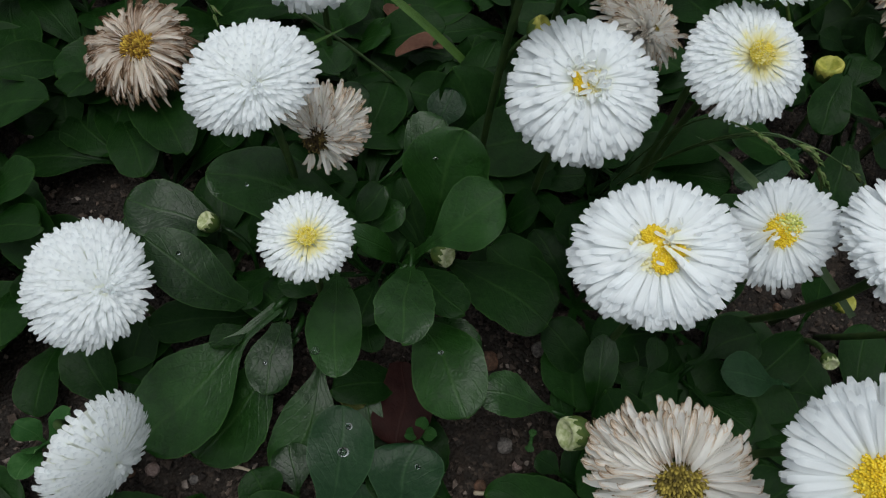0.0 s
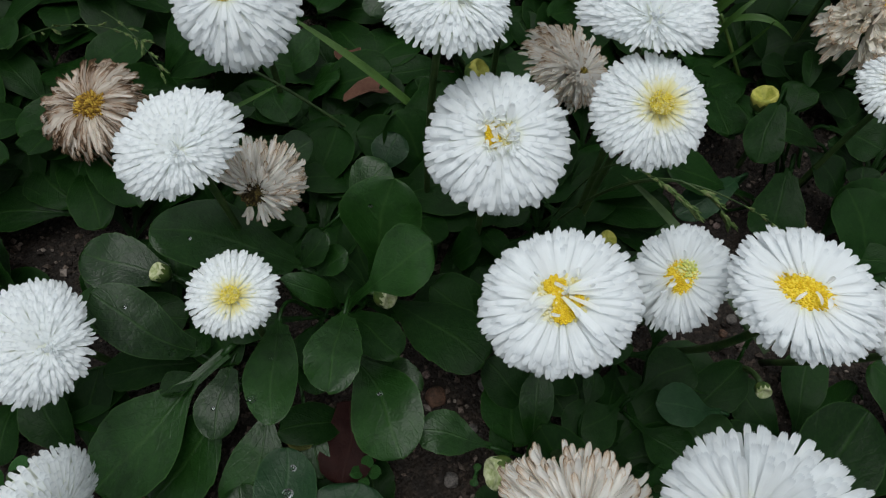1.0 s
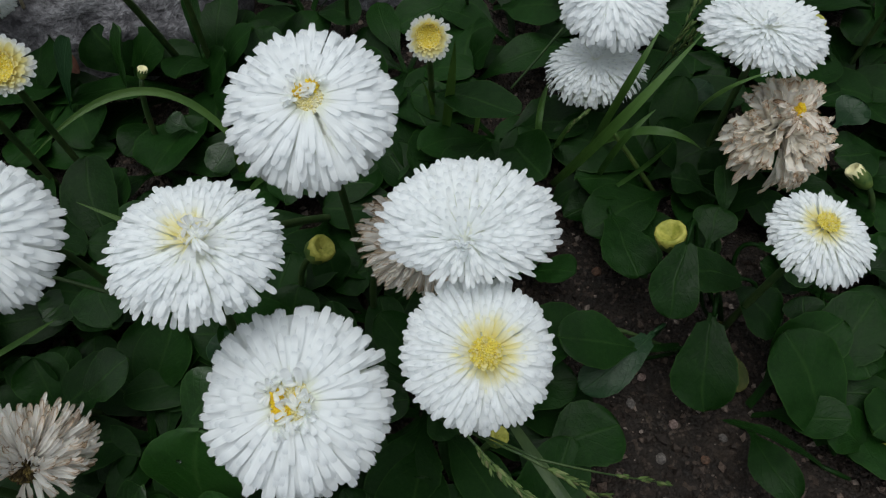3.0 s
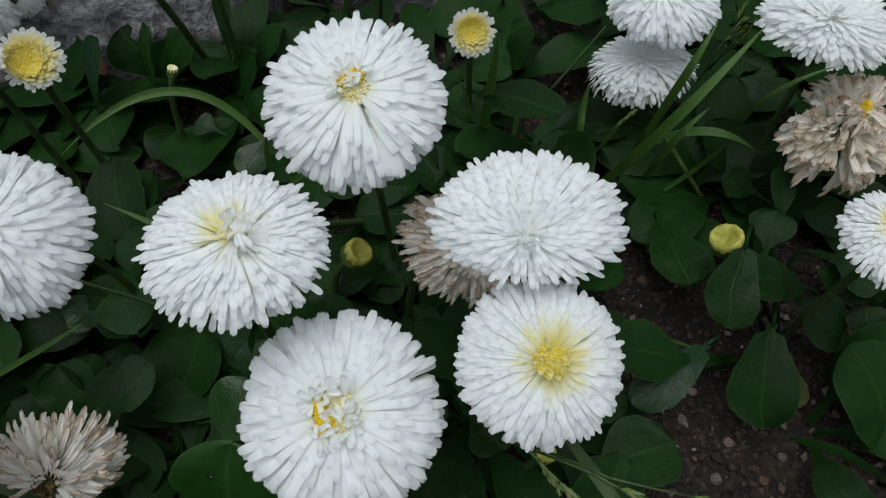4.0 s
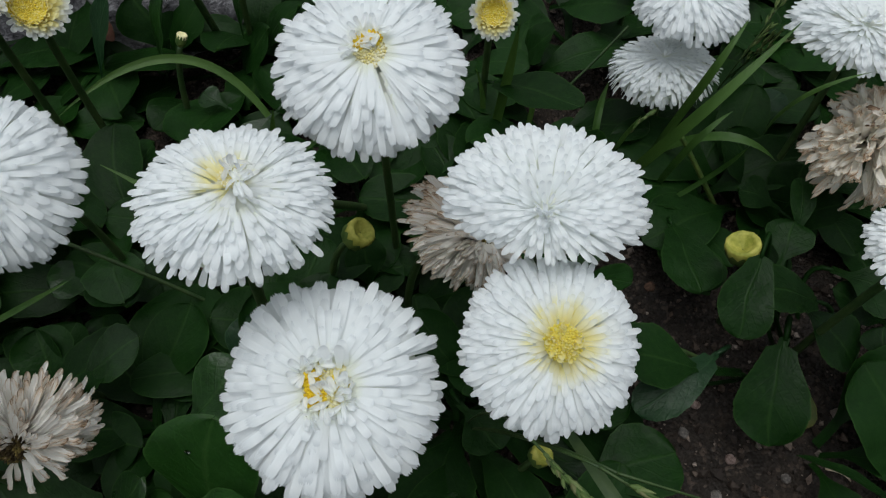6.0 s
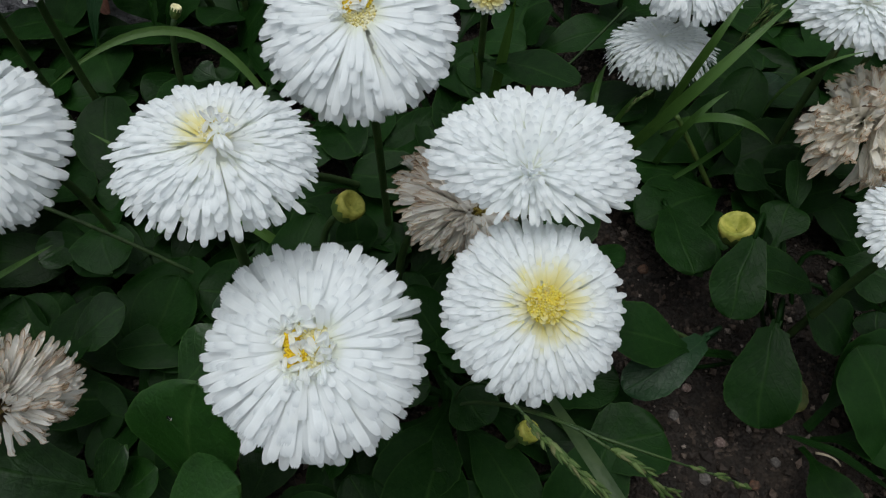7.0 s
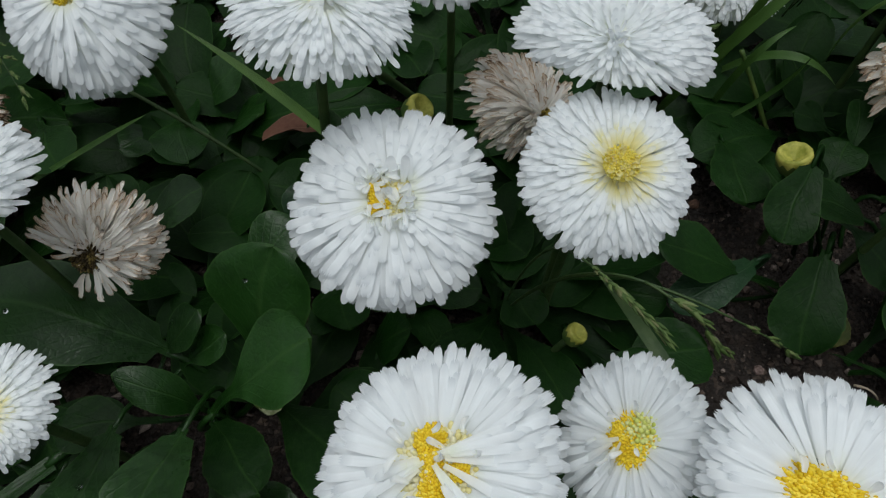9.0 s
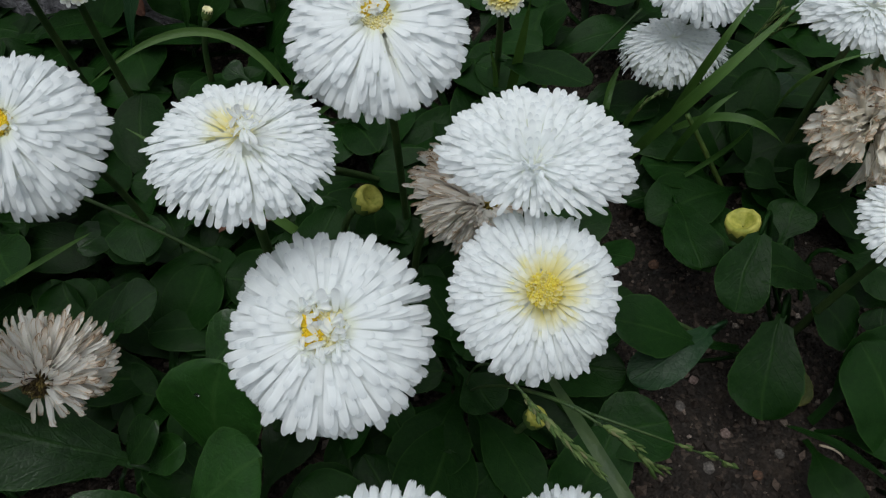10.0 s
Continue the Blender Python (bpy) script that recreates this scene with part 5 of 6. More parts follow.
rosette_g = rosette(-0.149, 0.234, "shaded rosette of dark daisy leaves", extra=6, size=0.055, seed=33)
leaf(rosette_g, (-0.1385, 0.2297, 0.0120), (-0.0990, 0.1770, 0.0350), 0.0241, 0.12, 0.1)
leaf(rosette_g, (-0.1396, 0.2111, 0.0120), (-0.1173, 0.1720, 0.0250), 0.0206, 0.12, 0.1)
leaf(rosette_g, (-0.1429, 0.2291, 0.0200), (-0.1494, 0.2018, 0.0350), 0.0197, 0.1, 0.1)
leaf(rosette_g, (-0.2005, 0.2798, 0.0120), (-0.1727, 0.2153, 0.0300), 0.0219, 0.1, 0.1)
leaf(rosette_g, (-0.1585, 0.2100, 0.0120), (-0.1788, 0.2030, 0.0200), 0.0275, 0.1, 0.1)
leaf(rosette_g, (-0.1307, 0.1867, 0.0100), (-0.1762, 0.1841, 0.0150), 0.0222, 0.1, 0.1)
leaf(rosette_g, (-0.1635, 0.2173, 0.0100), (-0.1364, 0.1888, 0.0150), 0.0228, 0.1, 0.1)
rosette_h = rosette(-0.013, 0.195, "shaded rosette of broad dark daisy leaves", extra=3, size=0.055, seed=34)
leaf(rosette_h, (-0.0324, 0.1800, 0.0100), (-0.0221, 0.2309, 0.0250), 0.0333, 0.1, 0.1)
leaf(rosette_h, (0.0190, 0.1955, 0.0120), (0.0038, 0.2172, 0.0450), 0.0275, 0.1, 0.15)
leaf(rosette_h, (0.0220, 0.2138, 0.0120), (-0.0132, 0.2126, 0.0350), 0.0231, 0.1, 0.1)
leaf(rosette_h, (0.0192, 0.2045, 0.0120), (0.0267, 0.2271, 0.0350), 0.0207, 0.1, 0.1)
leaf(rosette_h, (0.0311, 0.1816, 0.0120), (0.0431, 0.1963, 0.0300), 0.0226, 0.1, 0.1)
leaf(rosette_h, (0.0255, 0.1621, 0.0120), (0.0400, 0.1636, 0.0300), 0.0193, 0.1, 0.1)
# lighter green here stands in for the more open light at the back
rosette_i = rosette(-0.047, 0.246, "rosette of rounded dark leaves behind the flowers", extra=4, size=0.05, seed=35)
leaf(rosette_i, (-0.0587, 0.2519, 0.0200), (-0.0429, 0.2195, 0.0350), 0.0201, 0.1, 0.1, mat=M_LEAF_MID)
leaf(rosette_i, (-0.0524, 0.2551, 0.0120), (-0.0339, 0.2699, 0.0350), 0.0225, 0.1, 0.1, mat=M_LEAF_MID)
leaf(rosette_i, (-0.0412, 0.2518, 0.0120), (-0.0227, 0.2474, 0.0300), 0.0251, 0.1, 0.1, mat=M_LEAF_MID)
leaf(rosette_i, (-0.0551, 0.2419, 0.0200), (-0.0719, 0.2276, 0.0300), 0.0161, 0.1, 0.1, mat=M_LEAF_MID)
# j and k keep M_LEAF: the near right side's shade is in the colour
rosette_j = rosette(0.191, 0.201, "daisy rosette of broad dark leaves round a yellow bud", extra=0)
leaf(rosette_j, (0.1653, 0.2167, 0.0540), (0.1552, 0.1933, 0.0440), 0.0171, 0.07, 0.08, petiole=0.02)
leaf(rosette_j, (0.1866, 0.2065, 0.0400), (0.1612, 0.2072, 0.0500), 0.0186, 0.07, 0.08, petiole=0.05)
leaf(rosette_j, (0.1768, 0.2178, 0.0400), (0.1847, 0.2338, 0.0460), 0.0159, 0.07, 0.08)
leaf(rosette_j, (0.1839, 0.2268, 0.0400), (0.1885, 0.2476, 0.0520), 0.0088, 0.07, 0.08)
leaf(rosette_j, (0.1745, 0.1959, 0.0360), (0.1667, 0.1655, 0.0200), 0.0231, 0.07, 0.08, petiole=0.08)
leaf(rosette_j, (0.1847, 0.1962, 0.0140), (0.1856, 0.1731, 0.0100), 0.0101, 0.07, 0.08, mat=M_LEAF_OLD)
leaf(rosette_j, (0.1812, 0.2100, 0.0340), (0.1996, 0.1894, 0.0260), 0.0206, 0.07, 0.08)
leaf(rosette_j, (0.1496, 0.2449, 0.0300), (0.1518, 0.2144, 0.0340), 0.0208, 0.07, 0.08, petiole=0.08)
leaf(rosette_j, (0.1912, 0.2484, 0.0300), (0.1759, 0.2566, 0.0340), 0.0155, 0.07, 0.08)
leaf(rosette_j, (0.2058, 0.2264, 0.0240), (0.2240, 0.2101, 0.0300), 0.0235, 0.07, 0.08)
rosette_k = rosette(0.214, 0.152, "daisy rosette of large dark leaves beside bare soil", extra=0)
leaf(rosette_k, (0.2091, 0.1486, 0.0160), (0.1980, 0.1869, 0.0350), 0.0310, 0.07, 0.08, petiole=0.05)
leaf(rosette_k, (0.2227, 0.1982, 0.0200), (0.2266, 0.1689, 0.0260), 0.0290, 0.07, 0.08)
leaf(rosette_k, (0.2107, 0.1857, 0.0240), (0.2117, 0.2008, 0.0300), 0.0157, 0.07, 0.08)
leaf(rosette_k, (0.2512, 0.1982, 0.0200), (0.2500, 0.1753, 0.0240), 0.0217, 0.07, 0.08)
leaf(rosette_k, (0.2368, 0.2108, 0.0260), (0.2568, 0.2069, 0.0300), 0.0190, 0.07, 0.08)
leaf(rosette_k, (0.1910, 0.1394, 0.0400), (0.1621, 0.1570, 0.0440), 0.0090, 0.07, 0.08, roll=45, petiole=0.02)
leaf(rosette_k, (0.2188, 0.1418, 0.0160), (0.2070, 0.1568, 0.0260), 0.0200, 0.07, 0.08)
rosette_l = rosette(0.149, 0.193, "low daisy rosette half covered by a flower", extra=0)
leaf(rosette_l, (0.1657, 0.1905, 0.0180), (0.1157, 0.1909, 0.0460), 0.0209, 0.07, 0.08, petiole=0.48)
leaf(rosette_l, (0.1518, 0.1923, 0.0340), (0.1228, 0.1759, 0.0300), 0.0153, 0.07, 0.08, petiole=0.1, mat=M_LEAF_GLOSS)
leaf(rosette_l, (0.0990, 0.1526, 0.0220), (0.1335, 0.1636, 0.0280), 0.0243, 0.07, 0.08)
leaf(rosette_l, (0.0924, 0.1676, 0.0200), (0.1158, 0.1424, 0.0200), 0.0244, 0.07, 0.08)
leaf(rosette_l, (0.0678, 0.1813, 0.0300), (0.0792, 0.1651, 0.0340), 0.0170, 0.07, 0.08)
leaf(rosette_l, (0.0808, 0.1540, 0.0240), (0.0675, 0.1391, 0.0300), 0.0170, 0.07, 0.08)
rosette_m = rosette(0.187, 0.263, "dark daisy rosette among grass", extra=5, size=0.05, seed=37)
leaf(rosette_m, (0.2457, 0.2675, 0.0360), (0.2565, 0.2741, 0.0460), 0.0148, 0.07, 0.08, mat=M_LEAF_GLOSS)
leaf(rosette_m, (0.1879, 0.2881, 0.0360), (0.2009, 0.2958, 0.0420), 0.0131, 0.07, 0.08, mat=M_LEAF_GLOSS)
leaf(rosette_m, (0.2113, 0.2554, 0.0260), (0.2218, 0.2670, 0.0360), 0.0191, 0.07, 0.08)
leaf(rosette_m, (0.2723, 0.2596, 0.0260), (0.2457, 0.2579, 0.0320), 0.0233, 0.07, 0.08)
leaf(rosette_m, (0.1538, 0.2528, 0.0120), (0.1572, 0.2164, 0.0300), 0.0214, 0.1, 0.1)
leaf(rosette_m, (0.1777, 0.2604, 0.0120), (0.1392, 0.2630, 0.0300), 0.0220, 0.1, 0.1)
leaf(rosette_m, (0.1937, 0.2493, 0.0120), (0.2094, 0.2445, 0.0400), 0.0211, 0.1, 0.1)
leaf(rosette_m, (0.1945, 0.2519, 0.0120), (0.2003, 0.2622, 0.0400), 0.0215, 0.1, 0.1)
leaf(rosette_m, (0.1893, 0.2585, 0.0120), (0.1765, 0.2806, 0.0400), 0.0219, 0.1, 0.1)
leaf(rosette_m, (0.1754, 0.2696, 0.0120), (0.1897, 0.2980, 0.0450), 0.0186, 0.1, 0.1)
leaf(rosette_m, (0.1965, 0.2432, 0.0120), (0.1797, 0.2591, 0.0300), 0.0192, 0.1, 0.1)
leaf(rosette_m, (0.1138, 0.2321, 0.0120), (0.1308, 0.2216, 0.0300), 0.0161, 0.1, 0.1)
rosette_n = rosette(0.096, 0.323, "rosette with long pale-ribbed daisy leaves", extra=3, size=0.05, seed=38)
leaf(rosette_n, (0.0876, 0.3038, 0.0450), (0.1155, 0.2740, 0.0620), 0.0189, 0.1, 0.1, petiole=0.1)
leaf(rosette_n, (0.1031, 0.3304, 0.0200), (0.1157, 0.3310, 0.0450), 0.0237, 0.1, 0.1)
leaf(rosette_n, (0.0980, 0.3143, 0.0120), (0.0750, 0.2926, 0.0200), 0.0185, 0.1, 0.1)
leaf(rosette_n, (0.0996, 0.3074, 0.0120), (0.1065, 0.2725, 0.0200), 0.0207, 0.1, 0.1)
rosette_o = rosette(-0.068, 0.201, "clump of rounded dark daisy leaves", extra=0)
leaf(rosette_o, (-0.0549, 0.1900, 0.0300), (-0.0292, 0.2005, 0.0480), 0.0166, 0.07, 0.08, mat=M_LEAF_MID)
leaf(rosette_o, (-0.0556, 0.1895, 0.0280), (-0.0650, 0.2077, 0.0420), 0.0187, 0.07, 0.08)
leaf(rosette_o, (-0.0194, 0.1766, 0.0280), (0.0011, 0.1932, 0.0420), 0.0201, 0.07, 0.08, mat=M_LEAF_MID)
leaf(rosette_o, (-0.0030, 0.1907, 0.0300), (0.0046, 0.2088, 0.0420), 0.0158, 0.07, 0.08, mat=M_LEAF_GLOSS)
leaf(rosette_o, (-0.0969, 0.2305, 0.0400), (-0.0763, 0.2033, 0.0500), 0.0197, 0.07, 0.08)
leaf(rosette_o, (-0.0591, 0.2432, 0.0260), (-0.0427, 0.2183, 0.0340), 0.0161, 0.07, 0.08)
leaf(rosette_o, (-0.0336, 0.1819, 0.0140), (-0.0217, 0.2201, 0.0300), 0.0244, 0.07, 0.08)
leaf(rosette_o, (-0.0718, 0.1891, 0.0200), (-0.0345, 0.2033, 0.0420), 0.0184, 0.1, 0.15)
leaf(rosette_o, (-0.0658, 0.1903, 0.0200), (-0.0693, 0.2083, 0.0420), 0.0176, 0.1, 0.15)
leaf(rosette_o, (-0.0282, 0.1667, 0.0120), (-0.0327, 0.2276, 0.0150), 0.0289, 0.1, 0.1)
leaf(rosette_o, (-0.0739, 0.1870, 0.0120), (-0.0863, 0.2010, 0.0300), 0.0194, 0.1, 0.1)
leaf(rosette_o, (-0.0464, 0.1875, 0.0120), (-0.0568, 0.2221, 0.0200), 0.0201, 0.1, 0.1)
leaf(rosette_o, (-0.0101, 0.1825, 0.0120), (-0.0134, 0.2236, 0.0180), 0.0246, 0.1, 0.1)
leaf(rosette_o, (-0.0390, 0.1741, 0.0120), (-0.0649, 0.1684, 0.0200), 0.0252, 0.1, 0.1)
rosette_p = rosette(0.021, 0.252, "shaded daisy rosette between flower stalks", extra=3, size=0.045, seed=39)
leaf(rosette_p, (0.0396, 0.2305, 0.0120), (0.0372, 0.2442, 0.0300), 0.0154, 0.1, 0.2)
leaf(rosette_p, (0.0212, 0.2333, 0.0120), (0.0124, 0.2486, 0.0300), 0.0188, 0.1, 0.1)
leaf(rosette_p, (0.0304, 0.2319, 0.0120), (0.0505, 0.2377, 0.0200), 0.0189, 0.1, 0.1)
leaf(rosette_p, (0.0303, 0.2294, 0.0120), (0.0168, 0.2156, 0.0150), 0.0210, 0.1, 0.1)
rosette_q = rosette(-0.013, 0.345, "dark daisy rosette in the shade of tall flowers", extra=4, size=0.055, seed=40)
leaf(rosette_q, (-0.0077, 0.3291, 0.0120), (-0.0269, 0.3035, 0.0220), 0.0209, 0.1, 0.1)
leaf(rosette_q, (-0.0108, 0.3436, 0.0200), (0.0100, 0.3523, 0.0450), 0.0202, 0.1, 0.1)
leaf(rosette_q, (-0.0214, 0.3384, 0.0120), (-0.0042, 0.3444, 0.0400), 0.0218, 0.1, 0.1)
leaf(rosette_q, (-0.0346, 0.3303, 0.0120), (-0.0533, 0.3078, 0.0200), 0.0216, 0.1, 0.1)
leaf(rosette_q, (-0.0409, 0.3453, 0.0120), (-0.0701, 0.3240, 0.0150), 0.0251, 0.1, 0.1)
rosette_r = rosette(-0.085, 0.369, "daisy rosette of grey-green leaves against the rock", extra=4, size=0.05, seed=41)
# M_LEAF_MID again for the brighter light at the back
leaf(rosette_r, (-0.0524, 0.3387, 0.0200), (-0.0417, 0.3435, 0.0600), 0.0239, 0.07, 0.08, mat=M_LEAF_MID)
leaf(rosette_r, (-0.0790, 0.3336, 0.0200), (-0.0645, 0.3438, 0.0580), 0.0174, 0.07, 0.08, mat=M_LEAF_GLOSS)
leaf(rosette_r, (-0.0185, 0.3531, 0.0240), (-0.0107, 0.3587, 0.0660), 0.0154, 0.07, 0.08, mat=M_LEAF_MID)
leaf(rosette_r, (0.0019, 0.3030, 0.0340), (-0.0098, 0.2863, 0.0300), 0.0150, 0.07, 0.08, mat=M_LEAF_MID)
leaf(rosette_r, (-0.0199, 0.3098, 0.0300), (-0.0298, 0.3143, 0.0340), 0.0119, 0.07, 0.08, mat=M_LEAF_MID)
leaf(rosette_r, (0.0182, 0.3424, 0.0260), (0.0091, 0.3566, 0.0400), 0.0199, 0.07, 0.08)
leaf(rosette_r, (-0.0539, 0.3520, 0.0150), (-0.0634, 0.3623, 0.0450), 0.0275, 0.1, 0.1)
leaf(rosette_r, (-0.0959, 0.3384, 0.0150), (-0.0841, 0.3637, 0.0450), 0.0240, 0.1, 0.1)
leaf(rosette_r, (-0.0536, 0.3484, 0.0150), (-0.0358, 0.3607, 0.0400), 0.0248, 0.1, 0.1)
leaf(rosette_r, (-0.0845, 0.3330, 0.0150), (-0.1044, 0.3101, 0.0200), 0.0243, 0.1, 0.1)
rosette(-0.110, 0.311, "dark daisy rosette below yellow flowers", extra=5, size=0.055, seed=42)
rosette(-0.025, 0.372, "tall daisy leaves standing against the rock", extra=4, size=0.045, seed=43, lean=(0.3, 0.8))
rosette(0.029, 0.389, "rosette of dark daisy leaves at the back of the bed", extra=6, size=0.055, seed=44, lean=(0.3, 1.0))
rosette(0.119, 0.377, "rosette of dark daisy leaves at the back of the bed", extra=6, size=0.055, seed=45)
rosette(0.223, 0.296, "dark daisy rosette under faded flowers", extra=5, size=0.05, seed=46)
rosette(0.278, 0.302, "dark daisy rosette at the bed's edge", extra=6, size=0.055, seed=47)
rosette(0.288, 0.225, "dark daisy rosette at the bed's edge", extra=5, size=0.06, seed=48)
rosette(0.323, 0.374, "dark daisy rosette at the back of the bed", extra=7, size=0.06, seed=49)
rosette(0.223, 0.391, "dark daisy rosette at the back of the bed", extra=7, size=0.06, seed=50)
rosette(0.073, 0.442, "dark daisy rosette at the back of the bed", extra=8, size=0.06, seed=51)
rosette(0.170, 0.435, "dark daisy rosette at the back of the bed", extra=8, size=0.06, seed=52)
rosette(-0.202, 0.194, "dark daisy rosette at the bed's edge", extra=8, size=0.06, seed=53)
rosette(-0.140, 0.335, "daisy rosette of grey-green leaves at the bed's edge", extra=7, size=0.06, seed=54)
rosette(0.135, 0.046, "dark daisy rosette at the bed's front", extra=7, size=0.06, seed=55)
rosette(0.071, 0.040, "dark daisy rosette at the bed's front", extra=6, size=0.06, seed=56)
rosette(0.184, 0.166, "dark daisy rosette below white flowers", extra=3, size=0.045, seed=57, span=(-70, 60))
rosette(0.078, 0.187, "dark daisy rosette below white flowers", extra=6, size=0.05, seed=58, span=(-20, 200))
rosette(-0.114, 0.253, "dark daisy rosette in deep shade", extra=6, size=0.055, seed=59)
rosette(0.010, 0.197, "low dark daisy rosette below a large white daisy", extra=6, size=0.05, seed=60)
rosette(0.069, 0.180, "low dark daisy rosette with toothed leaves", extra=7, size=0.05, seed=61)
rosette(-0.204, 0.293, "dark daisy rosette at the bed's edge", extra=8, size=0.06, seed=62)
rosette(0.325, 0.268, "dark daisy rosette at the bed's edge", extra=8, size=0.06, seed=63)
rosette(0.355, 0.336, "dark daisy rosette at the bed's edge", extra=8, size=0.06, seed=64)
rosette(0.276, 0.426, "dark daisy rosette at the back of the bed", extra=8, size=0.06, seed=65)
rosette(-0.195, 0.127, "dark daisy rosette at the bed's edge", extra=8, size=0.06, seed=66)

# ---- low filling leaves between the rosettes; the bare patches of soil stay open ----
BARE = [(0.182, 0.200, 0.024), (0.150, 0.222, 0.016), (0.155, 0.185, 0.018), (0.151, 0.157, 0.018), (0.180, 0.157, 0.016), (0.196, 0.181, 0.010), (-0.087, 0.096, 0.020), (-0.057, 0.081, 0.017), (-0.095, 0.069, 0.015), (-0.033, 0.117, 0.014), (0.021, 0.110, 0.019), (0.029, 0.086, 0.017), (0.024, 0.067, 0.015), (0.150, 0.132, 0.010), (-0.149, 0.083, 0.012), (-0.091, 0.064, 0.014), (0.150, 0.205, 0.010), (0.158, 0.185, 0.015), (0.159, 0.165, 0.019), (0.173, 0.151, 0.018), (0.186, 0.137, 0.016), (0.143, 0.224, 0.012), (0.131, 0.319, 0.013), (0.151, 0.363, 0.011), (-0.168, 0.167, 0.009), (-0.013, 0.087, 0.011), (-0.170, 0.183, 0.014), (-0.148, 0.175, 0.014), (-0.156, 0.164, 0.014), (-0.075, 0.335, 0.016), (-0.052, 0.328, 0.016), (-0.034, 0.339, 0.016), (-0.059, 0.311, 0.016), (-0.094, 0.317, 0.014), (-0.147, 0.089, 0.012), (-0.130, 0.091, 0.010), (-0.149, 0.072, 0.014), (-0.140, 0.061, 0.012)]
rng = random.Random(77)
row = 0
for gy0 in np.arange(0.0, 0.37, 0.044):
    row += 1
    for gx0 in np.arange(-0.22 + 0.02 * (row % 2), 0.34, 0.046):
        cx, cy = gx0 + rng.uniform(-0.011, 0.011), gy0 + rng.uniform(-0.011, 0.011)
        if any(math.hypot(cx - a, cy - b) < r * 0.8 for a, b, r in BARE):
            continue
        if cx > 0.12 and cy < 0.19 and rng.random() < 0.5:
            continue
        crown = rosette(cx, cy, "low spreading daisy rosette of small dark green leaves")
        g0 = ground_height(cx, cy)
        turn = rng.uniform(0, 6.28)
        made = 0
        for i in range(7):
            a = turn + i * 2.39996
            ln = rng.uniform(0.030, 0.050)
            e = rng.uniform(0.10, 0.50)
            tip = Vector((cx + ln * math.cos(a) * math.cos(e), cy + ln * math.sin(a) * math.cos(e), g0 + 0.004 + ln * math.sin(e)))
            mid = Vector((cx, cy, 0)).lerp(tip, 0.7)
            if any(math.hypot(tip.x - p, tip.y - q) < r or math.hypot(mid.x - p, mid.y - q) < r for p, q, r in BARE):
                continue
            # filling leaves take M_LEAF, with the low shade already in its green
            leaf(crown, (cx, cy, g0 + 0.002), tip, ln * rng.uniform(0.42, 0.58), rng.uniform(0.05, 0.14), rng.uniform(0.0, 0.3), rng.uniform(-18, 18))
            made += 1
        if not made:
            bpy.data.objects.remove(crown)


# ---- grass ----
blade(((0.0346, 0.2216, 0.0100), (-0.0052, 0.2378, 0.0505), (-0.0449, 0.2541, 0.0653)), 0.0036, "broad green grass blade lying between daisies")
stalk(((0.0004, 0.2189, 0.0070), (-0.0317, 0.2263, 0.0410), (-0.0637, 0.2337, 0.0582)), 0.0008, 0.0007, "thin yellow-green grass stalk leaning across leaves")
blade(((0.1331, 0.2729, 0.0120), (0.1259, 0.2255, 0.1020), (0.1676, 0.2613, 0.1080)), 0.0036, "broad bright green grass blade in a clump")
blade(((0.1502, 0.2678, 0.0180), (0.1466, 0.2529, 0.0699), (0.1646, 0.2661, 0.0661)), 0.0026, "pointed green grass blade in a clump")
blade(((0.1488, 0.2584, 0.0200), (0.1710, 0.2610, 0.0403), (0.1655, 0.2501, 0.0674)), 0.0019, "narrow green grass blade in a clump")
blade(((0.1489, 0.2834, 0.0180), (0.1627, 0.2656, 0.0685), (0.1867, 0.2601, 0.0450)), 0.0034, "arching green grass blade")
blade(((0.1506, 0.2832, 0.0200), (0.1416, 0.2501, 0.0990), (0.1602, 0.2745, 0.0980)), 0.0030, "dark green grass blade behind a broad one")
blade(((0.1375, 0.2879, 0.0150), (0.1260, 0.2602, 0.0625), (0.1360, 0.2708, 0.0600)), 0.0030, "short green grass blade beside a seed head")
stalk(((0.1759, 0.2609, 0.0140), (0.1604, 0.2650, 0.0390), (0.1517, 0.2683, 0.0520)), 0.0011, 0.0009, "pale green grass stalk", M_BRACT)
stalk(((0.1208, 0.3140, 0.0300), (0.1324, 0.3196, 0.0400), (0.1444, 0.3271, 0.0500)), 0.0006, 0.0005, "thin green grass stalk over the soil")
blade(((0.1307, 0.2861, 0.0100), (0.1224, 0.2816, 0.0500), (0.1389, 0.3164, 0.0300)), 0.0035)
blade(((0.0879, 0.2981, 0.0120), (0.0917, 0.2956, 0.0500), (0.0935, 0.2918, 0.0850)), 0.0038, "upright green grass blade")
blade(((0.0830, 0.3005, 0.0120), (0.0870, 0.3034, 0.0350), (0.0812, 0.3065, 0.0500)), 0.0022)
blade(((0.1007, 0.2975, 0.0120), (0.1062, 0.3012, 0.0300), (0.1041, 0.3040, 0.0450)), 0.0022)
blade(((0.0173, 0.2481, 0.0700), (0.0266, 0.2386, 0.0900), (0.0331, 0.2368, 0.0950)), 0.0021, "tip of a grass blade at a flower's rim")
blade(((-0.1036, 0.2055, 0.0300), (-0.0543, 0.2002, 0.0700), (-0.0362, 0.2033, 0.0800)), 0.0019)
blade(((-0.0017, 0.3025, 0.0300), (-0.0278, 0.3282, 0.0700), (-0.0739, 0.2896, 0.0500)), 0.0034, "arching green grass blade before the rock")
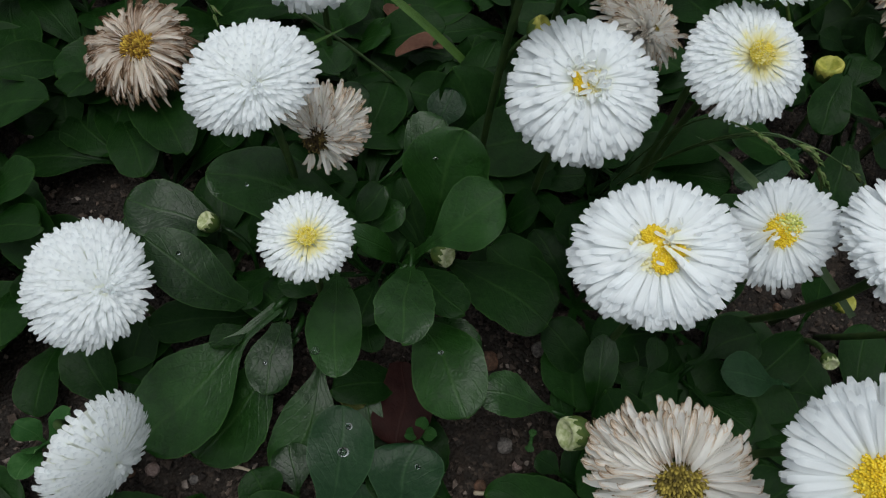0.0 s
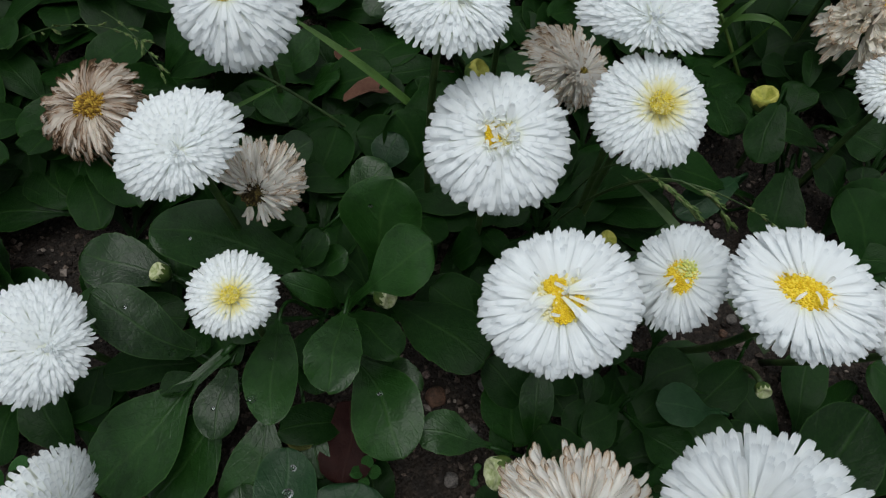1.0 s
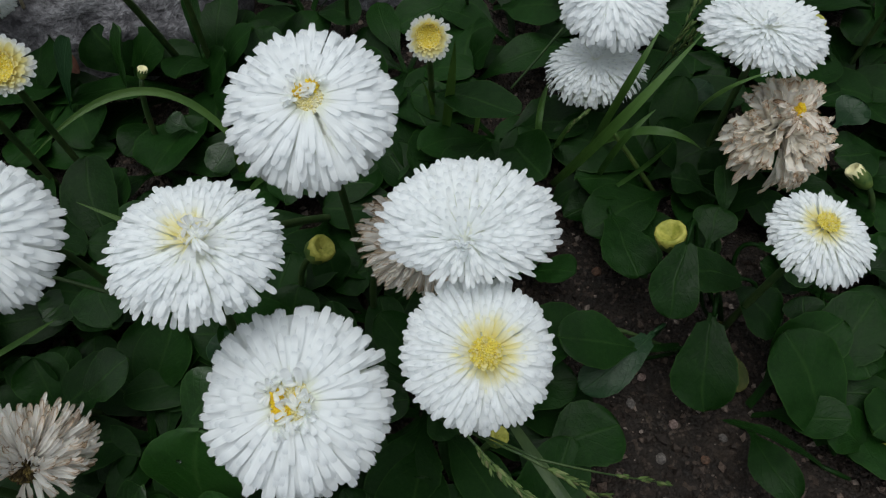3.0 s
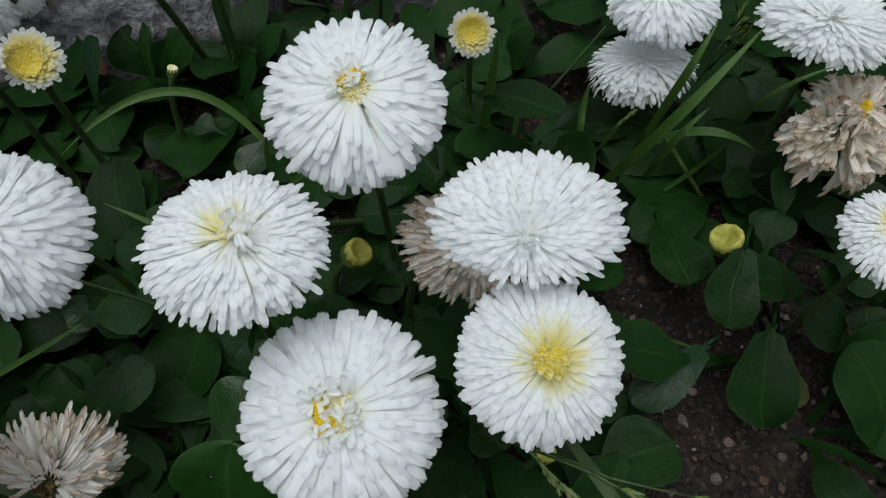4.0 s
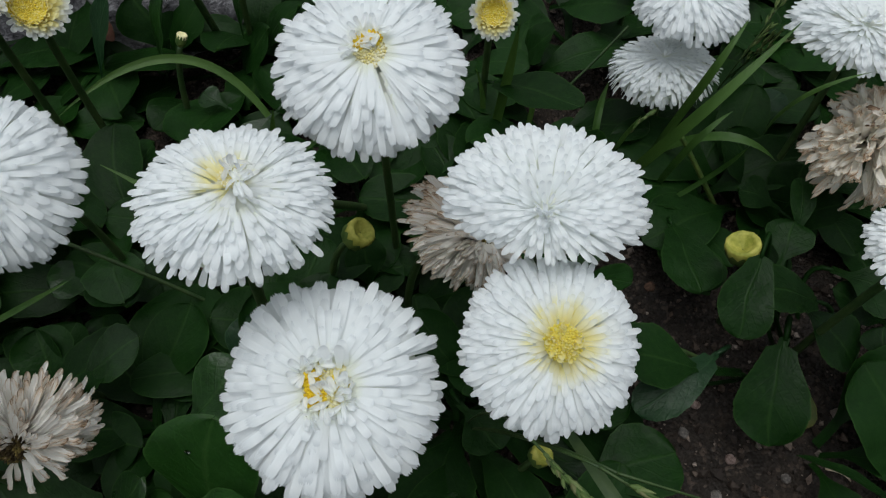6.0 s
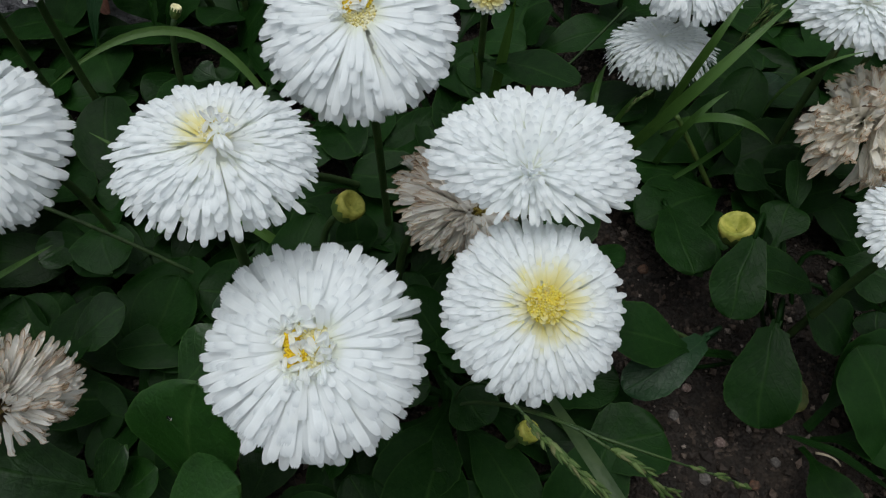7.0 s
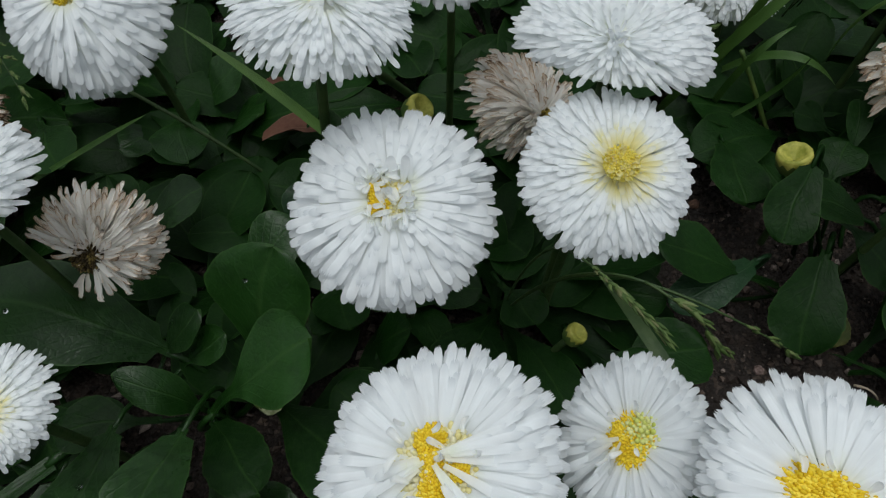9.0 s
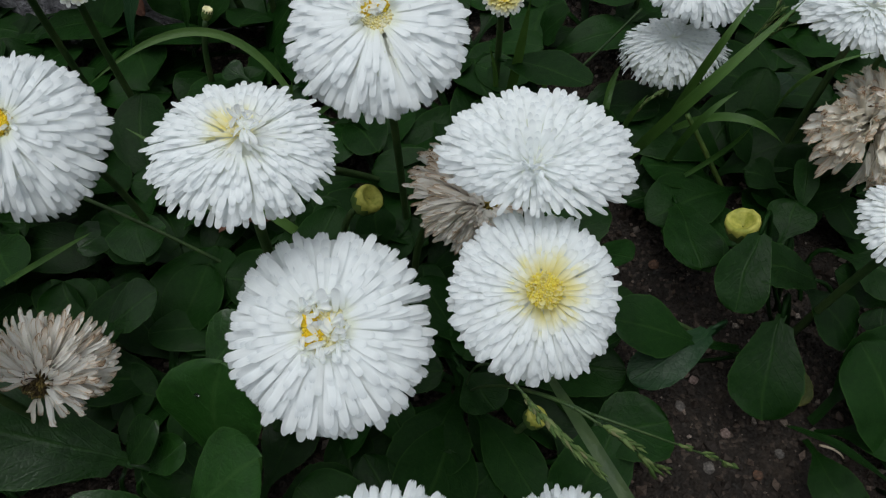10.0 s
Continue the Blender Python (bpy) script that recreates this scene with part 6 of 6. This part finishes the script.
blade(((0.0021, 0.2875, 0.0120), (-0.0011, 0.2886, 0.0300), (0.0047, 0.2898, 0.0500)), 0.0029)
blade(((0.1205, 0.0999, 0.0810), (0.0938, 0.1447, 0.0935), (0.0872, 0.1695, 0.0720)), 0.0031, "broad dark green grass blade under a seed head", M_STEM)
blade(((0.1997, 0.2903, 0.0200), (0.1626, 0.2483, 0.0950), (0.1931, 0.2548, 0.0940)), 0.0019, "long thin arching grass blade")
stalk(((-0.0307, 0.3625, 0.0100), (-0.0294, 0.3445, 0.0590), (-0.0281, 0.3265, 0.1000)), 0.0017, 0.0014, "dark green flower stalk rising out of view", None, "flower_stalk")
stalk(((-0.0162, 0.3533, 0.0100), (-0.0115, 0.3447, 0.0540), (-0.0068, 0.3361, 0.0900)), 0.0016, 0.0014, "dark green flower stalk rising out of view", None, "flower_stalk")
stalk(((-0.1214, 0.3992, 0.0100), (-0.0993, 0.3649, 0.0590), (-0.0772, 0.3306, 0.1000)), 0.0016, 0.0014, "dark green flower stalk rising out of view", None, "flower_stalk")
stalk(((0.0485, 0.3781, 0.0100), (0.0528, 0.3544, 0.0540), (0.0570, 0.3308, 0.0900)), 0.0012, 0.0010, "dark green flower stalk rising out of view", None, "flower_stalk")
stalk(((0.1119, 0.3768, 0.0100), (0.1067, 0.3624, 0.0440), (0.1015, 0.3480, 0.0700)), 0.0010, 0.0008, "dark green flower stalk rising out of view", None, "flower_stalk")
stalk(((0.0381, 0.2701, 0.0100), (0.0296, 0.2441, 0.0540), (0.0211, 0.2181, 0.0900)), 0.0016, 0.0014, "dark green flower stalk rising out of view", None, "flower_stalk")
stalk(((-0.1043, 0.3840, 0.0200), (-0.0901, 0.3687, 0.0500), (-0.0759, 0.3533, 0.0800)), 0.0010, 0.0008, "dry pale straw stalk before the rock", M_STRAW)

# ---- grass seed heads ----
seed_head(((0.0770, 0.1513, 0.1060), (0.0812, 0.1405, 0.1180), (0.0890, 0.1335, 0.1140)), 0.24, 7, 0.0052, "green grass seed head with dense spikelets below a daisy", 3)
seed_head(((0.0895, 0.1416, 0.1130), (0.0964, 0.1357, 0.1160), (0.1057, 0.1325, 0.1050)), 0.22, 4, 0.0058, "pale drooping grass seed head with browned tips", 11)
seed_head(((0.0926, 0.1404, 0.1130), (0.1034, 0.1360, 0.1140), (0.1194, 0.1342, 0.1020)), 0.16, 3, 0.0054, "thin drooping grass seed head over bare soil", 12, 0.66)
stalk(((0.0700, 0.1800, 0.0040), (0.0699, 0.1612, 0.0980), (0.0770, 0.1513, 0.1060)), 0.0004, 0.0003, "thin green stalk of a grass seed head")
stalk(((0.0700, 0.1800, 0.0040), (0.0739, 0.1529, 0.1040), (0.0895, 0.1416, 0.1130)), 0.0004, 0.0003, "thin green stalk of a grass seed head")
stalk(((0.0700, 0.1800, 0.0040), (0.0751, 0.1537, 0.1040), (0.0926, 0.1404, 0.1130)), 0.0004, 0.0003, "thin green stalk of a grass seed head")
seed_head(((0.1364, 0.2840, 0.0200), (0.1289, 0.2636, 0.0605), (0.1453, 0.2813, 0.0509)), 0.18, 9, 0.0044, "narrow pale green grass seed head", 5)
seed_head(((0.1774, 0.3004, 0.0400), (0.1805, 0.2971, 0.0700), (0.2028, 0.3212, 0.0850)), 0.35, 10, 0.0058, "tall green grass seed head", 6)
seed_head(((0.1845, 0.3066, 0.0400), (0.1834, 0.2954, 0.0750), (0.2088, 0.3024, 0.0850)), 0.4, 9, 0.0058, "grass seed head across a white daisy", 7)
seed_head(((0.1814, 0.3052, 0.0400), (0.1821, 0.2937, 0.0700), (0.1981, 0.2915, 0.0800)), 0.4, 8, 0.0055, "grass seed head across a white daisy", 8)
seed_head(((-0.1751, 0.2655, 0.0300), (-0.1211, 0.2400, 0.0800), (-0.0956, 0.2327, 0.0700)), 0.9, 9, 0.0045, "fine dark grass seed head", 9)
seed_head(((-0.1260, 0.2673, 0.0500), (-0.0961, 0.2338, 0.0750), (-0.0899, 0.2248, 0.0600)), 0.8, 7, 0.0045, "fine dark grass seed head", 10)
stalk(((0.1372, 0.1977, 0.0300), (0.1485, 0.1954, 0.0260), (0.1665, 0.1908, 0.0120)), 0.0011, 0.0006, "green leaf stalk lying over the soil")

# ---- dead leaves on the soil ----
tagged(leaf(None, (-0.0197, 0.2330, 0.0320), (0.0008, 0.2376, 0.0340), 0.0148, 0.12, 0.35, -20, mat=M_LITTER, petiole=0.02, name="dead_leaf"), "dry reddish-brown leaf on the soil", "leaf", "dead leaves")
tagged(leaf(None, (-0.0175, 0.2622, 0.0200), (-0.0210, 0.2743, 0.0200), 0.0134, 0.15, 0.3, 0, mat=M_LITTER, petiole=0.02, name="dead_leaf"), "dry brown leaf on the soil", "leaf", "dead leaves")
tagged(leaf(None, (-0.0127, 0.1015, 0.0160), (-0.0142, 0.0707, 0.0160), 0.0216, 0.03, 0.1, 0, mat=M_RED, petiole=0.02, name="dead_leaf"), "dark red fallen leaf under green ones", "leaf", "dead leaves")
tagged(leaf(None, (-0.0981, 0.3767, 0.0300), (-0.0787, 0.3677, 0.0350), 0.0098, 0.1, 0.3, 0, mat=M_LITTER, petiole=0.02, name="dead_leaf"), "dry orange-brown leaf before the rock", "leaf", "dead leaves")
tagged(leaf(None, (-0.1243, 0.3743, 0.0300), (-0.1069, 0.3791, 0.0300), 0.0116, 0.15, 0.3, 0, mat=M_LITTER, petiole=0.02, name="dead_leaf"), "dry brown leaf before the rock", "leaf", "dead leaves")
tagged(leaf(None, (-0.0756, 0.3357, 0.0150), (-0.0513, 0.3372, 0.0250), 0.0074, 0.25, 0.5, 0, mat=M_LITTER, petiole=0.02, name="dead_leaf"), "curled pinkish-brown dead leaf", "leaf", "dead leaves")
tagged(leaf(None, (0.1371, 0.3509, 0.0150), (0.1496, 0.3600, 0.0150), 0.0066, 0.15, 0.3, 0, mat=M_LITTER, petiole=0.02, name="dead_leaf"), "scrap of brown leaf on the soil", "leaf", "dead leaves")
tagged(leaf(None, (-0.0775, 0.3584, 0.0400), (-0.0715, 0.3468, 0.0340), 0.0070, 0.1, 0.3, 20, mat=M_LITTER, petiole=0.02, name="dead_leaf"), "dry orange-brown leaf caught between green leaves", "leaf", "dead leaves")

# ---- weed seedlings ----
seedling = tagged(new("weed_seedling", None), "fresh green weed seedling with round leaves on soil", "plant", "weed seedlings")
seedling.matrix_basis = Matrix.Translation((-0.1381, 0.0714, 0.0))
leaf(seedling, (-0.1352, 0.0705, 0.0120), (-0.1431, 0.0757, 0.0220), 0.0088, 0.08, 0.15, mat=M_LEAF_LIGHT, petiole=0.2)
leaf(seedling, (-0.1352, 0.0705, 0.0120), (-0.1329, 0.0659, 0.0240), 0.0093, 0.08, 0.15, mat=M_LEAF_LIGHT, petiole=0.2)
leaf(seedling, (-0.1352, 0.0705, 0.0120), (-0.1238, 0.0795, 0.0260), 0.0099, 0.08, 0.15, mat=M_LEAF_LIGHT, petiole=0.2)
leaf(seedling, (-0.1352, 0.0705, 0.0120), (-0.1378, 0.0575, 0.0220), 0.0100, 0.08, 0.15, mat=M_LEAF_LIGHT, petiole=0.2)
leaf(seedling, (-0.1352, 0.0705, 0.0120), (-0.1233, 0.0666, 0.0200), 0.0076, 0.08, 0.15, mat=M_LEAF_LIGHT, petiole=0.2)
seedling = tagged(new("weed_seedling", None), "tiny bright green weed seedling", "plant", "weed seedlings")
seedling.matrix_basis = Matrix.Translation((-0.0055, 0.0761, 0.0))
leaf(seedling, (-0.0057, 0.0750, 0.0120), (-0.0041, 0.0804, 0.0200), 0.0048, 0.08, 0.15, mat=M_LEAF_LIGHT, petiole=0.2)
leaf(seedling, (-0.0057, 0.0750, 0.0120), (-0.0000, 0.0738, 0.0200), 0.0052, 0.08, 0.15, mat=M_LEAF_LIGHT, petiole=0.2)
leaf(seedling, (-0.0057, 0.0750, 0.0120), (-0.0112, 0.0740, 0.0200), 0.0048, 0.08, 0.15, mat=M_LEAF_LIGHT, petiole=0.2)
leaf(seedling, (-0.0057, 0.0750, 0.0120), (-0.0066, 0.0686, 0.0180), 0.0044, 0.08, 0.15, mat=M_LEAF_LIGHT, petiole=0.2)
seedling = tagged(new("weed_seedling", None), "tiny green weed seedling on grit", "plant", "weed seedlings")
seedling.matrix_basis = Matrix.Translation((0.0365, 0.0751, 0.0))
leaf(seedling, (0.0353, 0.0741, 0.0120), (0.0366, 0.0782, 0.0120), 0.0029, 0.08, 0.15, mat=M_LEAF_LIGHT, petiole=0.2)
leaf(seedling, (0.0353, 0.0741, 0.0120), (0.0341, 0.0700, 0.0120), 0.0033, 0.08, 0.15, mat=M_LEAF_LIGHT, petiole=0.2)

# ---- straw and small stones ----
stalk(((-0.0747, 0.0645, 0.0100), (-0.0689, 0.0637, 0.0140), (-0.0628, 0.0618, 0.0090)), 0.0009, 0.0004, "pale dry straw scrap on the soil", M_STRAW, "straw")
stalk(((0.0144, 0.0560, 0.0100), (0.0189, 0.0549, 0.0140), (0.0248, 0.0574, 0.0090)), 0.0009, 0.0004, "pale dry straw scrap on the soil", M_STRAW, "straw")
stalk(((-0.0425, 0.0693, 0.0100), (-0.0389, 0.0664, 0.0140), (-0.0381, 0.0636, 0.0090)), 0.0009, 0.0004, "pale dry straw scrap on the soil", M_STRAW, "straw")
stalk(((0.1881, 0.1597, 0.0100), (0.1919, 0.1578, 0.0140), (0.1955, 0.1556, 0.0090)), 0.0005, 0.0003, "pale dry straw scrap on the soil", M_STRAW, "straw")
pebble(0.0206, 0.1051, 0.0042, 1, M_GRIT_B, "small dark brown stone lying on the soil")
pebble(0.0411, 0.1098, 0.0032, 2, M_GRIT_C, "small pale grey stone lying on the soil")
pebble(0.0308, 0.1182, 0.0019, 3, M_GRIT_A, "small pinkish grey stone lying on the soil")
pebble(0.0243, 0.0940, 0.0024, 4, M_GRIT_B, "small dark brown stone lying on the soil")
pebble(0.0264, 0.0729, 0.0030, 5, M_GRIT_C, "small pale grey stone lying on the soil")
pebble(0.0308, 0.0658, 0.0021, 6, M_GRIT_A, "small pinkish grey stone lying on the soil")
pebble(0.0170, 0.0588, 0.0023, 7, M_GRIT_B, "small dark brown stone lying on the soil")
pebble(0.0352, 0.0921, 0.0020, 8, M_GRIT_C, "small pale grey stone lying on the soil")
pebble(-0.0998, 0.0628, 0.0026, 9, M_GRIT_A, "small pinkish grey stone lying on the soil")
pebble(-0.1072, 0.0616, 0.0017, 10, M_GRIT_B, "small dark brown stone lying on the soil")
pebble(-0.1451, 0.0840, 0.0030, 11, M_GRIT_C, "small pale grey stone lying on the soil")
pebble(-0.1537, 0.0904, 0.0021, 12, M_GRIT_A, "small pinkish grey stone lying on the soil")
pebble(-0.1370, 0.0794, 0.0017, 13, M_GRIT_B, "small dark brown stone lying on the soil")
pebble(0.1491, 0.1377, 0.0025, 14, M_GRIT_C, "small pale grey stone lying on the soil")
pebble(0.1498, 0.1276, 0.0026, 15, M_GRIT_A, "small pinkish grey stone lying on the soil")
pebble(0.1439, 0.1312, 0.0018, 16, M_GRIT_B, "small dark brown stone lying on the soil")
pebble(0.1460, 0.1751, 0.0020, 17, M_GRIT_C, "small pale grey stone lying on the soil")
pebble(0.1602, 0.1657, 0.0018, 18, M_GRIT_A, "small pinkish grey stone lying on the soil")
pebble(0.1681, 0.1513, 0.0017, 19, M_GRIT_B, "small dark brown stone lying on the soil")
pebble(0.1514, 0.1535, 0.0021, 20, M_GRIT_C, "small pale grey stone lying on the soil")
pebble(0.1531, 0.1852, 0.0017, 21, M_GRIT_A, "small pinkish grey stone lying on the soil")
pebble(0.1445, 0.2304, 0.0020, 22, M_GRIT_B, "small dark brown stone lying on the soil")
pebble(0.1766, 0.1582, 0.0017, 23, M_GRIT_C, "small pale grey stone lying on the soil")
pebble(0.0170, 0.1143, 0.0017, 24, M_GRIT_A, "small pinkish grey stone lying on the soil")
pebble(-0.0893, 0.0692, 0.0021, 25, M_GRIT_B, "small dark brown stone lying on the soil")
pebble(-0.0848, 0.0596, 0.0017, 26, M_GRIT_C, "small pale grey stone lying on the soil")

# ---- granite rocks behind the bed ----
boulder("border_rock", (-0.092, 0.413, 0.01), (0.095, 0.06, 0.065), 3.0, "rough grey granite rock edging the bed", 6)
boulder("border_rock", (0.063, 0.444, 0.005), (0.07, 0.05, 0.045), 8.0, "rough grey granite rock edging the bed", -10)
boulder("border_rock", (-0.262, 0.399, 0.0), (0.08, 0.06, 0.05), 5.0, "rough grey granite rock edging the bed", 15)

# ---- water drops on the leaves ----
def water_drop(at, up, r):
    """A low round drop lying on a leaf."""
    rows = []
    for a in (92, 80, 62, 44, 26, 8):
        rows += [(r * math.sin(radians(a)) * (1 + 0.06 * math.sin(k * 1.05)) * math.cos(k * math.pi / 6), 0.85 * r * math.sin(radians(a)) * math.sin(k * math.pi / 6), 0.62 * r * math.cos(radians(a))) for k in range(12)]
    ob = new("water_drop", mesh_of("water_drop", rows, grid_faces(6, 12, True) + [tuple(range(12))[::-1], tuple(range(60, 72))], M_DROP))
    ob.matrix_basis = Matrix.Translation(Vector(at) + Vector(up).normalized() * 0.0002) @ basis(up)
    return tagged(ob, "clear round water drop lying on a green daisy leaf", "water drop", "water drops")


water_drop((0.0079, 0.1348, 0.0578), (-0.66, -0.20, 0.72), 0.0022)
water_drop((0.0127, 0.1334, 0.0614), (-0.59, -0.14, 0.80), 0.0009)
water_drop((-0.0104, 0.1136, 0.0598), (-0.03, 0.62, 0.78), 0.0015)
water_drop((-0.0301, 0.0749, 0.0294), (-0.13, -0.12, 0.98), 0.0013)
water_drop((-0.0316, 0.0668, 0.0275), (-0.08, -0.28, 0.96), 0.002)
water_drop((-0.0285, 0.0607, 0.0252), (-0.01, -0.39, 0.92), 0.0012)
water_drop((-0.0362, 0.1067, 0.0546), (-0.07, 0.36, 0.93), 0.0009)
water_drop((-0.0402, 0.0920, 0.0590), (0.02, 0.25, 0.97), 0.0018)
water_drop((-0.0036, 0.1608, 0.0643), (-0.10, -0.86, 0.50), 0.0008)
water_drop((0.0029, 0.1426, 0.0565), (-0.57, -0.36, 0.74), 0.0006)
water_drop((0.0100, 0.1445, 0.0625), (-0.49, -0.38, 0.78), 0.0006)
water_drop((-0.0886, 0.1263, 0.0534), (0.31, -0.36, 0.88), 0.0008)
water_drop((-0.0788, 0.1265, 0.0488), (0.45, -0.33, 0.83), 0.0006)
water_drop((0.0001, 0.0981, 0.0403), (-0.03, 0.24, 0.97), 0.001)
water_drop((-0.0600, 0.0954, 0.0320), (0.11, -0.07, 0.99), 0.0008)
water_drop((-0.0065, 0.0625, 0.0265), (-0.19, -0.23, 0.96), 0.001)
water_drop((-0.0679, 0.1498, 0.0598), (0.39, 0.06, 0.92), 0.0008)
